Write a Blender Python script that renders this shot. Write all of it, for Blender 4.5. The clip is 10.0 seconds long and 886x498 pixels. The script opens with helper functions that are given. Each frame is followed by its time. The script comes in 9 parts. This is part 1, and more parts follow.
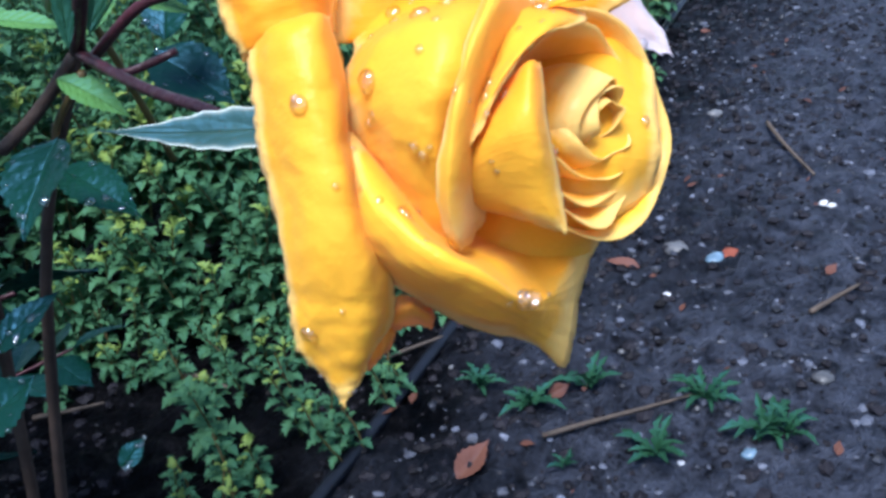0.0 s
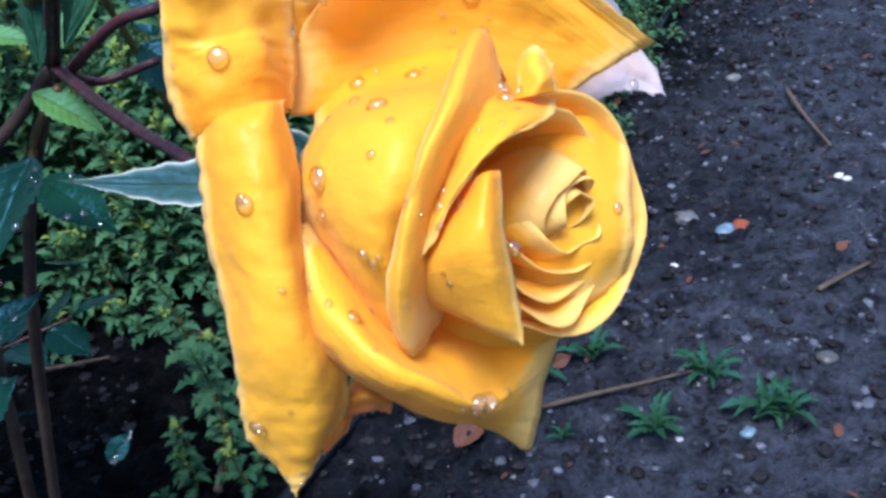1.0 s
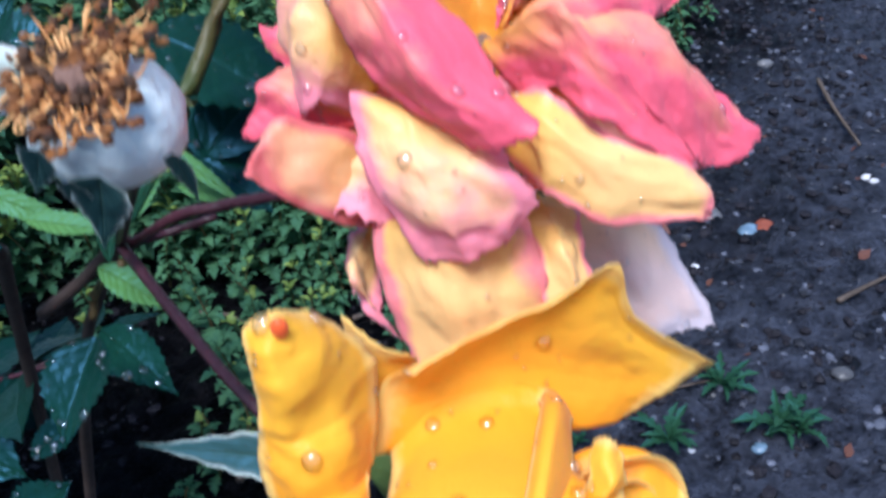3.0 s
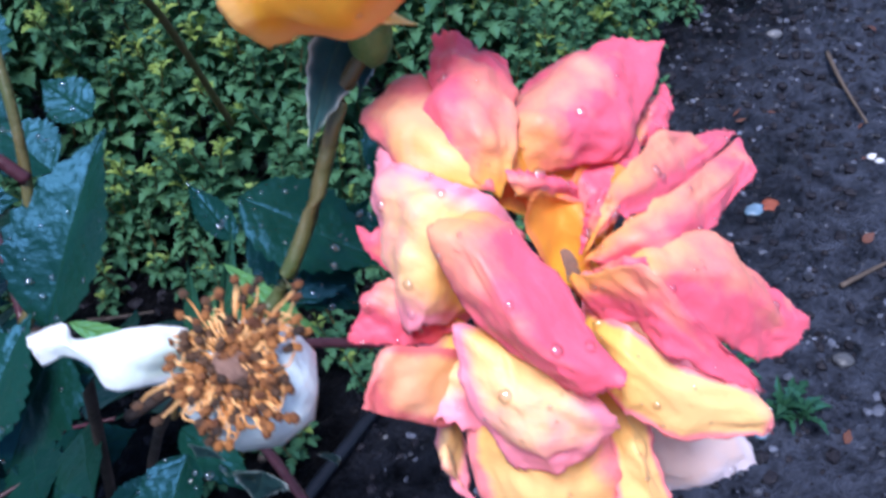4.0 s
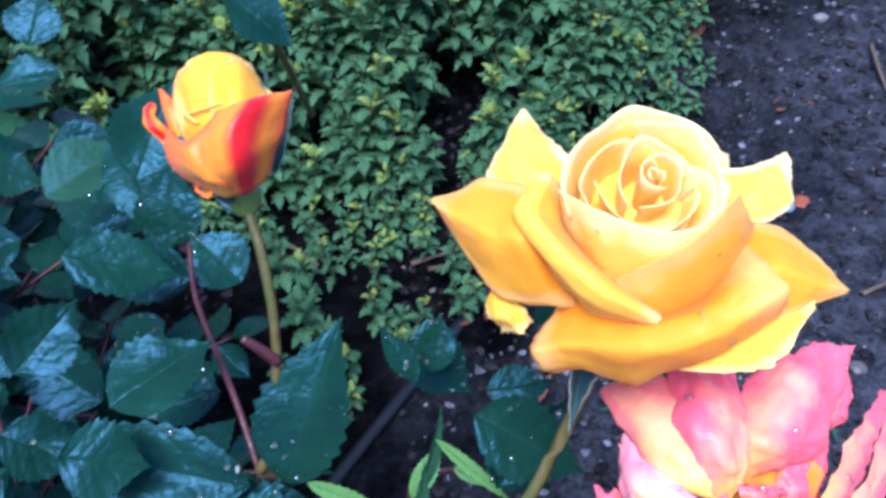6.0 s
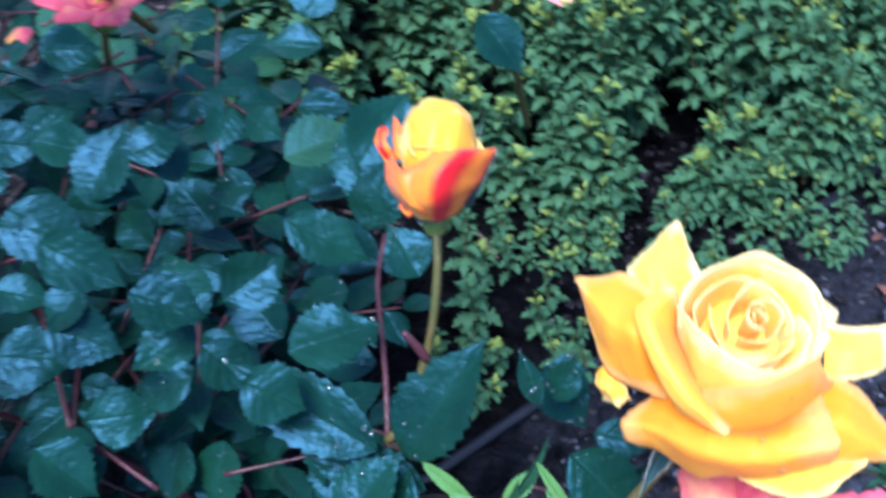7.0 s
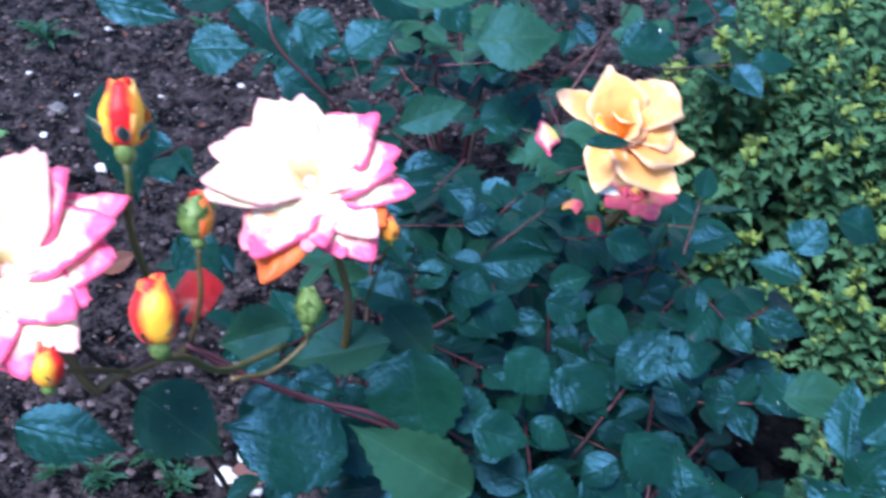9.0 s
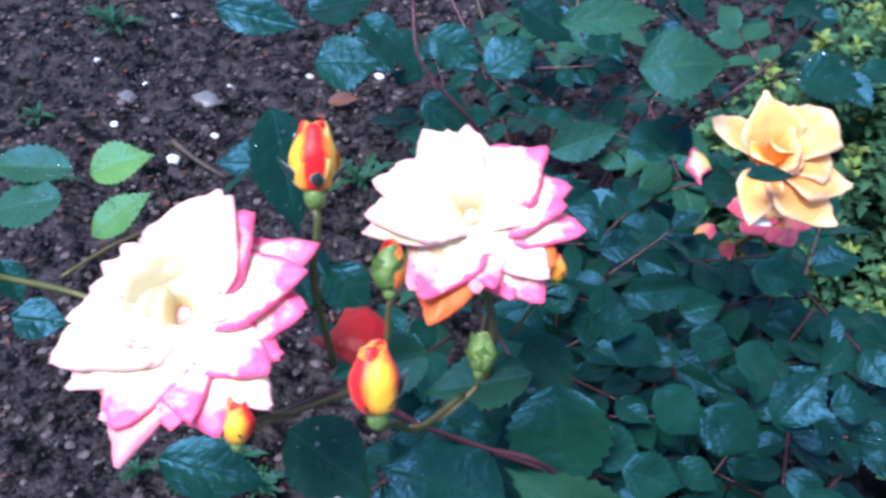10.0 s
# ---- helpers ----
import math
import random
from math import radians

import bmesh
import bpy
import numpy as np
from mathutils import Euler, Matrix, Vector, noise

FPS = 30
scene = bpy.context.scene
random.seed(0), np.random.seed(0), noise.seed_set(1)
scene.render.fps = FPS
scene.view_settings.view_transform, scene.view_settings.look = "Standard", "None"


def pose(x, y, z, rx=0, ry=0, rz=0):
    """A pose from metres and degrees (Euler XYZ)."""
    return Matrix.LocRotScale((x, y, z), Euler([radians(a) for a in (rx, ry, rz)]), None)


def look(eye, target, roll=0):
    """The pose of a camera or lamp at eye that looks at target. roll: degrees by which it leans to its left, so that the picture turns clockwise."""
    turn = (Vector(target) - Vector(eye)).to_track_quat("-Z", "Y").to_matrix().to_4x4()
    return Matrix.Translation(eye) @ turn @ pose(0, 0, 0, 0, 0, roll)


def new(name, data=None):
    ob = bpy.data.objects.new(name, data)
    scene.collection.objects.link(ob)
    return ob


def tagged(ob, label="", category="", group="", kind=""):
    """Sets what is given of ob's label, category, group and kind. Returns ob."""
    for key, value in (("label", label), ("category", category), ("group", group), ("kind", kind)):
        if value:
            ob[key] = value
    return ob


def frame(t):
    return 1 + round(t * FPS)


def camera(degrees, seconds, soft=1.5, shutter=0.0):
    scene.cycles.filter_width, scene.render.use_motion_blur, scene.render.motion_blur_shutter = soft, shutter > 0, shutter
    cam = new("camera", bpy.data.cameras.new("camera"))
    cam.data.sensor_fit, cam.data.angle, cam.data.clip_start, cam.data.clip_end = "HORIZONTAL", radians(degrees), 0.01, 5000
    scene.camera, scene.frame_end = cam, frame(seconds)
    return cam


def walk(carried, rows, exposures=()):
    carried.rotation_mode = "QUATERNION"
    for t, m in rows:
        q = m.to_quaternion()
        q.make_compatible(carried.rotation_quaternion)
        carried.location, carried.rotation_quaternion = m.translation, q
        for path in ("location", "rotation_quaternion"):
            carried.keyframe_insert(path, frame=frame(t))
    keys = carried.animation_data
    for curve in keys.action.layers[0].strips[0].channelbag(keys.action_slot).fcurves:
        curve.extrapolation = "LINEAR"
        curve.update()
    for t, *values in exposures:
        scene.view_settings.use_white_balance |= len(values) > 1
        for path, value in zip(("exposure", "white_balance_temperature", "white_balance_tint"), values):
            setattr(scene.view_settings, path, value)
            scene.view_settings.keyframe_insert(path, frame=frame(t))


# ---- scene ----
cam = camera(51.34, 10.0, soft=3.0, shutter=0.5)
PATH = [
    (0, (0.0965, 0.0029, 0.5048), (0.1495, 0.3439, 0.3025), -10.20),
    (0.5, (0.1062, 0.0070, 0.5112), (0.1513, 0.3427, 0.2984), -10.23),
    (1, (0.1085, 0.0148, 0.5169), (0.1497, 0.3453, 0.2953), -9.48),
    (1.5, (0.1131, 0.0198, 0.5197), (0.1511, 0.3490, 0.2956), -8.92),
    (2, (0.1149, 0.0210, 0.5248), (0.1497, 0.3465, 0.2949), -9.51),
    (2.5, (0.1114, 0.0259, 0.5339), (0.1447, 0.3504, 0.3024), -10.34),
    (3, (0.1122, 0.0424, 0.5666), (0.1411, 0.3576, 0.3220), -8.37),
    (3.2, (0.1140, 0.0449, 0.5745), (0.1394, 0.3605, 0.3301), -8.91),
    (4.3, (0.1006, 0.0659, 0.6230), (0.1264, 0.3579, 0.3509), -7.92),
    (4.5, (0.0987, 0.0686, 0.6268), (0.1244, 0.3640, 0.3583), -7.30),
    (5, (0.0921, 0.0886, 0.6581), (0.1211, 0.3723, 0.3776), -7.30),
    (5.2, (0.0862, 0.0951, 0.6682), (0.1178, 0.3801, 0.3894), -5.77),
    (6.3, (0.0585, 0.0993, 0.7040), (0.0709, 0.3568, 0.3981), -1.50),
    (6.5, (0.0602, 0.0947, 0.7000), (0.0525, 0.3545, 0.3960), -0.83),
    (7, (0.0708, 0.0831, 0.7432), (0.0127, 0.3380, 0.4405), -1.20),
    (7.5, (0.0612, 0.0667, 0.7888), (-0.0376, 0.3143, 0.4906), 0.64),
    (8, (0.0287, 0.0486, 0.8208), (-0.1014, 0.2854, 0.5259), 0.75),
    (8.5, (-0.0110, 0.0271, 0.8438), (-0.1592, 0.2606, 0.5548), 1.10),
    (9, (-0.0572, 0.0153, 0.8659), (-0.2152, 0.2453, 0.5793), 2.15),
    (9.5, (-0.0914, 0.0090, 0.8771), (-0.2559, 0.2315, 0.5883), 1.66),
    (10, (-0.1312, 0.0020, 0.8707), (-0.2933, 0.2201, 0.5772), 1.81),
]
walk(cam, [(t, look(eye, target, roll)) for t, eye, target, roll in PATH], [(0, 1.5, 5800, 9), (0.5, 1.65, 5700, 8), (1, 1.32, 5800, 11), (2, 1.32, 5800, 10), (2.5, 1.36, 5700, 9), (3, 1.12, 5700, 11), (4.6, 1.45, 5600, 20), (5.2, 1.58, 5600, 20), (7, 1.8, 5500, 17), (8.0, 2.5, 5500, 12), (8.6, 2.6, 5500, 14), (9, 1.76, 5700, 17), (10, 1.72, 5800, 17)])


# ---- world and light ----
world = bpy.data.worlds.new("world")
scene.world = world
world.use_nodes = True
wn = world.node_tree.nodes
sky = wn.new("ShaderNodeTexSky")
sky.sky_type, sky.sun_disc = "NISHITA", False
sky.sun_elevation, sky.sun_rotation = radians(75), radians(150)
sky.air_density, sky.dust_density, sky.ozone_density = 1.0, 0.6, 2.0
wn["Background"].inputs["Strength"].default_value = 0.085
world.node_tree.links.new(sky.outputs["Color"], wn["Background"].inputs["Color"])
sun = new("sun", bpy.data.lights.new("sun", "SUN"))
sun.data.energy, sun.data.angle, sun.data.color = 3.0, radians(28), (1.0, 0.985, 0.96)
sun.matrix_world = look((-0.15, -0.38, 1.0), (0, 0, 0))


# ---- materials ----
def shader(name):
    m = bpy.data.materials.new(name)
    m.use_nodes = True
    return m, m.node_tree.nodes, m.node_tree.links, m.node_tree.nodes["Principled BSDF"]


def math_node(N, L, op, a, b=None, clamp=False):
    n = N.new("ShaderNodeMath")
    n.operation, n.use_clamp = op, clamp
    for i, v in enumerate((a, b)):
        if v is None:
            continue
        if isinstance(v, (int, float)):
            n.inputs[i].default_value = v
        else:
            L.new(v, n.inputs[i])
    return n.outputs[0]


def noise_tex(N, L, scale, detail=3.0, vec=None, rough=0.55):
    n = N.new("ShaderNodeTexNoise")
    n.inputs["Scale"].default_value, n.inputs["Detail"].default_value, n.inputs["Roughness"].default_value = scale, detail, rough
    if vec is not None:
        L.new(vec, n.inputs["Vector"])
    return n.outputs["Fac"]


def ramp(N, L, fac, *stops):
    n = N.new("ShaderNodeValToRGB")
    while len(n.color_ramp.elements) < len(stops):
        n.color_ramp.elements.new(0.5)
    for e, (p, c) in zip(n.color_ramp.elements, stops):
        e.position, e.color = p, (*c, 1)
    L.new(fac, n.inputs[0])
    return n.outputs[0]


def blend(N, L, fac, a, b, mode="MIX"):
    n = N.new("ShaderNodeMix")
    n.data_type, n.blend_type = "RGBA", mode
    for i, v in ((0, fac), (6, a), (7, b)):
        if isinstance(v, (int, float)):
            n.inputs[i].default_value = v
        elif isinstance(v, tuple):
            n.inputs[i].default_value = (*v, 1)
        else:
            L.new(v, n.inputs[i])
    return n.outputs[2]


def bump(N, L, B, height, dist, strength=1.0):
    n = N.new("ShaderNodeBump")
    n.inputs["Distance"].default_value, n.inputs["Strength"].default_value = dist, strength
    L.new(height, n.inputs["Height"])
    L.new(n.outputs[0], B.inputs["Normal"])
    return n.outputs[0]


def glow_through(N, L, B, color, amount, normal=None):
    """Thin plant tissue: part of the light passes through."""
    t = N.new("ShaderNodeBsdfTranslucent")
    L.new(color, t.inputs["Color"])
    if normal is not None:
        L.new(normal, t.inputs["Normal"])
    mix = N.new("ShaderNodeMixShader")
    mix.inputs[0].default_value = amount
    L.new(B.outputs[0], mix.inputs[1])
    L.new(t.outputs[0], mix.inputs[2])
    L.new(mix.outputs[0], N["Material Output"].inputs["Surface"])


def petal_mat(name, base, body, edge, spread=0.35, amount=0.3, blotch=0.0, blotch_color=(0.7, 0.05, 0.03), stripe=None, crumple=0.55, skew=False):
    """Petal tissue: claw colour, body colour and rim colour by the petal's own length and width, fine veins, mottling."""
    m, N, L, B = shader(name)
    uv = N.new("ShaderNodeUVMap").outputs[0]
    sep = N.new("ShaderNodeSeparateXYZ")
    L.new(uv, sep.inputs[0])
    u, v = sep.outputs[0], sep.outputs[1]
    geo = N.new("ShaderNodeNewGeometry").outputs["Position"]
    mott = noise_tex(N, L, 130, 4, geo)
    side = math_node(N, L, "ABSOLUTE", math_node(N, L, "SUBTRACT", math_node(N, L, "MULTIPLY", u, 2.0), 1.0))
    if skew:
        side = u
    rim = math_node(N, L, "MAXIMUM", math_node(N, L, "POWER", side, 1.6 if skew else 3.0), math_node(N, L, "POWER", v, 3.0))
    rim = math_node(N, L, "ADD", rim, math_node(N, L, "MULTIPLY", math_node(N, L, "SUBTRACT", mott, 0.5), 0.9))
    rim = math_node(N, L, "MULTIPLY", math_node(N, L, "SUBTRACT", rim, 1.0 - spread * 2), 1.0 / max(spread, 0.05), True)
    low = ramp(N, L, v, (0.0, base), (0.45, body))
    col = blend(N, L, rim, low, edge)
    fine = noise_tex(N, L, 420, 3, geo)
    col = blend(N, L, math_node(N, L, "MULTIPLY", fine, 0.12), col, tuple(c * 0.6 for c in body))
    if blotch:
        big = noise_tex(N, L, 60, 2, geo)
        col = blend(N, L, math_node(N, L, "MULTIPLY", math_node(N, L, "SUBTRACT", big, 1 - blotch), 4.0, True), col, blotch_color)
    if stripe:
        off = math_node(N, L, "ABSOLUTE", math_node(N, L, "SUBTRACT", math_node(N, L, "ADD", u, math_node(N, L, "MULTIPLY", mott, 0.12)), stripe[0] + 0.06))
        band = math_node(N, L, "MULTIPLY", math_node(N, L, "SUBTRACT", stripe[1], off), 1.6 / stripe[1], True)
        col = blend(N, L, band, col, stripe[2])
    st = N.new("ShaderNodeCombineXYZ")
    L.new(math_node(N, L, "MULTIPLY", u, 16.0), st.inputs[0])
    L.new(math_node(N, L, "MULTIPLY", v, 7.0), st.inputs[1])
    vein = noise_tex(N, L, 1.0, 3, st.outputs[0])
    ac = N.new("ShaderNodeCombineXYZ")
    L.new(math_node(N, L, "MULTIPLY", u, 5.0), ac.inputs[0])
    L.new(math_node(N, L, "MULTIPLY", v, 26.0), ac.inputs[1])
    vein = math_node(N, L, "ADD", math_node(N, L, "MULTIPLY", vein, 0.7), math_node(N, L, "MULTIPLY", noise_tex(N, L, 1.0, 3, ac.outputs[0]), 1.25))
    crinkle = noise_tex(N, L, 260, 4, geo, 0.6)
    nrm = bump(N, L, B, math_node(N, L, "ADD", math_node(N, L, "MULTIPLY", vein, 0.22), math_node(N, L, "ADD", math_node(N, L, "MULTIPLY", fine, 0.4), math_node(N, L, "MULTIPLY", crinkle, crumple))), 0.0008, 0.5)
    L.new(col, B.inputs["Base Color"])
    L.new(math_node(N, L, "ADD", math_node(N, L, "MULTIPLY", mott, 0.5), 0.2), B.inputs["Roughness"])
    B.inputs["Specular IOR Level"].default_value = 0.34
    B.inputs["Sheen Weight"].default_value = 0.10
    glow_through(N, L, B, col, amount, nrm)
    return m


def leaf_mat(name, dark, light, vein_color, gloss=0.34, veins=9.0, amount=0.12, rim=None, sheen=0.3):
    m, N, L, B = shader(name)
    uv = N.new("ShaderNodeUVMap").outputs[0]
    sep = N.new("ShaderNodeSeparateXYZ")
    L.new(uv, sep.inputs[0])
    u, v = sep.outputs[0], sep.outputs[1]
    geo = N.new("ShaderNodeNewGeometry")
    side = math_node(N, L, "ABSOLUTE", math_node(N, L, "SUBTRACT", math_node(N, L, "MULTIPLY", u, 2.0), 1.0))
    slant = math_node(N, L, "SUBTRACT", math_node(N, L, "MULTIPLY", v, veins), math_node(N, L, "MULTIPLY", side, 1.6))
    slant = math_node(N, L, "ADD", slant, math_node(N, L, "MULTIPLY", noise_tex(N, L, 60, 2, geo.outputs["Position"]), 1.5))
    wave = math_node(N, L, "ABSOLUTE", math_node(N, L, "SINE", math_node(N, L, "MULTIPLY", slant, math.pi)))
    rib = math_node(N, L, "POWER", math_node(N, L, "SUBTRACT", 1.0, wave), 5.0)
    mid = math_node(N, L, "POWER", math_node(N, L, "SUBTRACT", 1.0, side, True), 22.0)
    line = math_node(N, L, "MAXIMUM", math_node(N, L, "MULTIPLY", rib, 0.16), mid)
    big = noise_tex(N, L, 45, 4, geo.outputs["Position"])
    own = N.new("ShaderNodeObjectInfo").outputs["Random"]
    isl = math_node(N, L, "MULTIPLY", math_node(N, L, "ADD", own, geo.outputs["Random Per Island"]), 0.5)
    tone = math_node(N, L, "ADD", math_node(N, L, "MULTIPLY", big, 0.7), math_node(N, L, "MULTIPLY", isl, 0.6))
    col = ramp(N, L, tone, (0.25, dark), (0.85, light))
    col = blend(N, L, math_node(N, L, "MULTIPLY", line, 0.4), col, vein_color)
    if rim:
        col = blend(N, L, math_node(N, L, "POWER", side, 12.0), col, rim)
    L.new(col, B.inputs["Base Color"])
    fine = noise_tex(N, L, 500, 2, geo.outputs["Position"])
    L.new(math_node(N, L, "ADD", math_node(N, L, "MULTIPLY", noise_tex(N, L, 90, 3, geo.outputs["Position"]), 0.25), gloss), B.inputs["Roughness"])
    B.inputs["Specular IOR Level"].default_value = sheen
    # The sky's blue is put into the gloss tint, so leaves reflect bluer.
    B.inputs["Specular Tint"].default_value = (0.20, 0.54, 0.98, 1)
    nrm = bump(N, L, B, math_node(N, L, "ADD", math_node(N, L, "MULTIPLY", wave, 0.10), math_node(N, L, "ADD", math_node(N, L, "MULTIPLY", fine, 0.28), math_node(N, L, "SUBTRACT", math_node(N, L, "ADD", math_node(N, L, "MULTIPLY", big, 0.9), math_node(N, L, "MULTIPLY", noise_tex(N, L, 150, 2, geo.outputs["Position"]), 0.8)), math_node(N, L, "MULTIPLY", mid, 0.35)))), 0.0012, 0.8)
    glow_through(N, L, B, col, amount, nrm)
    return m


def plain_mat(name, a, b, scale, rough=0.6, dist=0.0008, spec=0.4, metal=0.0):
    """A two-tone mottled surface with fine relief."""
    m, N, L, B = shader(name)
    geo = N.new("ShaderNodeNewGeometry")
    own = N.new("ShaderNodeObjectInfo").outputs["Random"]
    n1 = noise_tex(N, L, scale, 5, geo.outputs["Position"])
    t = math_node(N, L, "ADD", n1, math_node(N, L, "MULTIPLY", math_node(N, L, "SUBTRACT", math_node(N, L, "ADD", own, geo.outputs["Random Per Island"]), 1.0), 0.35))
    L.new(ramp(N, L, t, (0.3, a), (0.7, b)), B.inputs["Base Color"])
    bump(N, L, B, noise_tex(N, L, scale * 4, 4, geo.outputs["Position"]), dist, 0.9)
    B.inputs["Roughness"].default_value, B.inputs["Specular IOR Level"].default_value, B.inputs["Metallic"].default_value = rough, spec, metal
    return m


def soil_mat():
    m, N, L, B = shader("wet_soil")
    geo = N.new("ShaderNodeNewGeometry").outputs["Position"]
    big, mid, fine = noise_tex(N, L, 5, 4, geo), noise_tex(N, L, 38, 6, geo, 0.65), noise_tex(N, L, 190, 5, geo, 0.7)
    # Wet bed soil near-black: shade under the bush is put into its colour.
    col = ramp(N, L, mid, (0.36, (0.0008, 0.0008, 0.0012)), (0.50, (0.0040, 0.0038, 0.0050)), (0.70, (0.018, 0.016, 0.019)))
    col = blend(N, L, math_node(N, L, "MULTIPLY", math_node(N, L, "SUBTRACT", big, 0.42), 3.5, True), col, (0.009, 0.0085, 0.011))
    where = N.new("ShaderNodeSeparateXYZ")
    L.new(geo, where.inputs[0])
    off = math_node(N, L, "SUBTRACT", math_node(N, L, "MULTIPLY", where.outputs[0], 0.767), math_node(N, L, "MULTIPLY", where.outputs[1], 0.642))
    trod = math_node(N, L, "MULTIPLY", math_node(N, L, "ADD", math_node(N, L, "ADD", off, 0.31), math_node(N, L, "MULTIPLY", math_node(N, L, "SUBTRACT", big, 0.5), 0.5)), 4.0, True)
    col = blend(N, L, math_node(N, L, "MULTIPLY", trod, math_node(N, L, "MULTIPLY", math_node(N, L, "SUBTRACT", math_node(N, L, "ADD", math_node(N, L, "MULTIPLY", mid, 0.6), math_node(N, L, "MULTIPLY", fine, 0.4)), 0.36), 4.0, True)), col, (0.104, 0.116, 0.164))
    # Left of the bush: brighter soil tone, free of the painted shade.
    unshaded = math_node(N, L, "MULTIPLY", math_node(N, L, "SUBTRACT", math_node(N, L, "MULTIPLY", math_node(N, L, "SUBTRACT", big, 0.5), 0.4), math_node(N, L, "ADD", where.outputs[0], 0.30)), 6.0, True)
    col = blend(N, L, math_node(N, L, "MULTIPLY", unshaded, math_node(N, L, "MULTIPLY", math_node(N, L, "SUBTRACT", math_node(N, L, "ADD", math_node(N, L, "MULTIPLY", mid, 0.6), math_node(N, L, "MULTIPLY", fine, 0.4)), 0.45), 6.0, True)), col, (0.130, 0.106, 0.118))
    vor = N.new("ShaderNodeTexVoronoi")
    vor.inputs["Scale"].default_value = 85
    L.new(geo, vor.inputs["Vector"])
    grit = ramp(N, L, vor.outputs["Distance"], (0.05, (1, 1, 1)), (0.22, (0, 0, 0)))
    sepc = N.new("ShaderNodeSeparateColor")
    L.new(vor.outputs["Color"], sepc.inputs[0])
    pick = math_node(N, L, "MULTIPLY", math_node(N, L, "GREATER_THAN", sepc.outputs[0], 0.92), grit)
    col = blend(N, L, math_node(N, L, "MULTIPLY", pick, 0.35), col, (0.20, 0.18, 0.17))
    L.new(col, B.inputs["Base Color"])
    hgt = math_node(N, L, "ADD", math_node(N, L, "MULTIPLY", mid, 1.0), math_node(N, L, "MULTIPLY", fine, 0.45))
    bump(N, L, B, hgt, 0.045, 1.0)
    L.new(math_node(N, L, "ADD", math_node(N, L, "MULTIPLY", mid, 0.45), 0.16), B.inputs["Roughness"])
    B.inputs["Specular IOR Level"].default_value = 0.12
    # Sky blue put into the soil's gloss tint as well.
    B.inputs["Specular Tint"].default_value = (0.6, 0.8, 1.0, 1)
    return m


def water_mat():
    """Thin clear beads: light goes through, the sky glints on them."""
    m, N, L, B = shader("rain_water")
    clear = N.new("ShaderNodeBsdfTransparent")
    gloss = N.new("ShaderNodeBsdfGlossy")
    gloss.inputs["Roughness"].default_value = 0.04
    fres = N.new("ShaderNodeFresnel")
    fres.inputs["IOR"].default_value = 1.33
    mix = N.new("ShaderNodeMixShader")
    L.new(math_node(N, L, "ADD", math_node(N, L, "MULTIPLY", fres.outputs[0], 0.55), 0.16), mix.inputs[0])
    L.new(clear.outputs[0], mix.inputs[1])
    L.new(gloss.outputs[0], mix.inputs[2])
    L.new(mix.outputs[0], N["Material Output"].inputs["Surface"])
    return m


YELLOW = petal_mat("yellow_petal", (0.97, 0.42, 0.012), (0.98, 0.54, 0.036), (0.97, 0.66, 0.18), 0.24, 0.38)
GOLD = petal_mat("golden_petal", (0.96, 0.43, 0.012), (0.97, 0.56, 0.05), (0.96, 0.68, 0.21), 0.26, 0.40)
BUTTER = petal_mat("butter_petal", (0.97, 0.50, 0.02), (0.98, 0.64, 0.08), (0.98, 0.76, 0.28), 0.26, 0.42)
# Inner petals: own paler yellow plus overexposed brightness put into the colour.
LEMON = petal_mat("lemon_petal", (0.97, 0.62, 0.06), (0.97, 0.69, 0.12), (0.98, 0.83, 0.42), 0.32, 0.44)
PEACH = petal_mat("peach_petal", (0.96, 0.42, 0.010), (0.97, 0.585, 0.055), (0.97, 0.64, 0.22), 0.30, 0.60)
PINK = petal_mat("pink_petal", (0.95, 0.50, 0.04), (0.91, 0.36, 0.22), (0.87, 0.12, 0.20), 0.50, 0.26, 0.42, (0.94, 0.52, 0.30), None, 1.0, True)
SALMON = petal_mat("salmon_petal", (0.95, 0.54, 0.06), (0.95, 0.60, 0.24), (0.92, 0.27, 0.30), 0.30, 0.30)
BLUSH = petal_mat("blush_petal", (0.93, 0.58, 0.22), (0.90, 0.66, 0.60), (0.84, 0.70, 0.74), 0.35, 0.25)
PALE = petal_mat("pale_petal", (0.94, 0.55, 0.06), (0.95, 0.60, 0.28), (0.93, 0.30, 0.40), 0.45, 0.30, 0.4, (0.94, 0.66, 0.40), None, 1.1)
CREAM = petal_mat("cream_pink_petal", (0.93, 0.68, 0.14), (0.93, 0.85, 0.56), (0.90, 0.52, 0.54), 0.20, 0.34)
AMBER = petal_mat("amber_petal", (0.93, 0.48, 0.03), (0.92, 0.40, 0.05), (0.90, 0.34, 0.10), 0.3, 0.4)
BUFF = petal_mat("buff_petal", (0.93, 0.48, 0.07), (0.92, 0.64, 0.24), (0.91, 0.66, 0.40), 0.26, 0.28)
ORANGE = petal_mat("orange_petal", (0.88, 0.40, 0.04), (0.88, 0.25, 0.025), (0.85, 0.15, 0.03), 0.45, 0.22)
FLAME = petal_mat("flame_petal", (0.93, 0.36, 0.03), (0.93, 0.27, 0.022), (0.88, 0.13, 0.03), 0.25, 0.25, 0.0, (0.62, 0.02, 0.015), (0.60, 0.22, (0.70, 0.008, 0.018)))
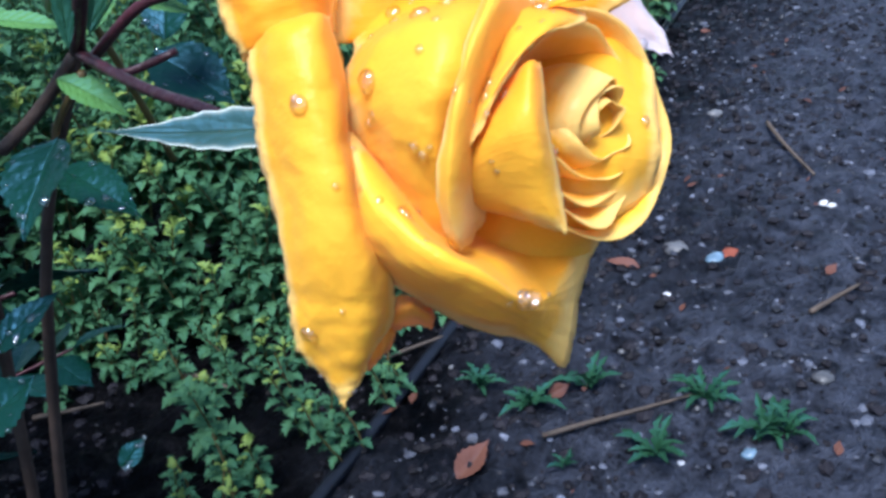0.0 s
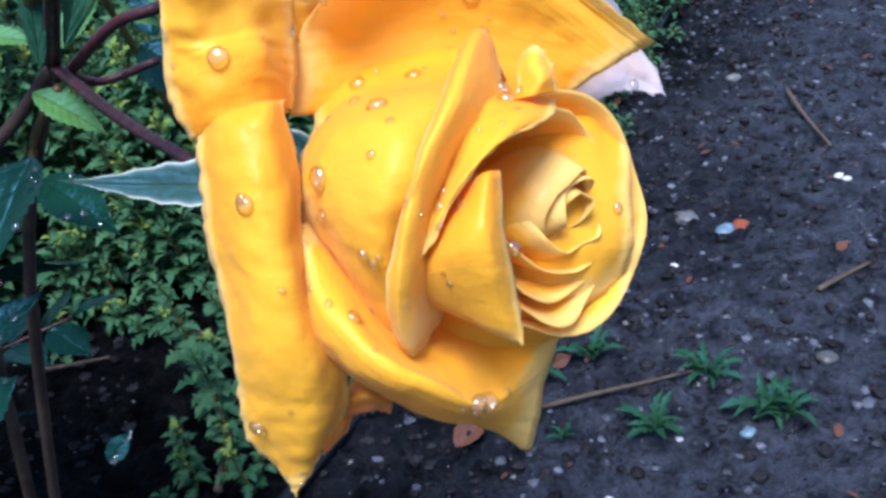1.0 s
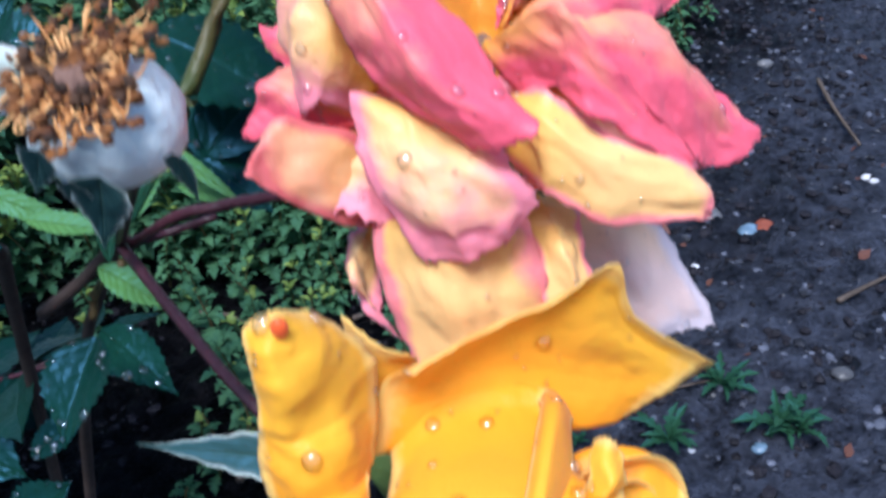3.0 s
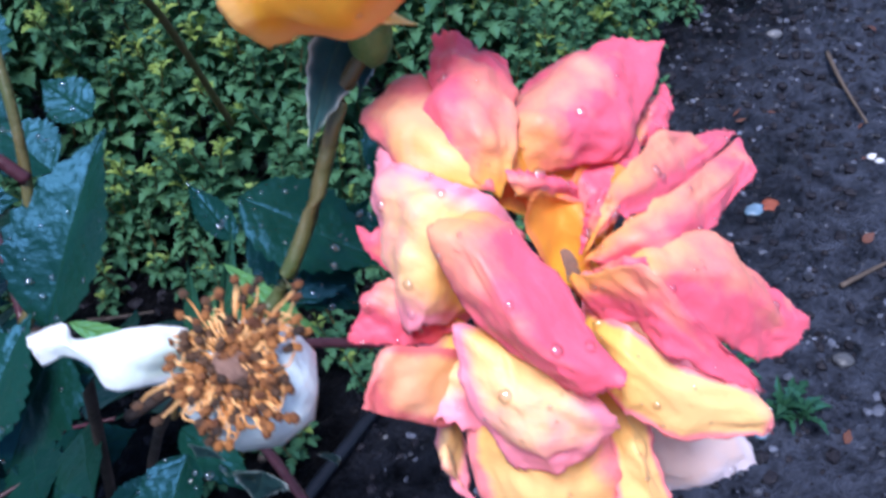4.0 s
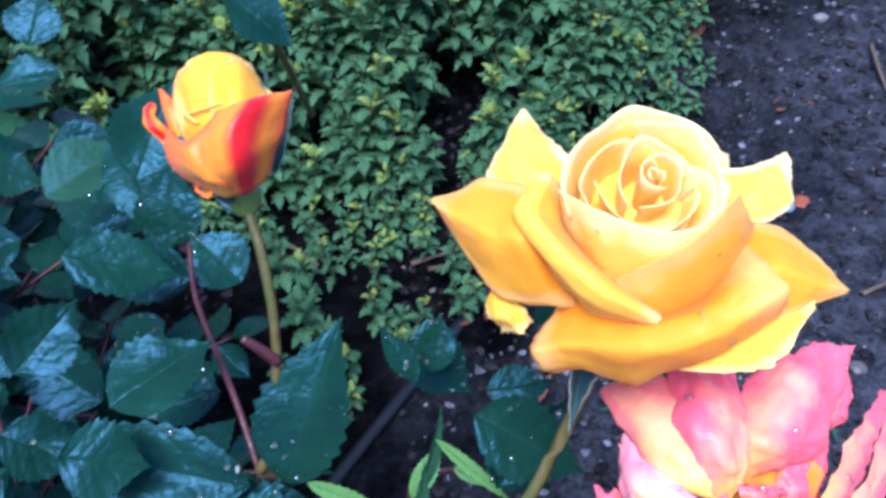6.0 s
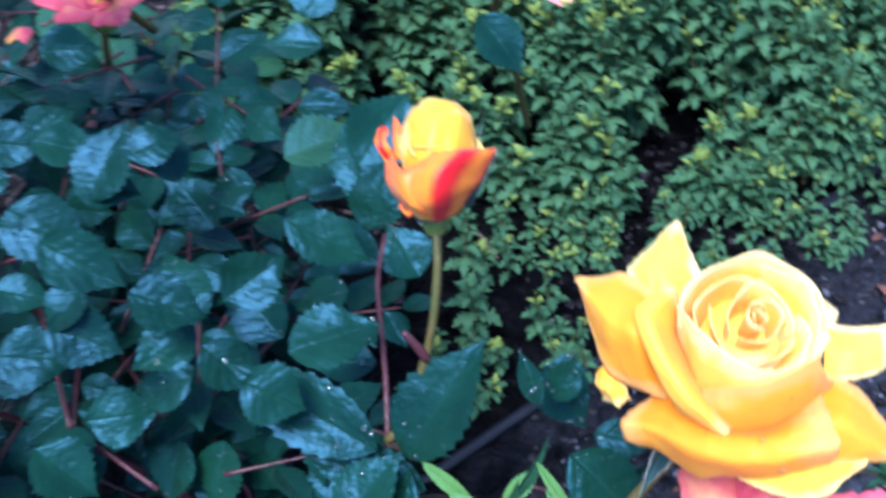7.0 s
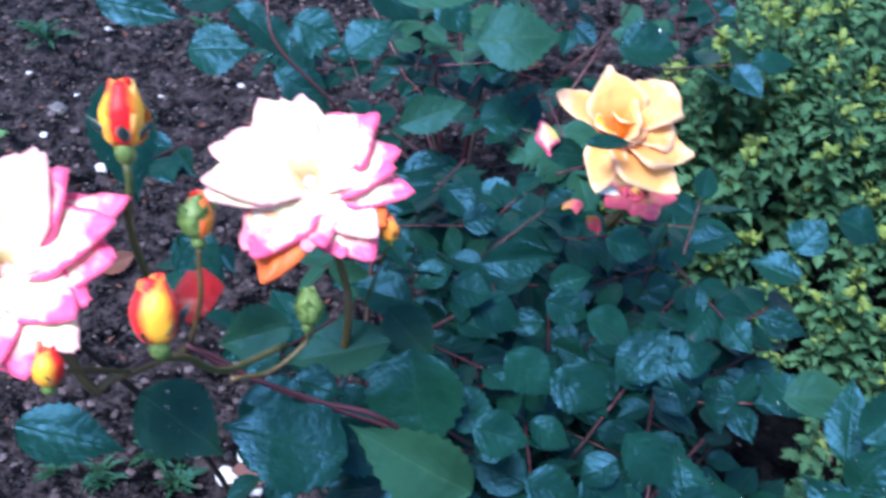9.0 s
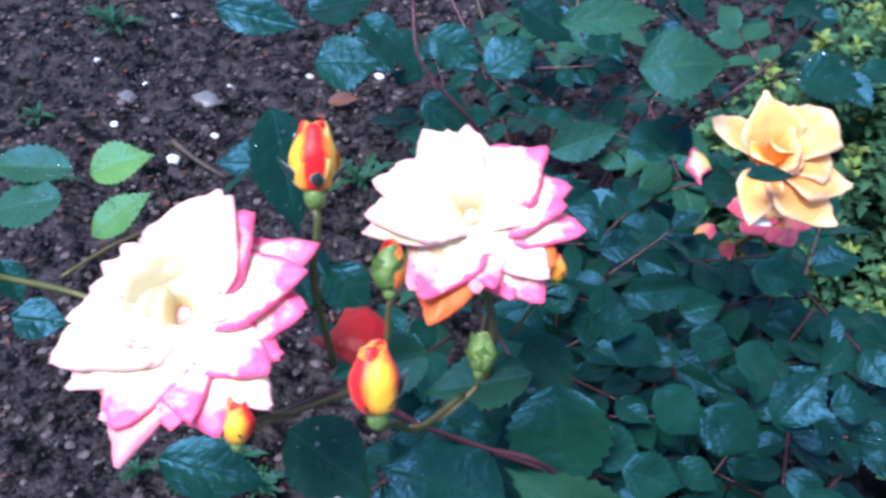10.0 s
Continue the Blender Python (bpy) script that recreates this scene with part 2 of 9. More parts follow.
STREAK = petal_mat("streaked_petal", (0.94, 0.50, 0.03), (0.95, 0.50, 0.03), (0.92, 0.30, 0.04), 0.25, 0.25, 0.0, (0.62, 0.02, 0.015), (0.50, 0.24, (0.74, 0.010, 0.015)))
CRIMSON = petal_mat("crimson_petal", (0.36, 0.006, 0.006), (0.40, 0.006, 0.008), (0.32, 0.006, 0.010), 0.3, 0.15)
ROSE_LEAF = leaf_mat("rose_leaf", (0.0007, 0.0080, 0.0050), (0.0050, 0.031, 0.0180), (0.010, 0.045, 0.027), 0.23, 6.0, 0.05, None, 0.31)
MATTE_LEAF = leaf_mat("matte_leaf", (0.006, 0.030, 0.017), (0.018, 0.064, 0.032), (0.04, 0.10, 0.055), 0.36, 6.0, 0.1, None, 0.28)
YOUNG_LEAF = leaf_mat("young_leaf", (0.035, 0.10, 0.025), (0.08, 0.19, 0.05), (0.10, 0.22, 0.07))
TAWNY = petal_mat("tawny_petal", (0.90, 0.26, 0.02), (0.93, 0.52, 0.16), (0.94, 0.61, 0.36), 0.30, 0.28)
EMBER = petal_mat("ember_petal", (0.90, 0.34, 0.02), (0.92, 0.38, 0.03), (0.93, 0.60, 0.34), 0.20, 0.22)
COVER_LEAF = leaf_mat("cover_leaf", (0.012, 0.055, 0.027), (0.085, 0.190, 0.085), (0.08, 0.19, 0.09), 0.50, 4.0, 0.36)
COVER_TIP = leaf_mat("cover_tip", (0.07, 0.15, 0.035), (0.20, 0.27, 0.06), (0.14, 0.22, 0.05), 0.4, 4.0, 0.25)
WEED_LEAF = leaf_mat("weed_leaf", (0.007, 0.032, 0.018), (0.022, 0.070, 0.032), (0.05, 0.12, 0.05), 0.4, 4.0, 0.2)
DRY_LEAF = leaf_mat("dry_leaf", (0.045, 0.018, 0.011), (0.125, 0.050, 0.030), (0.16, 0.09, 0.055), 0.5, 8.0, 0.1)
SEPAL = leaf_mat("sepal", (0.010, 0.032, 0.034), (0.032, 0.075, 0.070), (0.08, 0.15, 0.11), 0.36, 3.0, 0.15, (0.62, 0.68, 0.62))
CANE = plain_mat("purple_cane", (0.020, 0.006, 0.010), (0.065, 0.017, 0.026), 60, 0.42)
GREEN_CANE = plain_mat("green_cane", (0.045, 0.060, 0.015), (0.10, 0.066, 0.025), 70, 0.42)
OLD_CANE = plain_mat("old_cane", (0.02, 0.012, 0.010), (0.055, 0.035, 0.028), 50, 0.6)
TWIG = plain_mat("dead_twig", (0.028, 0.020, 0.016), (0.075, 0.054, 0.042), 90, 0.7)
BUD_GREEN = plain_mat("bud_green", (0.05, 0.10, 0.02), (0.12, 0.19, 0.05), 120, 0.45)
HIP = plain_mat("pale_hip", (0.28, 0.36, 0.36), (0.58, 0.66, 0.68), 110, 0.45)
STAMEN = plain_mat("stamen_filament", (0.36, 0.12, 0.02), (0.66, 0.36, 0.14), 200, 0.55)
ANTHER = plain_mat("anther", (0.09, 0.028, 0.010), (0.32, 0.12, 0.03), 700, 0.6)
POLLEN = plain_mat("dark_anther", (0.02, 0.010, 0.006), (0.10, 0.045, 0.02), 700, 0.6)
STIGMA = plain_mat("stigma", (0.08, 0.035, 0.03), (0.20, 0.11, 0.08), 500, 0.7)
WHITE_PETAL = petal_mat("white_petal", (0.70, 0.80, 0.70), (0.80, 0.86, 0.82), (0.85, 0.86, 0.88), 0.3, 0.2)
WITHERED = petal_mat("withered_petal", (0.92, 0.56, 0.12), (0.93, 0.45, 0.24), (0.78, 0.17, 0.18), 0.4, 0.28, 0.45, (0.94, 0.66, 0.42))
ROSY = petal_mat("rosy_petal", (0.93, 0.66, 0.12), (0.94, 0.78, 0.60), (0.86, 0.09, 0.25), 0.34, 0.28)
PIPE = plain_mat("black_polythene", (0.003, 0.0035, 0.006), (0.008, 0.010, 0.016), 40, 0.38, 0.0003, 0.25)
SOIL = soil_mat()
# CLOD's dark tone carries bed shade; brown and path clods are brighter copies.
CLOD = plain_mat("soil_clod", (0.0012, 0.0012, 0.0018), (0.015, 0.014, 0.019), 40, 0.5, 0.004, 0.10)
BROWN_CLOD = plain_mat("brown_clod", (0.004, 0.0035, 0.005), (0.090, 0.072, 0.080), 40, 0.55, 0.004, 0.15)
PATH_CLOD = plain_mat("path_clod", (0.010, 0.011, 0.016), (0.120, 0.132, 0.180), 40, 0.5, 0.003, 0.2)
STONE = plain_mat("grey_stone", (0.035, 0.036, 0.042), (0.11, 0.11, 0.12), 60, 0.45, 0.001)
WHITE_STONE = plain_mat("white_pebble", (0.16, 0.16, 0.18), (0.52, 0.52, 0.55), 70, 0.45, 0.001)
BLUE_STONE = plain_mat("blue_grey_shard", (0.05, 0.09, 0.13), (0.13, 0.20, 0.28), 50, 0.4, 0.0006)
BRICK = plain_mat("red_brick_shard", (0.13, 0.028, 0.016), (0.22, 0.055, 0.03), 60, 0.7, 0.001)
WATER = water_mat()


# ---- building helpers ----
def unit(v):
    v = np.asarray(v, float)
    return v / (np.linalg.norm(v) + 1e-12)


def thing(name, place=(0, 0, 0), label="", category="", group="", kind=""):
    ob = new(name)
    ob.empty_display_size = 0.01
    ob.location = place
    return tagged(ob, label, category, group, kind)


def mesh_part(name, verts, faces, mat, parent=None, uv=None, label="", smooth=True):
    """One mesh object from world points; under its parent it keeps its place."""
    me = bpy.data.meshes.new(name)
    verts = np.asarray(verts, float)
    at = np.array(parent.matrix_basis.translation) if parent is not None else np.zeros(3)
    if parent is not None and parent.parent is not None:
        at = at + np.array(parent.parent.matrix_basis.translation)
    me.from_pydata((verts - at).tolist(), [], faces)
    if uv is not None:
        lay = me.uv_layers.new(name="UVMap")
        idx = np.zeros(len(me.loops), dtype=np.int32)
        me.loops.foreach_get("vertex_index", idx)
        lay.data.foreach_set("uv", np.asarray(uv, float)[idx].ravel())
    me.materials.append(mat)
    if smooth:
        me.polygons.foreach_set("use_smooth", [True] * len(me.polygons))
    ob = new(name, me)
    if parent is not None:
        ob.parent = parent
    return tagged(ob, label)


def part(name, bm, material, parent, label=""):
    """Links a bmesh, in world places, as one mesh under a thing or a part."""
    bm.verts.index_update()
    verts = [v.co[:] for v in bm.verts]
    faces = [[v.index for v in f.verts] for f in bm.faces]
    bm.free()
    return mesh_part(name, verts, faces, material, parent, None, label)


def spline(P, n):
    """Catmull-Rom through the rows of P, along the first axis, n samples."""
    P = np.asarray(P, float)
    E = np.concatenate([[2 * P[0] - P[1]], P, [2 * P[-1] - P[-2]]])
    s = np.linspace(0, len(P) - 1, n)
    k = np.minimum(s.astype(int), len(P) - 2)
    f = (s - k).reshape((-1,) + (1,) * (P.ndim - 1))
    a, b, c, d = E[k], E[k + 1], E[k + 2], E[k + 3]
    return 0.5 * (2 * b + (c - a) * f + (2 * a - 5 * b + 4 * c - d) * f**2 + (3 * b - a - 3 * c + d) * f**3)


def grid_normals(G):
    du, dv = np.gradient(G, axis=1), np.gradient(G, axis=0)
    n = np.cross(du, dv)
    return n / (np.linalg.norm(n, axis=-1, keepdims=True) + 1e-12)


def ruffle(G, amount, scale, seed):
    """Small uneven waves of a thin sheet, stronger towards its rim."""
    N = grid_normals(G)
    nv, nu = G.shape[:2]
    out = G.copy()
    for i in range(nv):
        for j in range(nu):
            rim = max(abs(2 * j / (nu - 1) - 1), i / (nv - 1)) ** 2
            p = Vector(G[i, j] * scale) + Vector((seed * 7.3, seed * 3.1, seed))
            out[i, j] += N[i, j] * amount * noise.noise(p) * (0.35 + 0.65 * rim)
    return out


def creased(G, amount, seed):
    """Sharp little folds in a crumpled sheet (mm)."""
    N = grid_normals(G)
    out = G.copy()
    for i in range(G.shape[0]):
        for j in range(G.shape[1]):
            p = Vector(G[i, j]) + Vector((seed * 11.3, seed * 5.7, seed * 2.9))
            q = Vector((p.x * 0.11 + p.y * 0.05, p.y * 0.09, p.z * 0.11 + p.x * 0.03))
            out[i, j] += N[i, j] * amount * (1.0 - 3.2 * abs(noise.noise(q)) + 0.5 * (1 - 3 * abs(noise.noise(q * 2.7))))
    return out


def shell(name, G, thick, mat, parent, label=""):
    """A closed thin sheet over a grid of points."""
    nv, nu = G.shape[:2]
    N = grid_normals(G)
    top, low = G + N * thick / 2, G - N * thick / 2
    verts = np.concatenate([top.reshape(-1, 3), low.reshape(-1, 3)])
    vv, uu = np.meshgrid(np.linspace(0, 1, nv), np.linspace(0, 1, nu), indexing="ij")
    uv = np.stack([uu.ravel(), vv.ravel()], 1)
    uv = np.concatenate([uv, uv])
    k = nv * nu
    faces = []
    for i in range(nv - 1):
        for j in range(nu - 1):
            a = i * nu + j
            faces.append((a, a + 1, a + nu + 1, a + nu))
            faces.append((k + a, k + a + nu, k + a + nu + 1, k + a + 1))
    ring = [j for j in range(nu)] + [i * nu + nu - 1 for i in range(1, nv)] + [(nv - 1) * nu + j for j in range(nu - 2, -1, -1)] + [i * nu for i in range(nv - 2, 0, -1)]
    for a, b in zip(ring, ring[1:] + ring[:1]):
        faces.append((b, a, k + a, k + b))
    return mesh_part(name, verts, faces, mat, parent, uv, label)


def straight_net(P, n, m):
    """The same net with straight runs between its knots: a sheet with sharp folds."""
    def run(Q, k):
        s = np.linspace(0, len(Q) - 1, k)
        a = np.minimum(s.astype(int), len(Q) - 2)
        f = (s - a).reshape((-1,) + (1,) * (Q.ndim - 1))
        return Q[a] * (1 - f) + Q[a + 1] * f
    return np.swapaxes(run(np.swapaxes(run(P, n), 0, 1), m), 0, 1)


def net_petal(parent, mat, at, rows, wave=0.5, name="petal", label="", n=22, m=22, seed=1, thick=0.16, drops=0, dew=0.0007, ragged=0.5, crease=0.22, facet=0.0, pleat=0.0):
    """A petal as a smooth sheet through a small net, in mm from a place."""
    P = np.asarray(rows, float)
    G = spline(P, n)
    G = np.swapaxes(spline(np.swapaxes(G, 0, 1), m), 0, 1)
    if facet:
        G = G * (1 - facet) + straight_net(P, n, m) * facet
    for j in range(m):
        d = G[-1, j] - G[-4, j]
        bite = ragged * (noise.noise(Vector((j * 0.55, seed * 9.1, 0))) + 0.6 * noise.noise(Vector((j * 1.7, seed * 4.1, 2))))
        for k, f in ((-1, 1.0), (-2, 0.6), (-3, 0.25)):
            G[k, j] += unit(d) * bite * f
    for i in range(n):
        for j, q in ((0, 1), (m - 1, m - 2)):
            G[i, j] += unit(G[i, j] - G[i, q]) * ragged * 0.6 * noise.noise(Vector((i * 0.6, seed * 5.3, j)))
    G = ruffle(ruffle(G, wave, 0.16, seed), wave * 0.35, 0.5, seed + 3)
    G = creased(G, crease, seed)
    if pleat:
        N = grid_normals(G)
        for i in range(n):
            for j in range(m):
                u, v = j / (m - 1), i / (n - 1)
                G[i, j] += N[i, j] * pleat * (noise.noise(Vector((u * 2.2, v * 24 + u * 1.5, seed * 1.3))) + 0.5 * noise.noise(Vector((u * 5.0, v * 60, seed * 2.3))))
    G = G / 1000 + np.asarray(at, float)
    ob = shell(name, G, thick / 1000, mat, parent, label)
    if drops:
        scatter_drops(ob, ob, drops, dew, random.Random(seed), (-0.1, -0.55, 0.8))
    return ob


def arc_petal(parent, mat, base, tip, axis, width, rise=0.6, bend=0.0, cup=0.35, point=0.5, roll=0.0, wave=0.6, seed=1, name="petal", label="", out=0.25, n=18, m=15):
    """A petal from its claw to its tip (metres): it rises along the axis, then leans out. cup: hollow across; roll: rim turned back; point: how sharp."""
    base, tip, axis = np.asarray(base, float), np.asarray(tip, float), unit(axis)
    d = tip - base
    ln = np.linalg.norm(d)
    flat = unit(d - axis * (d @ axis) + 1e-6)
    p1 = base + axis * ln * rise * 0.55 + flat * ln * out
    p2 = tip - (flat * math.cos(bend) - axis * math.sin(bend)) * ln * 0.35
    v = np.linspace(0, 1, n)[:, None]
    mid = (1 - v) ** 3 * base + 3 * (1 - v) ** 2 * v * p1 + 3 * (1 - v) * v**2 * p2 + v**3 * tip
    tan = np.gradient(mid, axis=0)
    tan /= np.linalg.norm(tan, axis=1, keepdims=True)
    side = unit(np.cross(axis, flat))
    nrm = np.cross(tan, side)
    nrm /= np.linalg.norm(nrm, axis=1, keepdims=True)
    vv = v[:, 0]
    wide = 0.66 - 0.22 * min(max((point - 0.6) / 0.35, 0), 1)
    prof = np.where(vv < wide, np.sin(np.clip(vv / wide, 0, 1) * math.pi / 2) ** 0.75, 0)
    t = np.clip((vv - wide) / (1 - wide), 0, 1)
    prof = np.where(vv >= wide, (1 - point) * np.sqrt(np.clip(1 - t**2, 0, 1)) + point * (1 - t), prof)
    prof = np.maximum(prof, 0.04)
    u = np.linspace(-1, 1, m)
    G = mid[:, None, :] + side[None, None, :] * (prof[:, None] * u[None, :] * width / 2)[..., None]
    hollow = cup * (u**2)[None, :] * (prof * width / 2)[:, None] * np.interp(vv, [0, 0.5, 1], [1.2, 1.0, 0.2])[:, None]
    back = roll * (np.abs(u) ** 3)[None, :] * (prof * width / 2)[:, None] * np.interp(vv, [0, 0.45, 1], [0, 0.6, 1.0])[:, None]
    sgn = -1.0 if (nrm[n // 2] @ (axis * 0.7 - flat * 0.7)) < 0 else 1.0
    G = G + nrm[:, None, :] * sgn * (hollow - back)[..., None]
    G = ruffle(G * 1000, wave, 0.16, seed) / 1000
    return shell(name, G, 0.0002, mat, parent, label)


def tube(points, radii, seg=8, rough=0.0, close=True):
    """A rounded stalk through points: vertices and faces."""
    P = np.asarray(points, float)
    n = max(len(P) * 4, 6)
    C = spline(P, n)
    R = np.interp(np.linspace(0, 1, n), np.linspace(0, 1, len(radii)), radii)
    T = np.gradient(C, axis=0)
    verts, faces = [], []
    ref = np.array([0.3, 0.2, 0.93])
    for i in range(n):
        t = unit(T[i])
        a = unit(np.cross(t, ref if abs(t @ ref) < 0.95 else (1, 0, 0)))
        b = np.cross(t, a)
        for j in range(seg):
            q = 2 * math.pi * j / seg
            r = R[i] * (1 + rough * noise.noise(Vector(C[i] * 90) + Vector((q, 0, 0))))
            verts.append(C[i] + r * (math.cos(q) * a + math.sin(q) * b))
    for i in range(n - 1):
        for j in range(seg):
            k = (j + 1) % seg
            faces.append((i * seg + j, i * seg + k, (i + 1) * seg + k, (i + 1) * seg + j))
    if close:
        faces.append(tuple(range(seg))[::-1])
        faces.append(tuple((n - 1) * seg + j for j in range(seg)))
    return verts, faces


def stalk(name, parent, points, radii, mat, label="", seg=8):
    v, f = tube(points, radii, seg, 0.12)
    return mesh_part(name, v, f, mat, parent, None, label)


def thorn(parent, at, way, size, mat):
    w = unit(way)
    v, f = tube([np.asarray(at), np.asarray(at) + w * size * 0.5 - np.array([0, 0, size * 0.1]), np.asarray(at) + w * size - np.array([0, 0, size * 0.35])], [size * 0.35, size * 0.16, size * 0.02], 6)
    return mesh_part("thorn", v, f, mat, parent)


def leaf_sheet(base, tip, width, up, fold=0.25, droop=0.1, teeth=11, seed=0, m=7, bulge=0.42):
    """A leaf blade with a toothed rim: vertices, faces, uv."""
    base, tip = np.asarray(base, float), np.asarray(tip, float)
    ln = np.linalg.norm(tip - base)
    a = unit(tip - base)
    wag = random.Random(seed)
    up = np.asarray(up, float) + np.array([wag.uniform(-0.4, 0.4), wag.uniform(-0.4, 0.4), wag.uniform(-0.15, 0.15)])
    ln = min(max(ln, width / 0.78), ln * 1.3)
    tip, width = base + a * ln, min(width, ln * 0.92)
    s = unit(np.cross(a, unit(up)))
    w = np.cross(s, a)
    n = teeth * 2 + 1
    verts, uv, faces = [], [], []
    for i in range(n):
        v = i / (n - 1)
        half = width / 2 * math.sin(math.pi * min(max(v, 0.0), 1.0) ** (0.5 + 0.5 * bulge + 0.06)) ** (0.80 + 0.55 * v)
        half *= 1.0 + (0.07 if i % 2 else -0.05) * (1 if 0 < i < n - 1 else 0)
        half = max(half, width * 0.012)
        for j in range(m):
            u = 2 * j / (m - 1) - 1
            shift = 0.012 * ln if (i % 2 and abs(u) == 1) else 0
            p = base + a * (ln * v + shift) + s * half * u
            lift = abs(u) * half * fold - droop * ln * (v**2) + droop * ln * 0.55 * v
            lift += 0.05 * width * noise.noise(Vector((u * 1.3 + seed * 3.7, v * 2.6, seed * 1.9)))
            lift -= 0.16 * half * (u * u) * (0.6 + 0.8 * noise.noise(Vector((seed * 2.1, v * 3, u))))
            verts.append(p + w * lift)
            uv.append((0.5 + 0.5 * u, v))
    for i in range(n - 1):
        for j in range(m - 1):
            k = i * m + j
            faces.append((k, k + 1, k + m + 1, k + m))
    return verts, faces, uv


def leaflet(parent, base, tip, width, up=(0, 0, 1), mat=None, name="leaf", label="", seed=0, fold=0.25, droop=0.1, teeth=11, bulge=0.42):
    v, f, uv = leaf_sheet(base, tip, width, up, fold, droop, teeth, seed, 7, bulge)
    return mesh_part(name, v, f, mat or ROSE_LEAF, parent, uv, label)


def blob(center, radii, mat, name, parent=None, label="", seed=0, rough=0.2, sub=2, turn=None):
    """A rounded uneven lump."""
    bm = bmesh.new()
    bmesh.ops.create_icosphere(bm, subdivisions=sub, radius=1)
    R = (turn or Matrix()).to_3x3()
    for v in bm.verts:
        d = 1 + rough * noise.noise(v.co * 1.7 + Vector((seed * 5.1, seed, 0)))
        v.co = Vector(center) + R @ Vector((v.co.x * radii[0] * d, v.co.y * radii[1] * d, v.co.z * radii[2] * d))
    return part(name, bm, mat, parent, label)


def drops_on(parent, places, normals, sizes):
    """Rain drops that sit on a surface: one mesh of flattened beads."""
    bm = bmesh.new()
    bmesh.ops.create_icosphere(bm, subdivisions=2, radius=1)
    V = np.array([v.co[:] for v in bm.verts])
    F = [[v.index for v in f.verts] for f in bm.faces]
    bm.free()
    verts, faces = [], []
    for p, nn, s in zip(places, normals, sizes):
        nn = unit(nn)
        a = unit(np.cross(nn, (0.3, 0.8, 0.1)))
        b = np.cross(nn, a)
        k = len(verts)
        for x, y, z in V:
            verts.append(np.asarray(p) + s * (x * a + y * b + (z * 0.62 + 0.10) * nn))
        faces += [[i + k for i in f] for f in F]
    return tagged(mesh_part("dew", verts, faces, WATER, parent), "clear rain drops", kind="stuff")


def scatter_drops(ob, parent, count, size, rng, face_dir=(0, 0, 1)):
    """Rain drops over the side of a mesh that looks up or out."""
    me = ob.data
    at = np.array(parent.matrix_basis.translation)
    if parent.parent is not None:
        at = at + np.array(parent.parent.matrix_basis.translation)
    polys = [p for p in me.polygons if Vector(face_dir).dot(p.normal) > 0.1]
    if not polys:
        polys = list(me.polygons)
    places, normals, sizes = [], [], []
    for _ in range(count):
        p = polys[rng.randrange(len(polys))]
        q = np.array([me.vertices[i].co[:] for i in p.vertices])
        w = np.array([rng.random() + 0.05 for _ in q])
        places.append((q * (w / w.sum())[:, None]).sum(0) + at)
        normals.append(p.normal[:])
        sizes.append(size * (0.32 + 0.9 * rng.random() ** 3))
    return drops_on(parent, places, normals, sizes)


rng = random.Random(7)

# ---- ground ----
def ground_height(x, y):
    p = Vector((x, y, 0))
    near = math.exp(-((x * x + (y - 0.5) ** 2) / 6.0))
    h = 0.010 * noise.noise(p * 4) + near * (0.006 * noise.noise(p * 19) + 0.0075 * noise.noise(p * 48) + 0.0055 * noise.noise(p * 105))
    return h - 0.002


def build_ground():
    """One sheet: fine near the bed, coarse out to the horizon."""
    xs = np.concatenate([[-400, -90, -25, -8, -4, -2.6], np.arange(-2.0, -1.2, 0.02), np.arange(-1.2, 1.0, 0.0065), np.arange(1.0, 1.8, 0.02), [2.4, 4, 8, 25, 90, 400]])
    ys = np.concatenate([[-400, -90, -25, -8, -3, -1.2], np.arange(-0.4, 0.15, 0.02), np.arange(0.15, 1.45, 0.0065), np.arange(1.45, 2.6, 0.02), [3.2, 5, 9, 25, 90, 400]])
    verts = [(x, y, ground_height(x, y)) for y in ys for x in xs]
    w = len(xs)
    faces = [(j * w + i, j * w + i + 1, (j + 1) * w + i + 1, (j + 1) * w + i) for j in range(len(ys) - 1) for i in range(w - 1)]
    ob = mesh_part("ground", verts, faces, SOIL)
    return tagged(ob, "damp dark garden soil with grit and clods", "ground", kind="structure")


build_ground()


def on_ground(x, y, up=0.0):
    return (x, y, ground_height(x, y) + up)


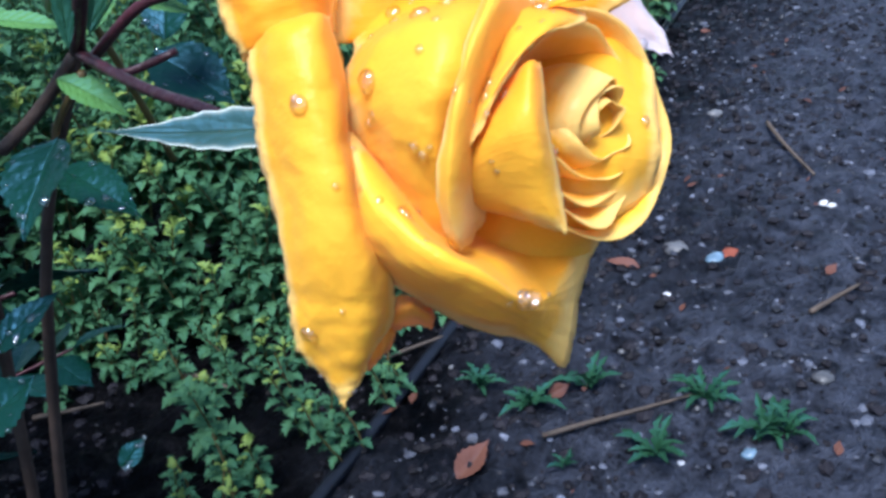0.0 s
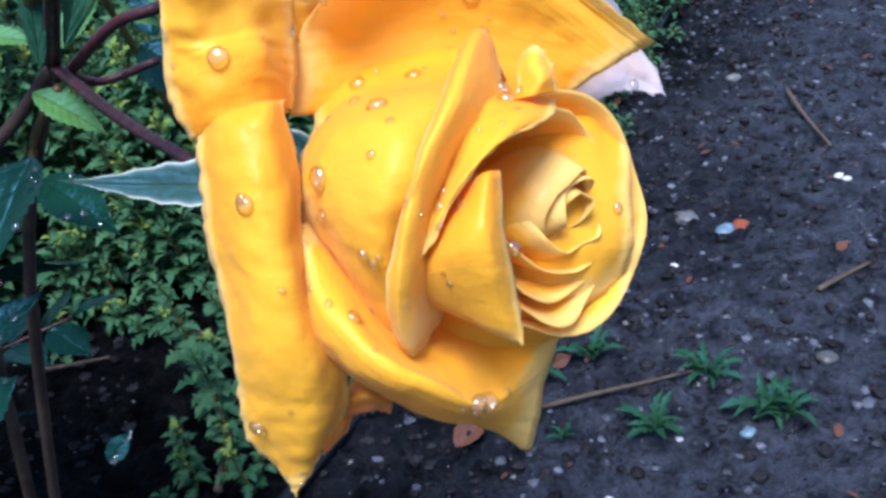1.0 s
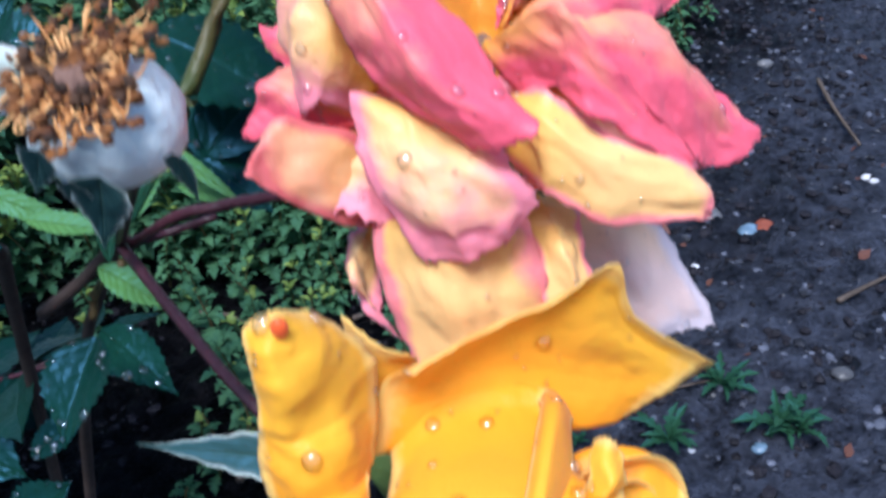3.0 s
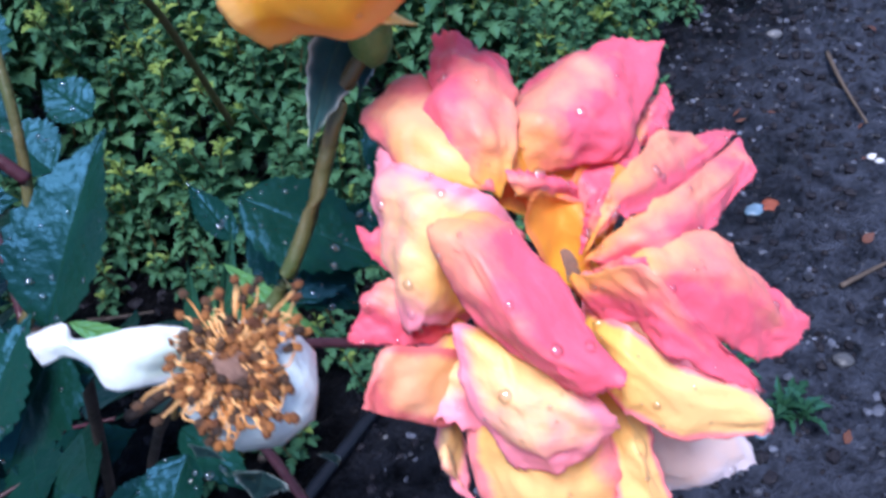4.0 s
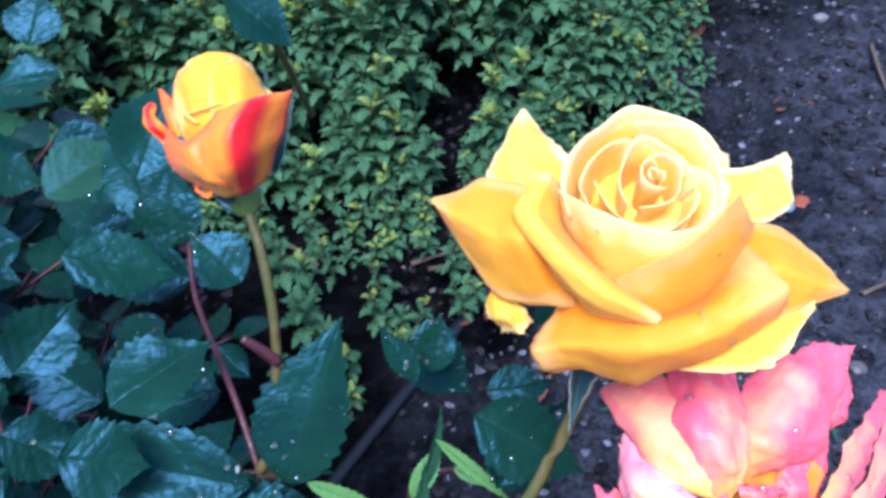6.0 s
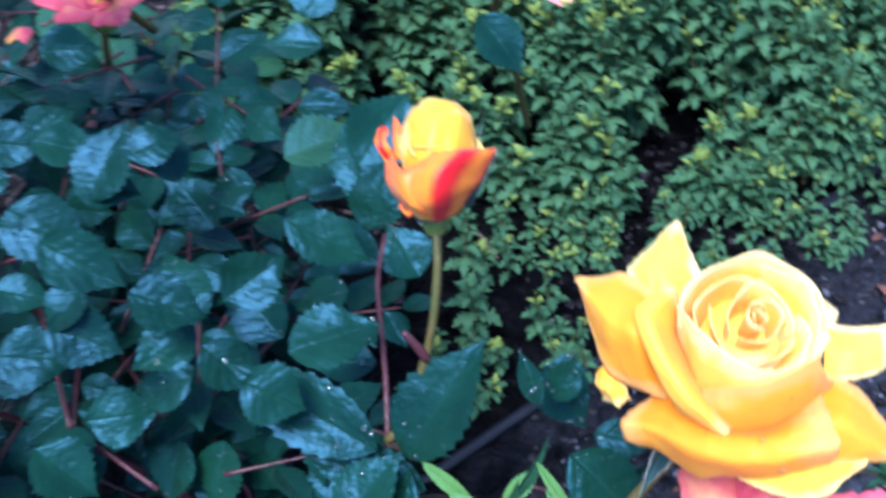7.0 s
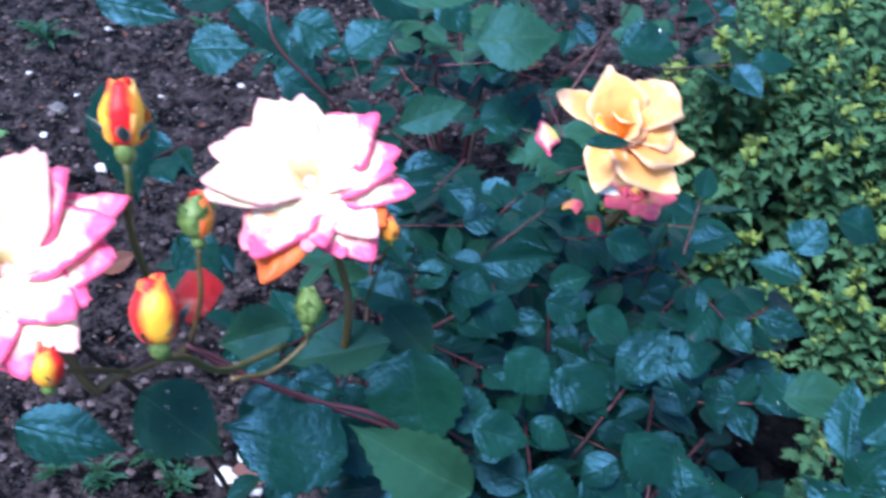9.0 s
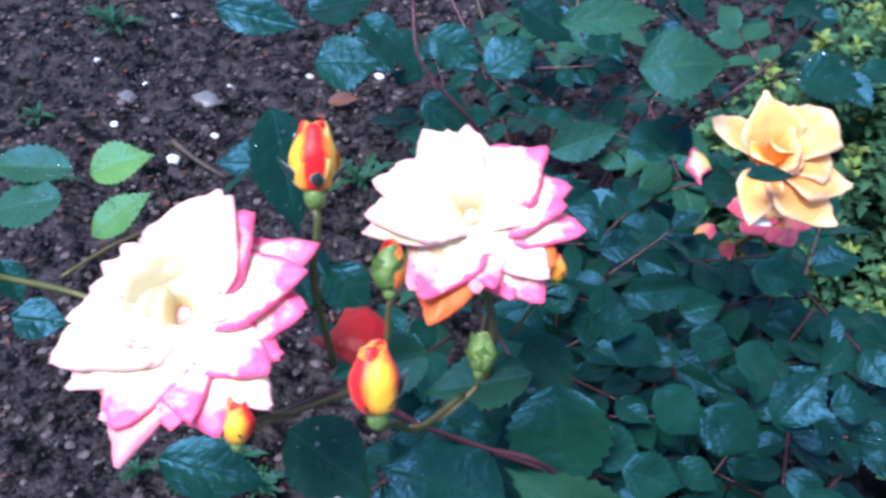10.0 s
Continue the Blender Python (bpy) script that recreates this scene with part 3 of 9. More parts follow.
def clods():
    """Crumbs of soil and small grit over the bare ground."""
    bm = bmesh.new()
    bmesh.ops.create_icosphere(bm, subdivisions=1, radius=1)
    V = np.array([v.co[:] for v in bm.verts])
    F = np.array([[v.index for v in f.verts] for f in bm.faces])
    bm.free()
    for name, mat, count, lo, hi, zone, label in (
        ("soil_crumbs", CLOD, 22000, 0.0008, 0.0070, "", "dark crumbs of wet soil"),
        ("grit", STONE, 1500, 0.0008, 0.0034, "", "small grey grit stones on soil"),
        ("brown_crumbs", BROWN_CLOD, 9000, 0.0010, 0.0065, "bed", "brown crumbs of soil, brighter outside the bush's shade"),
        ("path_crumbs", PATH_CLOD, 7000, 0.0008, 0.0055, "path", "blue-grey crumbs of trodden soil"),
    ):
        verts, faces = [], []
        k = 0
        for _ in range(count):
            if zone == "path" or (not zone and rng.random() < 0.5):
                x, y = rng.uniform(0.05, 1.1), rng.uniform(0.25, 1.6)
            else:
                x, y = rng.uniform(-1.6, -0.40 if zone else -0.1), rng.uniform(0.05, 1.5)
            if zone == "path" and x * 0.767 - y * 0.642 < -0.27:
                continue
            s = lo + (hi - lo) * rng.random() ** 3
            if x * 0.767 - y * 0.642 > -0.12 and rng.random() < 0.45:
                s *= 0.5
            c = np.array(on_ground(x, y, s * 0.08))
            d = np.array([rng.uniform(0.7, 1.4), rng.uniform(0.7, 1.4), rng.uniform(0.5, 0.9)])
            q = rng.uniform(0, 6.28)
            W = V * (1 + np.array([[rng.uniform(-0.22, 0.22)] for _ in V])) * d * s
            W = np.stack([W[:, 0] * math.cos(q) - W[:, 1] * math.sin(q), W[:, 0] * math.sin(q) + W[:, 1] * math.cos(q), W[:, 2]], 1)
            verts.append(W + c)
            faces.append(F + k)
            k += len(V)
        ob = mesh_part(name, np.concatenate(verts), np.concatenate(faces).tolist(), mat, smooth=(mat is STONE))
        tagged(ob, label, "gravel" if mat is STONE else "soil", kind="stuff")


clods()


def litter():
    """Flakes of old leaf and chips of bark strewn on the soil."""
    verts, faces, uv = [], [], []
    for _ in range(360):
        x, y = (rng.uniform(0.1, 1.0), rng.uniform(0.3, 1.5)) if rng.random() < 0.28 else (rng.uniform(-1.5, -0.2), rng.uniform(0.1, 1.3))
        g = np.array(on_ground(x, y, 0.003))
        q, k = rng.uniform(0, 6.28), rng.uniform(0.005, 0.017)
        d = np.array([math.cos(q), math.sin(q), rng.uniform(-0.1, 0.3)])
        v, f, t = leaf_sheet(g, g + d * k, k * rng.uniform(0.2, 0.6), (rng.uniform(-0.4, 0.4), rng.uniform(-0.4, 0.4), 1), 0.4, rng.uniform(-0.3, 0.3), 3, x * 7, 3)
        faces += [tuple(i + len(verts) for i in p) for p in f]
        verts += v
        uv += t
    tagged(mesh_part("leaf_litter", np.array(verts), faces, DRY_LEAF, None, uv), "small flakes of brown dead leaf on soil", "litter", kind="stuff")


litter()


def pebble(name, x, y, r, mat, label, flat=0.6, seed=1, long=1.3, turn=0.0):
    g = on_ground(x, y, r * flat * 0.45)
    ob = blob(g, (r * long, r, r * flat), mat, name, None, "", seed, 0.35, 2, Matrix.Rotation(turn, 4, "Z"))
    return tagged(ob, label, "stone")


def pipe_line():
    """Black irrigation pipe lying along the rim of the bed."""
    pts = []
    for s in np.linspace(-0.75, 1.6, 14):
        x, y = 0.125 + 0.642 * s, 0.62 + 0.767 * s
        x += 0.008 * math.sin(s * 5)
        pts.append((x, y, ground_height(x, y) + 0.005))
    v, f = tube(pts, [0.0058] * 2, 12)
    return tagged(mesh_part("irrigation_pipe", v, f, PIPE), "black polythene irrigation pipe lying on soil", "pipe")


pipe_line()
pebble("pebble", 0.364, 0.455, 0.0054, BLUE_STONE, "pale blue-grey pebble on dark soil", 0.60, 0, 1.30, 0.00)
pebble("stone_shard", 0.471, 0.708, 0.0090, BLUE_STONE, "pale blue-grey stone shard on dark soil", 0.35, 1, 1.30, 0.60)
pebble("brick_shard", 0.491, 0.713, 0.0099, BRICK, "red brick shard standing in soil", 0.30, 2, 1.50, 1.30)
pebble("pebble", 0.448, 0.745, 0.0126, STONE, "grey rounded pebble on soil", 0.50, 3, 1.30, 2.00)
pebble("pebble", 0.620, 0.740, 0.0041, WHITE_STONE, "smooth white pebble lying on dark soil", 0.60, 4, 1.30, 0.00)
pebble("pebble", 0.316, 0.470, 0.0031, WHITE_STONE, "smooth white pebble lying on dark soil", 0.60, 5, 1.30, 0.00)
pebble("pebble", 0.247, 0.434, 0.0034, WHITE_STONE, "smooth white pebble lying on dark soil", 0.60, 7, 1.30, 0.00)
pebble("pebble", 0.619, 0.752, 0.0048, WHITE_STONE, "smooth white pebble lying on dark soil", 0.60, 8, 1.30, 0.00)
pebble("pebble", 0.456, 0.505, 0.0072, STONE, "grey rounded pebble on soil", 0.60, 9, 1.30, 0.00)
pebble("pebble", 0.631, 1.008, 0.0081, STONE, "grey rounded pebble on soil", 0.60, 10, 1.30, 0.00)
pebble("pebble", 0.403, 0.673, 0.0034, WHITE_STONE, "smooth white pebble lying on dark soil", 0.60, 12, 1.30, 0.00)
pebble("pebble", -1.281, 0.783, 0.0054, WHITE_STONE, "smooth white pebble lying on dark soil", 0.60, 13, 1.30, 0.00)
pebble("pebble", -1.008, 0.544, 0.0088, WHITE_STONE, "smooth white pebble lying on dark soil", 0.60, 14, 1.30, 0.00)
pebble("pebble", -0.998, 0.613, 0.0054, WHITE_STONE, "smooth white pebble lying on dark soil", 0.60, 15, 1.30, 0.00)
pebble("pebble", -1.132, 0.541, 0.0054, WHITE_STONE, "smooth white pebble lying on dark soil", 0.60, 16, 1.30, 0.00)
pebble("pebble", -1.180, 0.637, 0.0048, WHITE_STONE, "smooth white pebble lying on dark soil", 0.60, 17, 1.30, 0.00)
pebble("pebble", -1.283, 0.627, 0.0048, WHITE_STONE, "smooth white pebble lying on dark soil", 0.60, 18, 1.30, 0.00)
pebble("pebble", -0.909, 0.870, 0.0068, WHITE_STONE, "smooth white pebble lying on dark soil", 0.60, 19, 1.30, 0.00)
pebble("pebble", -0.997, 0.807, 0.0061, WHITE_STONE, "smooth white pebble lying on dark soil", 0.60, 20, 1.30, 0.00)
pebble("pebble", -1.082, 0.717, 0.0048, WHITE_STONE, "smooth white pebble lying on dark soil", 0.60, 21, 1.30, 0.00)
pebble("pebble", -0.512, 0.332, 0.0125, WHITE_STONE, "smooth white pebble lying on dark soil", 0.60, 22, 1.30, 0.00)
pebble("pebble", -0.517, 0.301, 0.0110, WHITE_STONE, "smooth white pebble lying on dark soil", 0.60, 23, 1.30, 0.00)
pebble("pebble", -0.483, 0.307, 0.0090, WHITE_STONE, "smooth white pebble lying on dark soil", 0.60, 24, 1.30, 0.00)
pebble("pebble", -0.785, 0.516, 0.0082, WHITE_STONE, "smooth white pebble lying on dark soil", 0.60, 25, 1.30, 0.00)
pebble("pebble", -0.750, 0.500, 0.0082, WHITE_STONE, "smooth white pebble lying on dark soil", 0.60, 26, 1.30, 0.00)
pebble("stone", -1.174, 0.597, 0.0144, STONE, "brown-grey flat stone on soil", 0.50, 27, 1.30, 0.00)
pebble("stone", -1.078, 0.667, 0.0180, STONE, "grey flat stone on soil", 0.40, 28, 1.30, 0.00)


def cut_leaf(base, way, up, ln, wd):
    """A small narrow leaf with two pairs of side teeth: vertices, faces, uv."""
    a, u = unit(way), unit(up)
    s = unit(np.cross(a, u))
    u = np.cross(s, a)
    out = [(0, 0.04), (0.16, 0.09), (0.26, 0.40), (0.40, 0.13), (0.46, 0.44), (0.62, 0.13), (0.68, 0.27), (1.0, 0.02)]
    V, UV = [], []
    for v, h in out:
        lift = 0.20 * math.sin(v * 2.4) * ln - 0.26 * ln * v * v
        V.append(base + a * ln * (v + 0.30 * h) - s * wd * h + u * (lift + 0.35 * h * wd))
        V.append(base + a * ln * v + u * lift)
        V.append(base + a * ln * (v + 0.30 * h) + s * wd * h + u * (lift + 0.35 * h * wd))
        UV += [(0.5 - h, v), (0.5, v), (0.5 + h, v)]
    F = []
    for k in range(len(out) - 1):
        q = 3 * k
        F += [(q, q + 1, q + 4, q + 3), (q + 1, q + 2, q + 5, q + 4)]
    return V, F, UV


def weed(x, y, r, n):
    """A rosette weed: long narrow leaves from one root."""
    g = np.array(on_ground(x, y, 0.002))
    w = thing("weed", g, "small green rosette weed growing from soil", "weed", "weeds on the soil")
    for i in range(n):
        q = 2.4 * i + rng.uniform(-0.3, 0.3)
        k = r * rng.uniform(0.35, 1.15)
        el = rng.uniform(0.05, 1.0)
        tip = g + np.array([math.cos(q) * k * math.cos(el), math.sin(q) * k * math.cos(el), k * math.sin(el) + 0.004])
        v, f, uv = cut_leaf(g, tip - g, (rng.uniform(-0.3, 0.3), rng.uniform(-0.3, 0.3), 1), k * 1.1, k * rng.uniform(0.32, 0.50))
        mesh_part("leaf", v, f, WEED_LEAF, w, uv)


weed(0.362, 0.520, 0.026, 16)
weed(0.388, 0.471, 0.030, 21)
weed(0.302, 0.478, 0.030, 15)
weed(0.286, 0.571, 0.030, 13)
weed(0.234, 0.572, 0.030, 15)
weed(0.201, 0.610, 0.026, 12)
weed(0.237, 0.500, 0.015, 9)
weed(-1.323, 0.695, 0.053, 13)
weed(-1.090, 0.410, 0.038, 9)
weed(-1.229, 0.482, 0.038, 10)
weed(-0.554, 0.264, 0.034, 18)
weed(-0.593, 0.272, 0.034, 18)
weed(-1.159, 0.884, 0.030, 10)
weed(-0.657, 0.196, 0.026, 13)
weed(-0.623, 0.228, 0.026, 13)
weed(-0.610, 0.221, 0.022, 12)
weed(-0.771, 0.671, 0.053, 13)
weed(0.396, 0.459, 0.022, 12)
tagged(stalk("twig", None, [(0.2290, 0.5271, 0.0080), (0.2750, 0.5265, 0.0080), (0.3163, 0.5245, 0.0080), (0.3634, 0.5239, 0.0080)], [0.0024, 0.0019, 0.0012], TWIG), "dead brown twig lying on soil", "twig")
tagged(stalk("twig", None, [(0.6623, 0.9367, 0.0080), (0.6470, 0.8726, 0.0080), (0.6338, 0.7939, 0.0080)], [0.0028, 0.0022, 0.0014], TWIG), "dead brown twig lying on soil", "twig")
tagged(stalk("twig", None, [(0.4920, 0.5795, 0.0080), (0.5209, 0.5887, 0.0080), (0.5517, 0.5975, 0.0080)], [0.0028, 0.0022, 0.0014], TWIG), "dead brown twig lying on soil", "twig")
tagged(stalk("twig", None, [(-1.0336, 0.5655, 0.0080), (-0.9744, 0.5598, 0.0080), (-0.9188, 0.5607, 0.0080)], [0.0042, 0.0033, 0.0021], TWIG), "dead brown twig lying on soil", "twig")
tagged(stalk("twig", None, [(-0.1882, 0.7344, 0.0080), (-0.1569, 0.7305, 0.0080), (-0.1232, 0.7281, 0.0080)], [0.0028, 0.0022, 0.0014], TWIG), "dead brown twig lying on soil", "twig")
tagged(stalk("twig", None, [(-0.0259, 0.5268, 0.0080), (-0.0187, 0.5664, 0.0080), (-0.0137, 0.5906, 0.0080)], [0.0035, 0.0028, 0.0017], TWIG), "dead brown twig lying on soil", "twig")
tagged(stalk("twig", None, [(0.0795, 0.6872, 0.0080), (0.1075, 0.6934, 0.0080), (0.1357, 0.6967, 0.0080)], [0.0028, 0.0022, 0.0014], TWIG), "dead brown twig lying on soil", "twig")
tagged(stalk("twig", None, [(0.0951, 0.6772, 0.0080), (0.1348, 0.6804, 0.0080), (0.1881, 0.6882, 0.0080)], [0.0028, 0.0022, 0.0014], TWIG), "dead brown twig lying on soil", "twig")
tagged(stalk("twig", None, [(-0.0636, 0.7407, 0.0080), (-0.0370, 0.7299, 0.0080), (-0.0111, 0.7006, 0.0080)], [0.0028, 0.0022, 0.0014], TWIG), "dead brown twig lying on soil", "twig")


def dry_leaf(x, y, ln, wd, turn, label="curled reddish-brown dead leaf on soil"):
    g = np.array(on_ground(x, y, 0.006))
    d = np.array([math.cos(turn), math.sin(turn), 0.12])
    v, f, uv = leaf_sheet(g - d * ln / 2, g + d * ln / 2, wd, (0.2, -0.3, 1), 0.7, -0.3, 7, x * 9)
    tagged(mesh_part("dry_leaf", v, f, DRY_LEAF, None, uv), label, "dead leaf")


dry_leaf(0.172, 0.528, 0.040, 0.021, 0.60)
dry_leaf(0.260, 0.575, 0.020, 0.012, 0.20)
dry_leaf(0.385, 0.736, 0.035, 0.020, 2.60)
dry_leaf(0.461, 1.049, 0.050, 0.020, 1.20)
dry_leaf(0.471, 1.004, 0.040, 0.015, 0.60)
dry_leaf(-0.665, 1.120, 0.060, 0.030, 0.40)
dry_leaf(-0.844, 0.437, 0.050, 0.030, 1.20)
# Pale bark fragments, modelled as a broad curled leaf.
dry_leaf(-0.493, 0.308, 0.050, 0.040, 0.50)
dry_leaf(-0.904, 0.784, 0.050, 0.025, 0.60)


# ---- low green cover of the bed ----
def cover_height(x, y):
    """Height of the green mound over the soil; 0 outside the bed."""
    off = ((x - 0.125) * 0.767 - (y - 0.62) * 0.642)
    edge = min(max((-off + (0.075 if 0.70 < y < 0.92 else 0.035)) / 0.22, 0), 1)
    s = y + 0.28 * min(max((-0.14 - x) / 0.06, 0), 1)
    front = np.interp(s, [0.66, 0.72, 0.78, 0.84, 0.95], [0.0, 0.12, 0.34, 0.62, 1.0])
    left = min(max((x + 0.42 + 0.25 * (y - 0.6) * 0 + 0.05 * math.sin(y * 9)) / 0.14, 0), 1)
    front *= min(max((y - 0.65 - 0.09 * min(max((-x - 0.03) / 0.08, 0), 1)) / 0.09, 0), 1)
    return 0.29 * (edge**0.6) * front * (left**0.7) * (1 + 0.22 * noise.noise(Vector((x * 6, y * 6, 3))))


def cover():
    """Upright leafy shoots, thick with narrow cut leaves wound round each stem, fresh at the tips."""
    bins = {"leaf": ([], [], []), "tip": ([], [], [])}

    def add(kind, V, F, UV):
        vs, fs, us = bins[kind]
        k = len(vs)
        vs.extend(V)
        us.extend(UV)
        fs.extend([tuple(i + k for i in f) for f in F])

    stems_v, stems_f = [], []
    count = sparse = filled = 0
    while count < 1500:
        x, y = rng.uniform(-0.62, 0.75), rng.uniform(0.33, 1.75)
        h = cover_height(x, y)
        if sparse < 4 and h < 0.012 and -0.26 < x < 0.0 and 0.47 < y < 0.72 and rng.random() < 0.5:
            sparse += 1
            h = rng.uniform(0.015, 0.07)
        if filled < 48 and h < 0.05 and -0.05 < x < 0.14 and 0.50 < y < 0.71 and (x - 0.125) * 0.767 - (y - 0.62) * 0.642 < 0.02:
            filled += 1
            h = rng.uniform(0.03, 0.09)
        if h < 0.012 or (y > 1.1 and rng.random() < 0.5) or (h < 0.10 and rng.random() < 0.35):
            continue
        if noise.noise(Vector((x * 11, y * 11, 7))) < -0.30 and h > 0.1:
            continue
        count += 1
        z1 = max(h * rng.uniform(0.62, 1.12), 0.02)
        lean = np.array([rng.uniform(-0.28, 0.28), rng.uniform(-0.40, 0.16), 1.0])
        top = np.array([x, y, z1])
        ln = min(rng.uniform(0.07, 0.14), z1 * 0.95)
        low = top - unit(lean) * ln
        fresh = rng.random() < 0.42
        small = 0.6 if z1 < 0.08 else 1.0
        k = len(stems_v)
        v, f = tube([low, (low + top) / 2 + np.array([rng.uniform(-.004, .004), 0, 0]), top], [0.0012, 0.0007], 4, 0, False)
        stems_v.extend(v)
        stems_f.extend([tuple(i + k for i in q) for q in f])
        leaves = max(12, int(34 * ln / 0.14))
        q = rng.uniform(0, 6.28)
        for i in range(leaves):
            w = i / (leaves - 1)
            q += 2.4 + rng.uniform(-0.25, 0.25)
            c = low + (top - low) * (0.10 + 0.90 * w)
            el = -0.15 + 1.15 * w**2.2 + rng.uniform(-0.2, 0.2)
            way = np.array([math.cos(q) * math.cos(el), math.sin(q) * math.cos(el), math.sin(el)])
            size = small * (0.026 - 0.011 * w**1.6) * rng.uniform(0.75, 1.25)
            add("tip" if fresh and w > 0.80 else "leaf", *cut_leaf(c, way, (0, 0, 1) if el < 0.9 else (0.3, 0.2, 0.4), size, size * rng.uniform(0.65, 0.95)))
    for kind, mat, name, label in (("leaf", COVER_LEAF, "ground_cover", "dense low green cover of small cut leaves"), ("tip", COVER_TIP, "ground_cover_tips", "fresh yellow-green shoot tips of the low cover")):
        vs, fs, us = bins[kind]
        ob = mesh_part(name, np.array(vs), fs, mat, None, us)
        tagged(ob, label, "plant", kind="stuff")
    ob = mesh_part("ground_cover_stems", np.array(stems_v), stems_f, GREEN_CANE)
    tagged(ob, "thin green stems of the low cover", "plant", kind="stuff")


cover()


def wrap_petal(parent, mat, at, axis, r, h, a0, span, lean, low, seed, roll=0.0025, name="petal", n=16, m=20):
    """A cupped petal wound round the axis: radius, height, start angle and sweep in degrees, lean of the rim outwards."""
    ax = unit(axis)
    e1 = unit(np.cross((0.0, 1.0, 0.1), ax))
    e2 = np.cross(ax, e1)
    G = np.zeros((n, m, 3))
    for i in range(n):
        v = i / (n - 1)
        for j in range(m):
            u = j / (m - 1)
            q = radians(a0 + span * u)
            crown = 1 - 0.16 * abs(2 * u - 1) ** 2.2 + 0.07 * noise.noise(Vector((u * 2.6, seed * 3.3, 0))) * v
            rr = r * (0.35 + 0.65 * min(1.0, v * 1.7) ** 0.6) * (1.0 - 0.16 * u) * (1 + 0.16 * v * noise.noise(Vector((u * 2.2, seed * 1.7, 4)))) + lean * v**2 + (roll * max(0.0, v - 0.86) / 0.14)
            z = h * (low + (1 - low) * v) * crown - (roll * 0.5 * max(0.0, v - 0.93) / 0.07)
            G[i, j] = np.asarray(at) + ax * z + (e1 * math.cos(q) + e2 * math.sin(q)) * rr
    G = ruffle(G * 1000, 0.5, 0.16, seed) / 1000
    return shell(name, G, 0.0002, mat, parent)


def ring_petal(parent, mat, at, axis, up, a0, a1, r0, r1, top, depth, flare, seed, tip=(0.5, 0.0), n=16, m=30, drops=0, dew=0.0011, name="petal"):
    """A petal of a rose's heart (mm, degrees): its rim follows a spiral from a0, r0 to a1, r1 round the axis, its sheet goes down into the bloom. tip: where along the rim a point stands up, and how far."""
    A = unit(axis)
    e1 = unit(np.cross(up, A))
    e2 = np.cross(A, e1)
    G = np.zeros((n, m, 3))
    for i in range(n):
        v = i / (n - 1)
        for j in range(m):
            u = j / (m - 1)
            q = radians(a0 + (a1 - a0) * u)
            wob = noise.noise(Vector((u * 3.1, seed * 3.7, v * 0.8)))
            peak = tip[1] * math.exp(-(((u - tip[0]) / 0.09) ** 2)) * v**3
            r = (r0 + (r1 - r0) * u) * (0.66 + 0.34 * min(1.0, v * 1.2) ** 0.8) + flare * max(0.0, (v - 0.5) / 0.5) ** 2 * (1 + 0.5 * wob) + 1.2 * wob * v + 0.6 * peak
            z = top - depth * (1 - v) - 3.2 * abs(2 * u - 1) ** 4 * v + 1.3 * wob * v + peak - 0.35 * flare * max(0.0, (v - 0.86) / 0.14) ** 2
            G[i, j] = A * z + (e1 * math.cos(q) + e2 * math.sin(q)) * r
    G = creased(ruffle(G, 0.45, 0.2, seed), 0.16, seed) / 1000 + np.asarray(at, float)
    ob = shell(name, G, 0.00018, mat, parent)
    if drops:
        scatter_drops(ob, ob, drops, dew, random.Random(seed), (-0.1, -0.55, 0.8))
    return ob


def closed_bud(place, axis, size, colors, stem, label, green=0.3, seed=1):
    """A rose bud: wound petals, five sepals, hip and stem."""
    r = random.Random(seed)
    at, ax = np.array(place), unit(axis)
    e1 = unit(np.cross((0.0, 1.0, 0.1), ax))
    e2 = np.cross(ax, e1)
    ob = thing("rose_bud", at, label, "rose bud", "buds of the rose bush")
    for k in range(5):
        wrap_petal(ob, colors[k % len(colors)], at, ax, size * (0.52 - 0.06 * k), size * (0.90 + 0.03 * k), 137 * k + seed * 40, 220, -size * (0.30 - 0.05 * k), 0.0, seed * 5 + k, 0.0, n=14, m=18)
    for k in range(5):
        q = 6.283 * k / 5 + seed
        out = e1 * math.cos(q) + e2 * math.sin(q)
        b = at + out * size * 0.2 + ax * size * 0.05
        far, top = (r.uniform(0.45, 0.62), r.uniform(0.15, 0.6)) if green < 0.5 else (0.50, r.uniform(0.55, 0.9))
        leaflet(ob, b, at + out * size * far + ax * size * top, size * (0.22 if green < 0.5 else 0.50), out, SEPAL if green < 0.5 else BUD_GREEN, "sepal", "narrow green sepal", k, -0.3, 0.15, 4)
    blob(at - ax * size * 0.1, (size * 0.16, size * 0.16, size * 0.22), BUD_GREEN, "hip", ob, "green hip", seed, 0.08)
    stalk("stem", ob, [at - ax * size * 0.25] + [np.array(p) for p in stem], [size * 0.055, size * 0.065], GREEN_CANE, "olive green stem")
    return ob




# ---- yellow rose that hangs over, half open ----
yellow_at = np.array((0.1208, 0.1168, 0.4584))
yellow = thing("rose_bloom", yellow_at, "half-open yellow rose with rain drops, leaning over soil", "rose", "blooms of the rose bush")

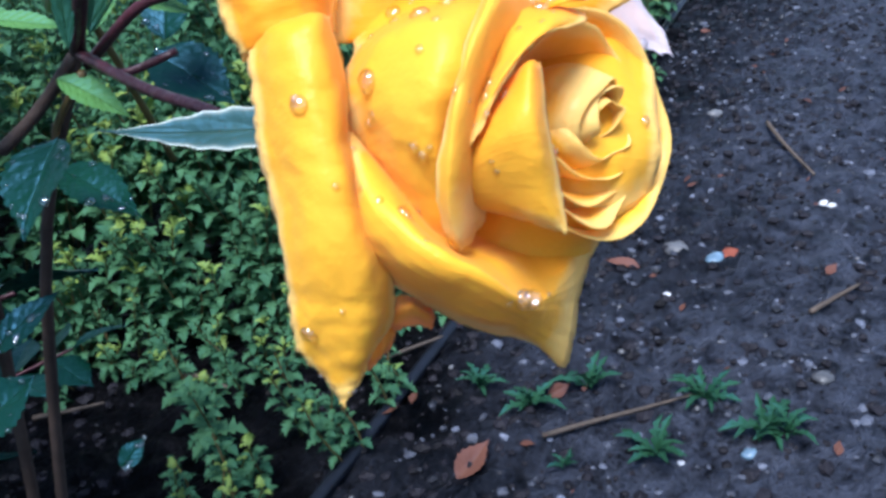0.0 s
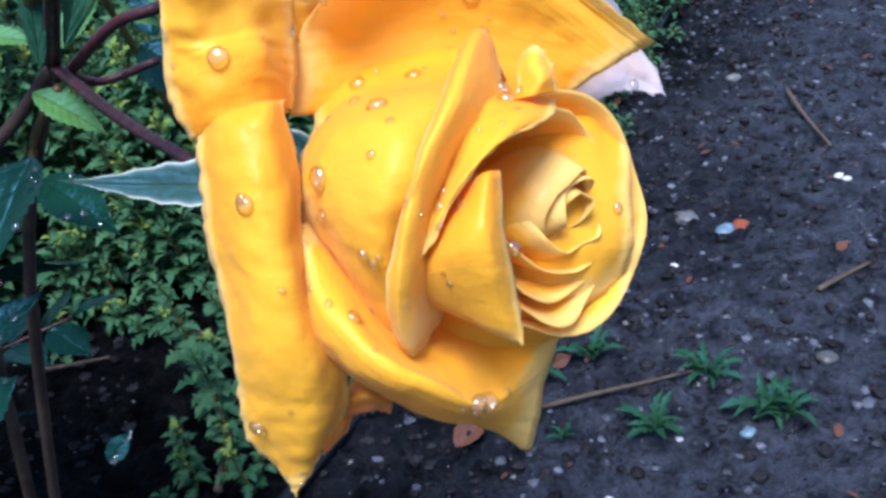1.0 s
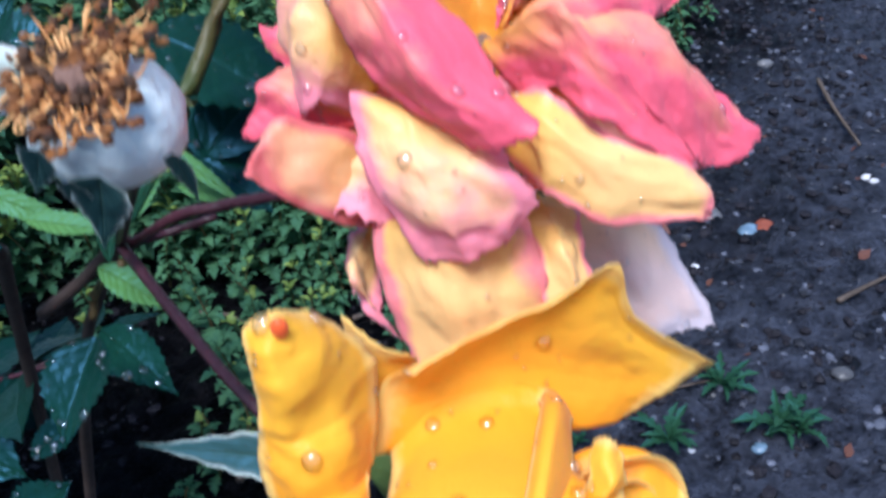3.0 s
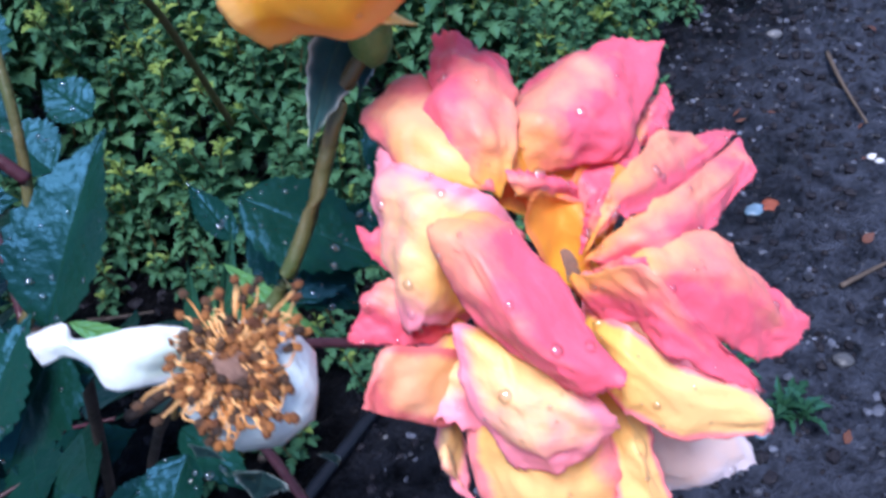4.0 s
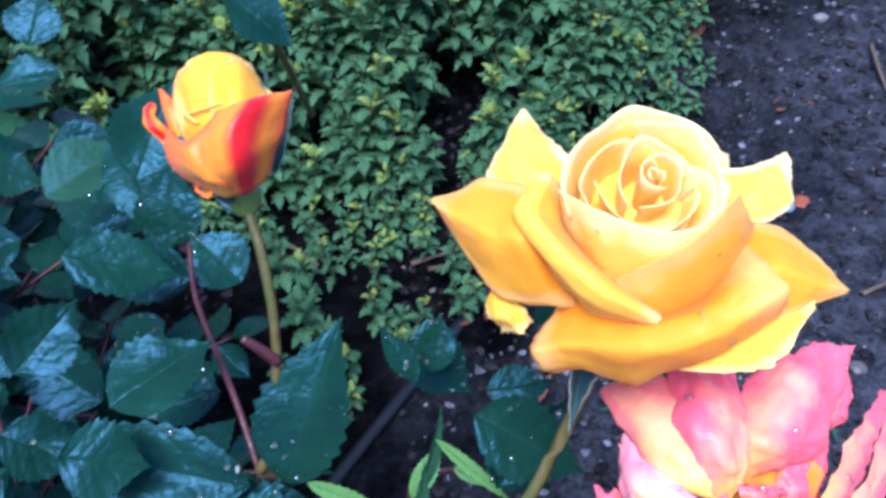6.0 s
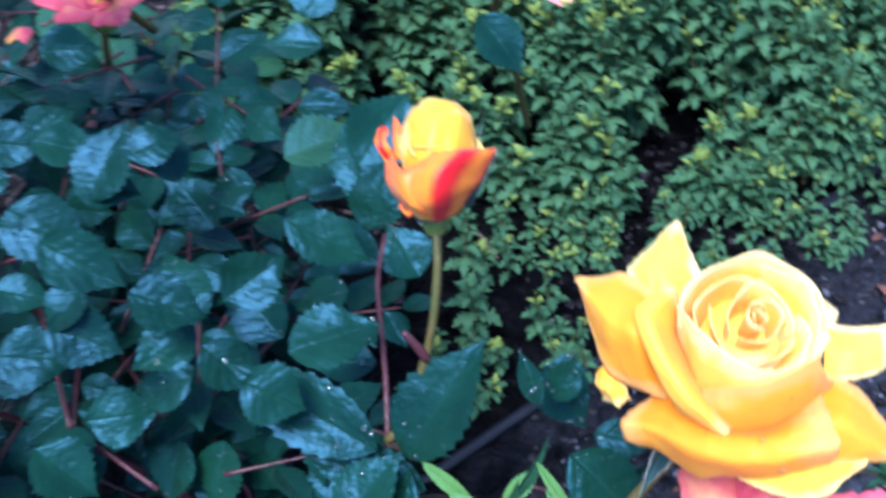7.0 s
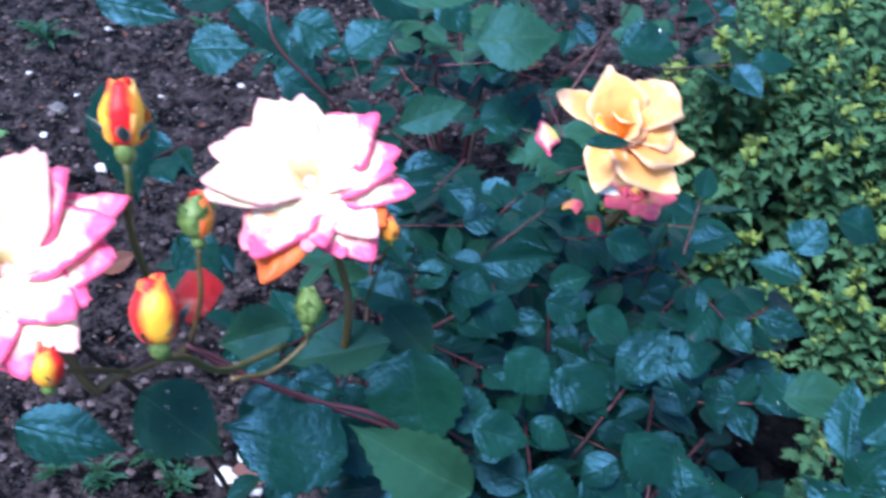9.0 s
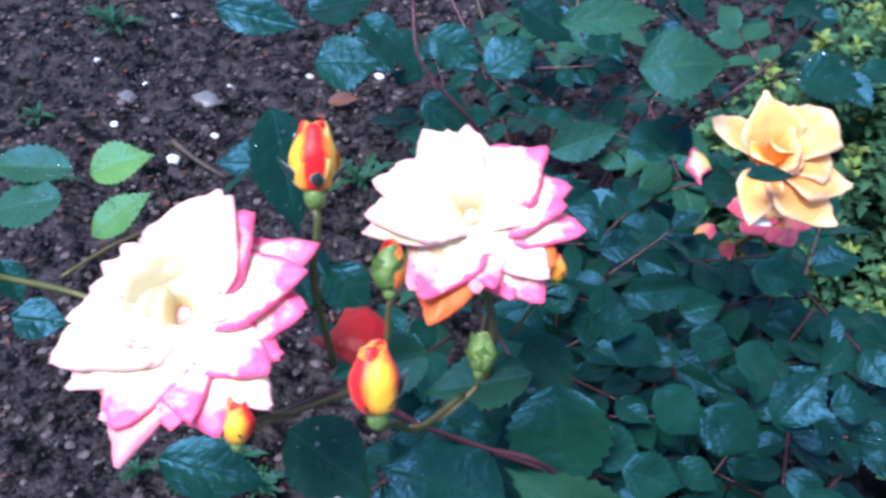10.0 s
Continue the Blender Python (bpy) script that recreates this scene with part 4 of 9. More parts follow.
net_petal(yellow, YELLOW, yellow_at, [[(-27.5, 10.6, 8.9), (-23.0, 8.5, 10.2), (-18.1, 8.3, 10.8), (-15.4, 9.9, 10.1)], [(-26.5, 2.6, 13.4), (-22.0, -2.2, 16.1), (-17.3, -2.5, 16.6), (-15.2, 1.0, 14.9)], [(-27.3, -2.0, 8.2), (-22.3, -8.4, 10.4), (-18.1, -9.3, 9.8), (-15.7, -3.7, 6.1)], [(-28.2, -5.9, -1.3), (-23.4, -12.8, 1.9), (-19.1, -13.7, 1.3), (-16.9, -8.3, -3.0)], [(-28.6, -10.4, -11.9), (-24.3, -16.1, -8.6), (-19.2, -17.2, -9.4), (-15.9, -12.5, -14.3)], [(-30.1, -12.1, -21.9), (-25.8, -16.0, -17.8), (-20.5, -17.1, -18.5), (-15.7, -11.3, -21.6)], [(-27.4, -12.9, -28.0), (-26.2, -15.0, -27.3), (-23.4, -15.6, -27.7), (-20.5, -12.1, -27.4)], [(-26.3, -14.6, -32.0), (-26.0, -15.5, -31.6), (-25.7, -15.6, -31.6), (-25.2, -14.6, -31.8)]], seed=2, drops=7, dew=0.0012, wave=0.5, ragged=1.4, n=96, m=26, crease=0.2, pleat=0.19)
net_petal(yellow, YELLOW, yellow_at, [[(-27.3, 1.9, 12.2), (-22.4, -0.8, 14.5), (-17.7, 0.9, 14.3), (-14.8, 8.0, 11.0)], [(-28.2, 5.1, 18.6), (-23.1, 1.5, 21.3), (-17.3, 2.7, 20.6), (-13.4, 11.6, 14.9)], [(-26.4, 5.8, 25.3), (-22.9, 3.4, 24.3), (-17.2, 6.9, 23.3), (-11.8, 15.0, 20.2)], [(-25.8, 7.8, 32.2), (-22.3, 4.3, 33.0), (-17.0, 8.7, 31.5), (-12.4, 15.4, 26.1)], [(-25.9, 9.4, 36.3), (-23.1, 7.5, 37.6), (-20.2, 9.2, 37.0), (-16.7, 15.0, 31.9)], [(-25.3, 12.8, 36.1), (-22.8, 10.3, 38.2), (-21.4, 9.6, 39.2), (-19.7, 13.1, 35.8)]], seed=3, wave=0.45, drops=9, dew=0.0012, n=64, m=24, crease=0.40, pleat=0.18)
net_petal(yellow, YELLOW, yellow_at, [[(-15.3, 11.3, 8.6), (-5.9, 12.3, 6.4), (6.5, 12.3, 5.1), (14.4, 12.5, 3.2), (19.4, 13.2, 1.7), (23.2, 14.7, 0.9)], [(-12.8, 14.3, 15.3), (-3.1, 16.9, 13.8), (8.6, 17.1, 12.7), (16.4, 16.6, 11.6), (22.8, 15.8, 8.0), (28.9, 15.4, 3.1)], [(-10.2, 14.3, 19.4), (0.2, 17.4, 18.8), (10.4, 17.5, 19.0), (17.5, 16.4, 18.6), (24.5, 16.2, 12.5), (33.0, 16.6, 3.8)], [(-7.9, 12.4, 22.4), (1.4, 16.0, 22.4), (12.5, 17.1, 24.3), (20.5, 16.7, 25.0), (24.7, 17.4, 16.1), (36.1, 17.7, 4.2)], [(-7.2, 9.7, 24.0), (2.1, 13.7, 24.5), (13.6, 14.1, 27.1), (22.2, 15.9, 29.6), (25.3, 16.7, 18.8), (38.3, 17.8, 4.8)]], seed=4, wave=0.6, drops=9, dew=0.0012, n=48, m=40, crease=0.15, pleat=0.10)
net_petal(yellow, GOLD, yellow_at, [[(-16.2, 13.6, 8.3), (-13.3, 13.0, 7.8), (-10.2, 13.5, 7.3)], [(-15.2, 19.4, 17.1), (-11.6, 17.7, 17.0), (-6.2, 18.9, 16.2)], [(-14.6, 21.0, 26.8), (-10.8, 17.3, 23.8), (-6.6, 16.4, 21.5)]], seed=5)
net_petal(yellow, YELLOW, yellow_at, [[(-11.8, 14.2, 8.2), (-3.5, 16.6, 11.5), (5.2, 16.8, 11.6), (11.7, 14.4, 11.0)], [(-12.8, 8.1, 7.9), (-5.4, 10.1, 10.5), (3.5, 9.2, 10.8), (10.2, 8.9, 9.8)], [(-15.1, -0.2, 7.7), (-9.8, -5.5, 13.4), (-2.1, -8.9, 15.2), (5.2, -6.6, 12.8)], [(-16.5, -2.9, 3.5), (-11.4, -11.7, 9.3), (-6.1, -17.0, 11.5), (-0.4, -14.6, 8.8)], [(-16.0, -2.3, -2.8), (-12.2, -13.4, 3.0), (-8.8, -17.9, 4.1), (-4.4, -16.3, 1.9)], [(-13.9, -1.9, -9.0), (-11.9, -11.8, -7.1), (-9.1, -16.4, -6.3), (-6.4, -16.1, -9.0)], [(-12.0, -3.3, -18.1), (-9.7, -9.9, -16.5), (-8.4, -13.1, -15.7), (-6.4, -13.8, -16.3)]], seed=6, wave=0.5, drops=16, dew=0.0014, n=60, m=30, pleat=0.12)
net_petal(yellow, GOLD, yellow_at, [[(10.0, 15.2, 8.2), (11.5, 15.7, 9.3), (13.2, 14.9, 8.4), (14.3, 12.9, 5.6)], [(8.0, 5.7, 15.4), (9.0, 4.5, 17.3), (10.8, 4.8, 16.4), (12.5, 5.7, 10.9)], [(0.8, -11.2, 15.9), (2.1, -12.9, 17.2), (4.8, -10.5, 15.9), (10.4, -1.2, 9.2)], [(-4.3, -16.8, 10.2), (-3.2, -18.3, 11.8), (-0.8, -16.0, 10.3), (5.0, -6.7, 5.4)], [(-7.7, -19.4, 4.0), (-6.5, -21.2, 5.1), (-4.3, -18.9, 3.5), (0.7, -10.4, 0.8)], [(-9.3, -19.6, -3.9), (-8.3, -21.6, -3.1), (-5.9, -19.6, -3.3), (-1.2, -12.6, -4.6)], [(-8.6, -18.7, -9.6), (-7.9, -20.1, -9.8), (-6.8, -19.4, -10.3), (-2.4, -12.2, -11.5)]], seed=7, drops=6, dew=0.0010, wave=0.5, m=30)
net_petal(yellow, YELLOW, yellow_at, [[(9.1, 3.5, 12.3), (11.0, -1.1, 11.3), (13.4, -3.8, 11.3), (17.1, -1.9, 9.3)], [(3.9, -6.9, 12.2), (6.4, -10.5, 12.7), (9.4, -12.1, 12.6), (14.6, -8.2, 10.3)], [(-0.2, -11.6, 7.9), (1.6, -15.3, 10.0), (3.4, -17.1, 11.3), (7.1, -14.7, 11.9)], [(-3.7, -15.4, 3.4), (-2.4, -17.6, 5.9), (-1.0, -18.8, 7.8), (1.3, -18.0, 9.4)], [(-5.3, -17.3, 0.3), (-4.7, -18.7, 2.0), (-4.1, -19.3, 3.0), (-2.7, -19.4, 4.9)]], seed=8, wave=0.45, drops=8, dew=0.0013)
net_petal(yellow, GOLD, yellow_at, [[(10.7, -4.7, 11.3), (13.0, -6.6, 12.4), (16.5, -4.2, 11.3)], [(12.3, -2.8, 12.5), (14.1, -5.8, 13.8), (16.4, -3.2, 12.7)], [(13.0, -0.9, 13.7), (14.3, -2.9, 14.6), (16.6, -1.5, 13.5)], [(14.3, 0.8, 14.6), (15.3, -0.1, 15.3), (16.3, -1.0, 14.2)]], seed=18, wave=0.8, ragged=0.9)
net_petal(yellow, YELLOW, yellow_at, [[(0.6, -13.5, 5.3), (2.4, -16.2, 8.7), (4.1, -17.8, 10.3), (5.9, -15.4, 8.8)], [(-4.3, -15.7, 1.1), (-1.1, -20.8, 4.9), (2.4, -22.6, 6.5), (5.1, -19.6, 4.3)], [(-5.6, -15.9, -3.1), (-1.8, -21.3, 0.4), (2.1, -23.7, 1.1), (5.2, -21.1, -1.6)], [(-5.2, -13.2, -8.0), (-1.6, -19.5, -5.9), (2.1, -23.3, -5.5), (5.0, -22.0, -6.6)], [(1.3, -14.7, -10.9), (2.1, -19.8, -9.3), (3.6, -22.4, -9.2), (4.9, -23.0, -9.9)]], seed=9, drops=4, dew=0.0012, wave=0.35)
net_petal(yellow, YELLOW, yellow_at, [[(8.1, 7.0, 2.9), (16.3, 7.3, 4.9), (23.4, 5.3, 3.3), (27.3, 1.5, -1.8)], [(5.9, 0.9, -2.9), (12.8, -2.4, -1.2), (19.1, -3.8, -2.1), (25.8, -3.9, -6.4)], [(4.0, -3.3, -9.6), (9.9, -7.1, -8.8), (17.1, -8.3, -9.2), (24.7, -6.2, -11.8)], [(3.2, -5.4, -18.3), (9.5, -8.6, -16.4), (16.3, -9.0, -17.7), (22.9, -6.3, -17.7)]], seed=15, wave=0.8)
heart_axis, heart_up = (0.593, -0.742, 0.304), (0.231, 0.522, 0.821)
heart_at = yellow_at + np.array((0.0161, -0.0077, -0.0036))
for k, (mat, a0, a1, r0, r1, top, depth, flare, tip, wet) in enumerate((
    (YELLOW, 116, -112, 13.4, 13.2, 0.0, 17.0, 2.0, (0.52, 1.2), 3),
    (GOLD, 142, -12, 11.8, 10.8, -0.8, 14.0, 0.8, (0.35, 0.5), 0),
    (GOLD, -150, 8, 12.8, 10.8, -0.2, 14.0, 1.6, (0.40, 0.6), 9),
    (YELLOW, -160, 46, 10.4, 7.4, -1.2, 13.0, 1.4, (0.70, 1.2), 2),
    (YELLOW, -164, 20, 8.8, 6.4, -1.0, 13.0, 0.2, (0.78, 1.4), 2),
    (GOLD, 30, 236, 9.6, 8.2, -0.6, 14.0, -4.4, (0.30, 0.8), 0),
    (YELLOW, -176, 30, 7.4, 6.2, -0.6, 13.0, -1.8, (0.70, 1.2), 0),
    (GOLD, 20, 262, 6.8, 5.6, 0.2, 13.0, -3.6, (0.24, 1.4), 0),
    (YELLOW, -80, 190, 4.2, 3.2, 0.4, 12.0, -1.9, (0.40, 0.8), 0),
)):
    ring_petal(yellow, mat, heart_at, heart_axis, heart_up, a0, a1, r0, r1, top, depth, flare, 70 + k, tip, drops=wet)
net_petal(yellow, YELLOW, yellow_at, [[(-4.2, -1.2, -13.3), (0.9, -8.9, -11.3), (5.7, -13.6, -10.2), (9.8, -13.3, -14.4), (14.1, -10.7, -18.8)], [(-5.8, -6.7, -16.5), (-0.2, -10.3, -17.3), (5.6, -10.8, -18.7), (10.4, -9.5, -21.3), (14.3, -6.8, -23.6)], [(-6.9, -11.4, -20.1), (-1.4, -11.9, -23.4), (3.9, -11.2, -26.8), (8.4, -9.0, -28.1), (13.2, -5.8, -26.1)]], seed=25, wave=0.4)
net_petal(yellow, YELLOW, yellow_at, [[(-12.3, 4.0, -12.6), (-8.5, -0.4, -18.4), (-2.9, -1.0, -18.2), (3.6, -3.1, -20.1), (8.7, -7.7, -20.7), (13.5, -5.9, -22.5)], [(-16.1, -3.7, 0.5), (-13.0, -9.6, -4.1), (-9.7, -17.0, -9.1), (-3.9, -18.8, -14.3), (2.1, -16.9, -21.2), (13.4, -6.6, -23.5)], [(-17.4, -8.0, 1.1), (-15.8, -16.2, -3.6), (-11.6, -22.0, -7.9), (-5.5, -23.6, -12.8), (0.1, -20.8, -20.1), (10.3, -9.1, -29.7)], [(-18.5, -6.3, -3.8), (-18.0, -13.8, -9.4), (-13.5, -18.5, -13.8), (-6.5, -20.6, -19.4), (-0.7, -17.5, -26.2), (6.5, -11.1, -38.9)], [(-18.0, -2.3, -14.1), (-16.5, -6.9, -18.7), (-11.8, -10.5, -23.2), (-6.0, -12.8, -27.4), (0.0, -11.6, -31.7), (6.3, -8.1, -39.8)]], seed=12, wave=0.4, drops=12, dew=0.0012, n=60, m=40, pleat=0.14)
net_petal(yellow, AMBER, yellow_at, [[(-17.4, -7.3, -23.1), (-14.2, -7.1, -22.3), (-10.8, -7.2, -25.4)], [(-17.4, -9.1, -24.0), (-13.9, -10.8, -22.2), (-10.8, -9.0, -26.3)], [(-16.6, -8.6, -26.8), (-14.1, -9.7, -26.0), (-11.5, -8.0, -28.5)]], seed=13)
net_petal(yellow, AMBER, yellow_at, [[(-20.6, -5.5, -24.7), (-18.2, -6.3, -23.7), (-15.7, -6.1, -24.7)], [(-21.2, -9.6, -29.1), (-18.6, -10.0, -27.5), (-16.0, -7.4, -26.6)], [(-21.6, -9.9, -31.4), (-19.8, -10.3, -29.9), (-17.6, -8.8, -29.0)]], seed=14)
blob((0.1117, 0.1473, 0.4443), (0.009, 0.009, 0.011), BUD_GREEN, "hip", yellow, "green hip under the petals", 3, 0.1)
blob((0.1310, 0.1272, 0.4433), (0.012, 0.012, 0.012), YELLOW, "heart", yellow, "folded yellow heart", 4, 0.1)
stalk("stem", yellow, [(0.1117, 0.1473, 0.4443), (0.0922, 0.1537, 0.4477), (0.0838, 0.1636, 0.4499), (0.0714, 0.1886, 0.4486), (0.0565, 0.2185, 0.4504)], [0.0014, 0.0012, 0.0012, 0.0014], CANE, "purple-red stem")
leaflet(yellow, (0.0956, 0.1439, 0.4508), (0.0677, 0.1535, 0.4526), 0.0078, (0.0000, -0.6000, 0.8000), SEPAL, "sepal", "pale green sepal with white rim", 3, 0.35, -0.15, 6, -0.25)
leaflet(yellow, (0.1117, 0.1473, 0.4443), (0.1118, 0.1320, 0.4215), 0.0080, (0.0000, -1.0000, 0.3000), SEPAL, "sepal", "pale green sepal with white rim", 3, 0.35, -0.15, 6, -0.25)
leaflet(yellow, (0.1117, 0.1473, 0.4443), (0.0994, 0.1568, 0.4562), 0.0080, (0.0000, -1.0000, 0.3000), SEPAL, "sepal", "pale green sepal with white rim", 3, 0.35, -0.15, 6, -0.25)


for place, way, size in (
    ((0.1159, 0.1127, 0.4726), (-0.16, 0.20, 0.97), 0.00135), ((0.1076, 0.1086, 0.4673), (-0.90, -0.32, 0.28), 0.00160), ((0.1210, 0.0961, 0.4390), (0.30, -0.70, 0.50), 0.00140),
    ((0.1225, 0.1276, 0.4690), (-0.08, 0.06, 1.00), 0.00120), ((0.1317, 0.1167, 0.4696), (0.60, -0.32, 0.60), 0.00110), ((0.1111, 0.0993, 0.4604), (-0.69, -0.71, -0.15), 0.00080),
    ((0.1084, 0.1304, 0.4770), (0.86, -0.49, -0.11), 0.00080), ((0.1440, 0.1118, 0.4517), (0.51, -0.75, 0.41), 0.00085), ((0.1326, 0.1123, 0.4708), (-0.54, -0.02, 0.84), 0.00075),
):
    drops_on(yellow, [place], [way], [size])
blob((0.0996, 0.1243, 0.4966), (0.0011, 0.0009, 0.0016), FLAME, "petal_tip", yellow, "small orange-red petal tip", 5, 0.2)


# ---- wide open pink rose past its best ----
pink_at = np.array((0.1357, 0.1748, 0.5014))
pink = thing("rose_bloom", pink_at, "fully open ragged pink and yellow rose, wet with rain", "rose", "blooms of the rose bush")

net_petal(pink, PALE, pink_at, [[(-6.9, 1.2, 6.6), (-12.5, -0.6, 4.2), (-17.2, -2.5, -1.4), (-22.0, -4.7, -4.3)], [(-11.8, 0.9, 17.8), (-18.5, -2.5, 16.3), (-23.4, -6.1, 10.4), (-27.4, -8.3, 0.2)], [(-17.3, 1.7, 21.1), (-24.1, 1.0, 19.6), (-28.4, -3.2, 11.6), (-30.3, -7.0, -1.6)], [(-24.9, 12.2, 20.0), (-30.0, 10.5, 16.2), (-31.1, 4.7, 8.2), (-30.6, -1.6, -4.7)], [(-27.2, 23.8, 17.6), (-30.0, 20.7, 14.0), (-30.8, 14.5, 8.5), (-30.4, 8.0, -0.0)]], seed=1, drops=11, dew=0.0010, ragged=1.3, crease=0.7, n=33, m=33, facet=0.6)
net_petal(pink, WITHERED, pink_at, [[(-11.3, 2.9, 17.1), (-16.7, 4.5, 18.3), (-22.7, 8.4, 19.0), (-26.7, 14.9, 16.8)], [(-10.5, 9.5, 21.4), (-17.2, 9.8, 24.1), (-23.1, 14.5, 24.2), (-28.7, 21.1, 17.5)], [(-12.6, 19.3, 23.0), (-17.8, 20.9, 24.3), (-23.2, 25.7, 23.1), (-29.7, 28.8, 16.9)], [(-17.0, 30.7, 23.2), (-19.0, 33.8, 23.5), (-23.9, 34.9, 21.2), (-31.1, 34.9, 14.5)]], seed=2, wave=1.68)
net_petal(pink, PINK, pink_at, [[(-9.8, 3.5, 14.8), (-13.9, 4.1, 18.0), (-19.0, 7.7, 18.6), (-21.2, 11.8, 16.9)], [(-5.8, 8.7, 21.0), (-12.1, 6.6, 25.5), (-17.6, 11.8, 26.2), (-20.3, 18.6, 21.5)], [(-2.8, 19.6, 24.3), (-7.8, 19.3, 29.4), (-13.1, 22.5, 29.5), (-17.9, 28.5, 23.7)], [(-2.8, 29.1, 25.8), (-6.3, 31.8, 28.5), (-10.2, 35.6, 29.3), (-13.8, 39.7, 27.5)]], seed=3, wave=1.47, drops=11, dew=0.0010, ragged=1.3, crease=0.7, n=33, m=33, facet=0.6)
net_petal(pink, PINK, pink_at, [[(-9.3, 11.2, 14.4), (-3.6, 9.5, 13.1), (4.2, 11.0, 12.5), (12.5, 13.3, 9.9)], [(-6.5, 15.5, 19.4), (-0.7, 12.7, 22.8), (7.5, 12.8, 20.8), (16.9, 16.9, 11.3)], [(-0.9, 26.5, 20.1), (7.4, 25.6, 22.9), (16.1, 25.7, 20.9), (23.6, 26.4, 13.4)], [(3.9, 31.9, 17.6), (13.4, 33.7, 20.5), (20.9, 36.0, 20.7), (29.3, 34.9, 18.8)]], seed=4, wave=1.26, drops=11, dew=0.0010, ragged=1.3, crease=0.7, n=33, m=33, facet=0.6)
net_petal(pink, PINK, pink_at, [[(16.3, 20.2, 5.9), (19.7, 20.4, 6.4), (22.0, 21.9, 5.3)], [(21.1, 24.7, 8.3), (24.2, 25.6, 9.6), (26.5, 24.5, 5.7)], [(26.5, 30.7, 9.5), (28.6, 32.3, 11.4), (29.5, 31.0, 8.6)]], seed=5, drops=11, dew=0.0010, ragged=1.3, crease=0.7, n=33, m=33, facet=0.6)
net_petal(pink, PINK, pink_at, [[(2.2, -2.4, 3.5), (4.2, -2.2, 7.0), (6.8, 0.1, 9.7)], [(8.1, 1.7, 14.6), (10.5, -0.1, 12.9), (12.0, -0.9, 9.1)], [(21.5, 15.3, 12.9), (24.4, 12.8, 7.4), (27.3, 13.1, 2.1)], [(34.6, 27.4, 0.7), (38.6, 27.5, -1.8), (41.8, 28.9, -2.9)], [(44.7, 36.6, -6.2), (46.2, 36.8, -7.2), (47.6, 36.7, -8.7)]], seed=6, wave=0.70, drops=11, dew=0.0010, ragged=1.3, crease=0.7, n=33, m=33, facet=0.6)
net_petal(pink, PINK, pink_at, [[(1.3, -2.3, 0.6), (3.7, -4.1, 3.3), (7.5, -4.7, 3.0)], [(10.4, -1.2, 8.6), (11.2, -4.8, 7.7), (13.3, -5.4, 4.3)], [(25.8, 10.4, 4.9), (24.2, 3.4, 3.1), (26.3, 2.0, -1.2)], [(44.6, 31.5, -5.7), (44.3, 24.5, -4.5), (33.7, 11.2, -5.3)], [(47.0, 34.6, -8.0), (43.4, 19.3, -4.4), (42.3, 18.7, -5.2)]], seed=7, wave=0.70, drops=11, dew=0.0010, ragged=1.3, crease=0.7, n=33, m=33, facet=0.6)
net_petal(pink, PINK, pink_at, [[(1.6, -1.7, -1.7), (3.0, -4.0, -2.6), (5.6, -5.8, -4.3)], [(11.6, -4.1, 5.5), (11.2, -10.7, 4.2), (12.7, -13.6, -1.8)], [(26.5, 0.3, -0.2), (25.8, -8.6, -1.0), (21.7, -14.0, -10.4)], [(37.4, -1.9, -13.4), (37.5, -7.6, -16.7), (31.9, -12.1, -22.1)], [(42.9, -2.8, -19.8), (45.3, -5.5, -22.5), (39.7, -8.5, -24.9)]], seed=8, wave=0.84, drops=11, dew=0.0010, ragged=1.3, crease=0.7, n=33, m=33, facet=0.6)
net_petal(pink, PINK, pink_at, [[(-1.3, -6.9, 4.2), (-0.0, -9.4, 1.6), (2.3, -11.8, -2.3)], [(3.2, -12.7, 10.1), (4.6, -14.8, 6.5), (7.4, -16.5, 0.4)], [(7.7, -17.0, 13.3), (8.6, -19.3, 6.4), (10.0, -22.7, -1.7)], [(13.0, -20.1, 5.9), (15.9, -22.5, -2.3), (17.6, -24.7, -7.7)], [(24.1, -24.0, -9.2), (25.0, -25.3, -12.0), (25.0, -25.8, -12.6)]], seed=9, wave=0.63, drops=11, dew=0.0010, ragged=1.3, crease=0.7, n=33, m=33, facet=0.6)
net_petal(pink, SALMON, pink_at, [[(0.6, -8.2, -3.0), (-0.2, -10.8, -5.9), (0.2, -13.7, -12.1)], [(5.4, -16.8, -0.1), (3.0, -21.5, -4.0), (2.3, -24.8, -12.2)], [(13.3, -22.7, -5.8), (12.3, -26.4, -10.0), (10.6, -27.7, -17.6)], [(23.9, -26.3, -11.7), (24.7, -28.7, -14.3), (23.0, -29.6, -18.4)], [(25.6, -28.3, -15.3), (25.7, -29.6, -16.7), (25.4, -30.0, -18.6)]], seed=10, wave=0.70, drops=11, dew=0.0010, ragged=1.3, crease=0.7, n=33, m=33, facet=0.6)
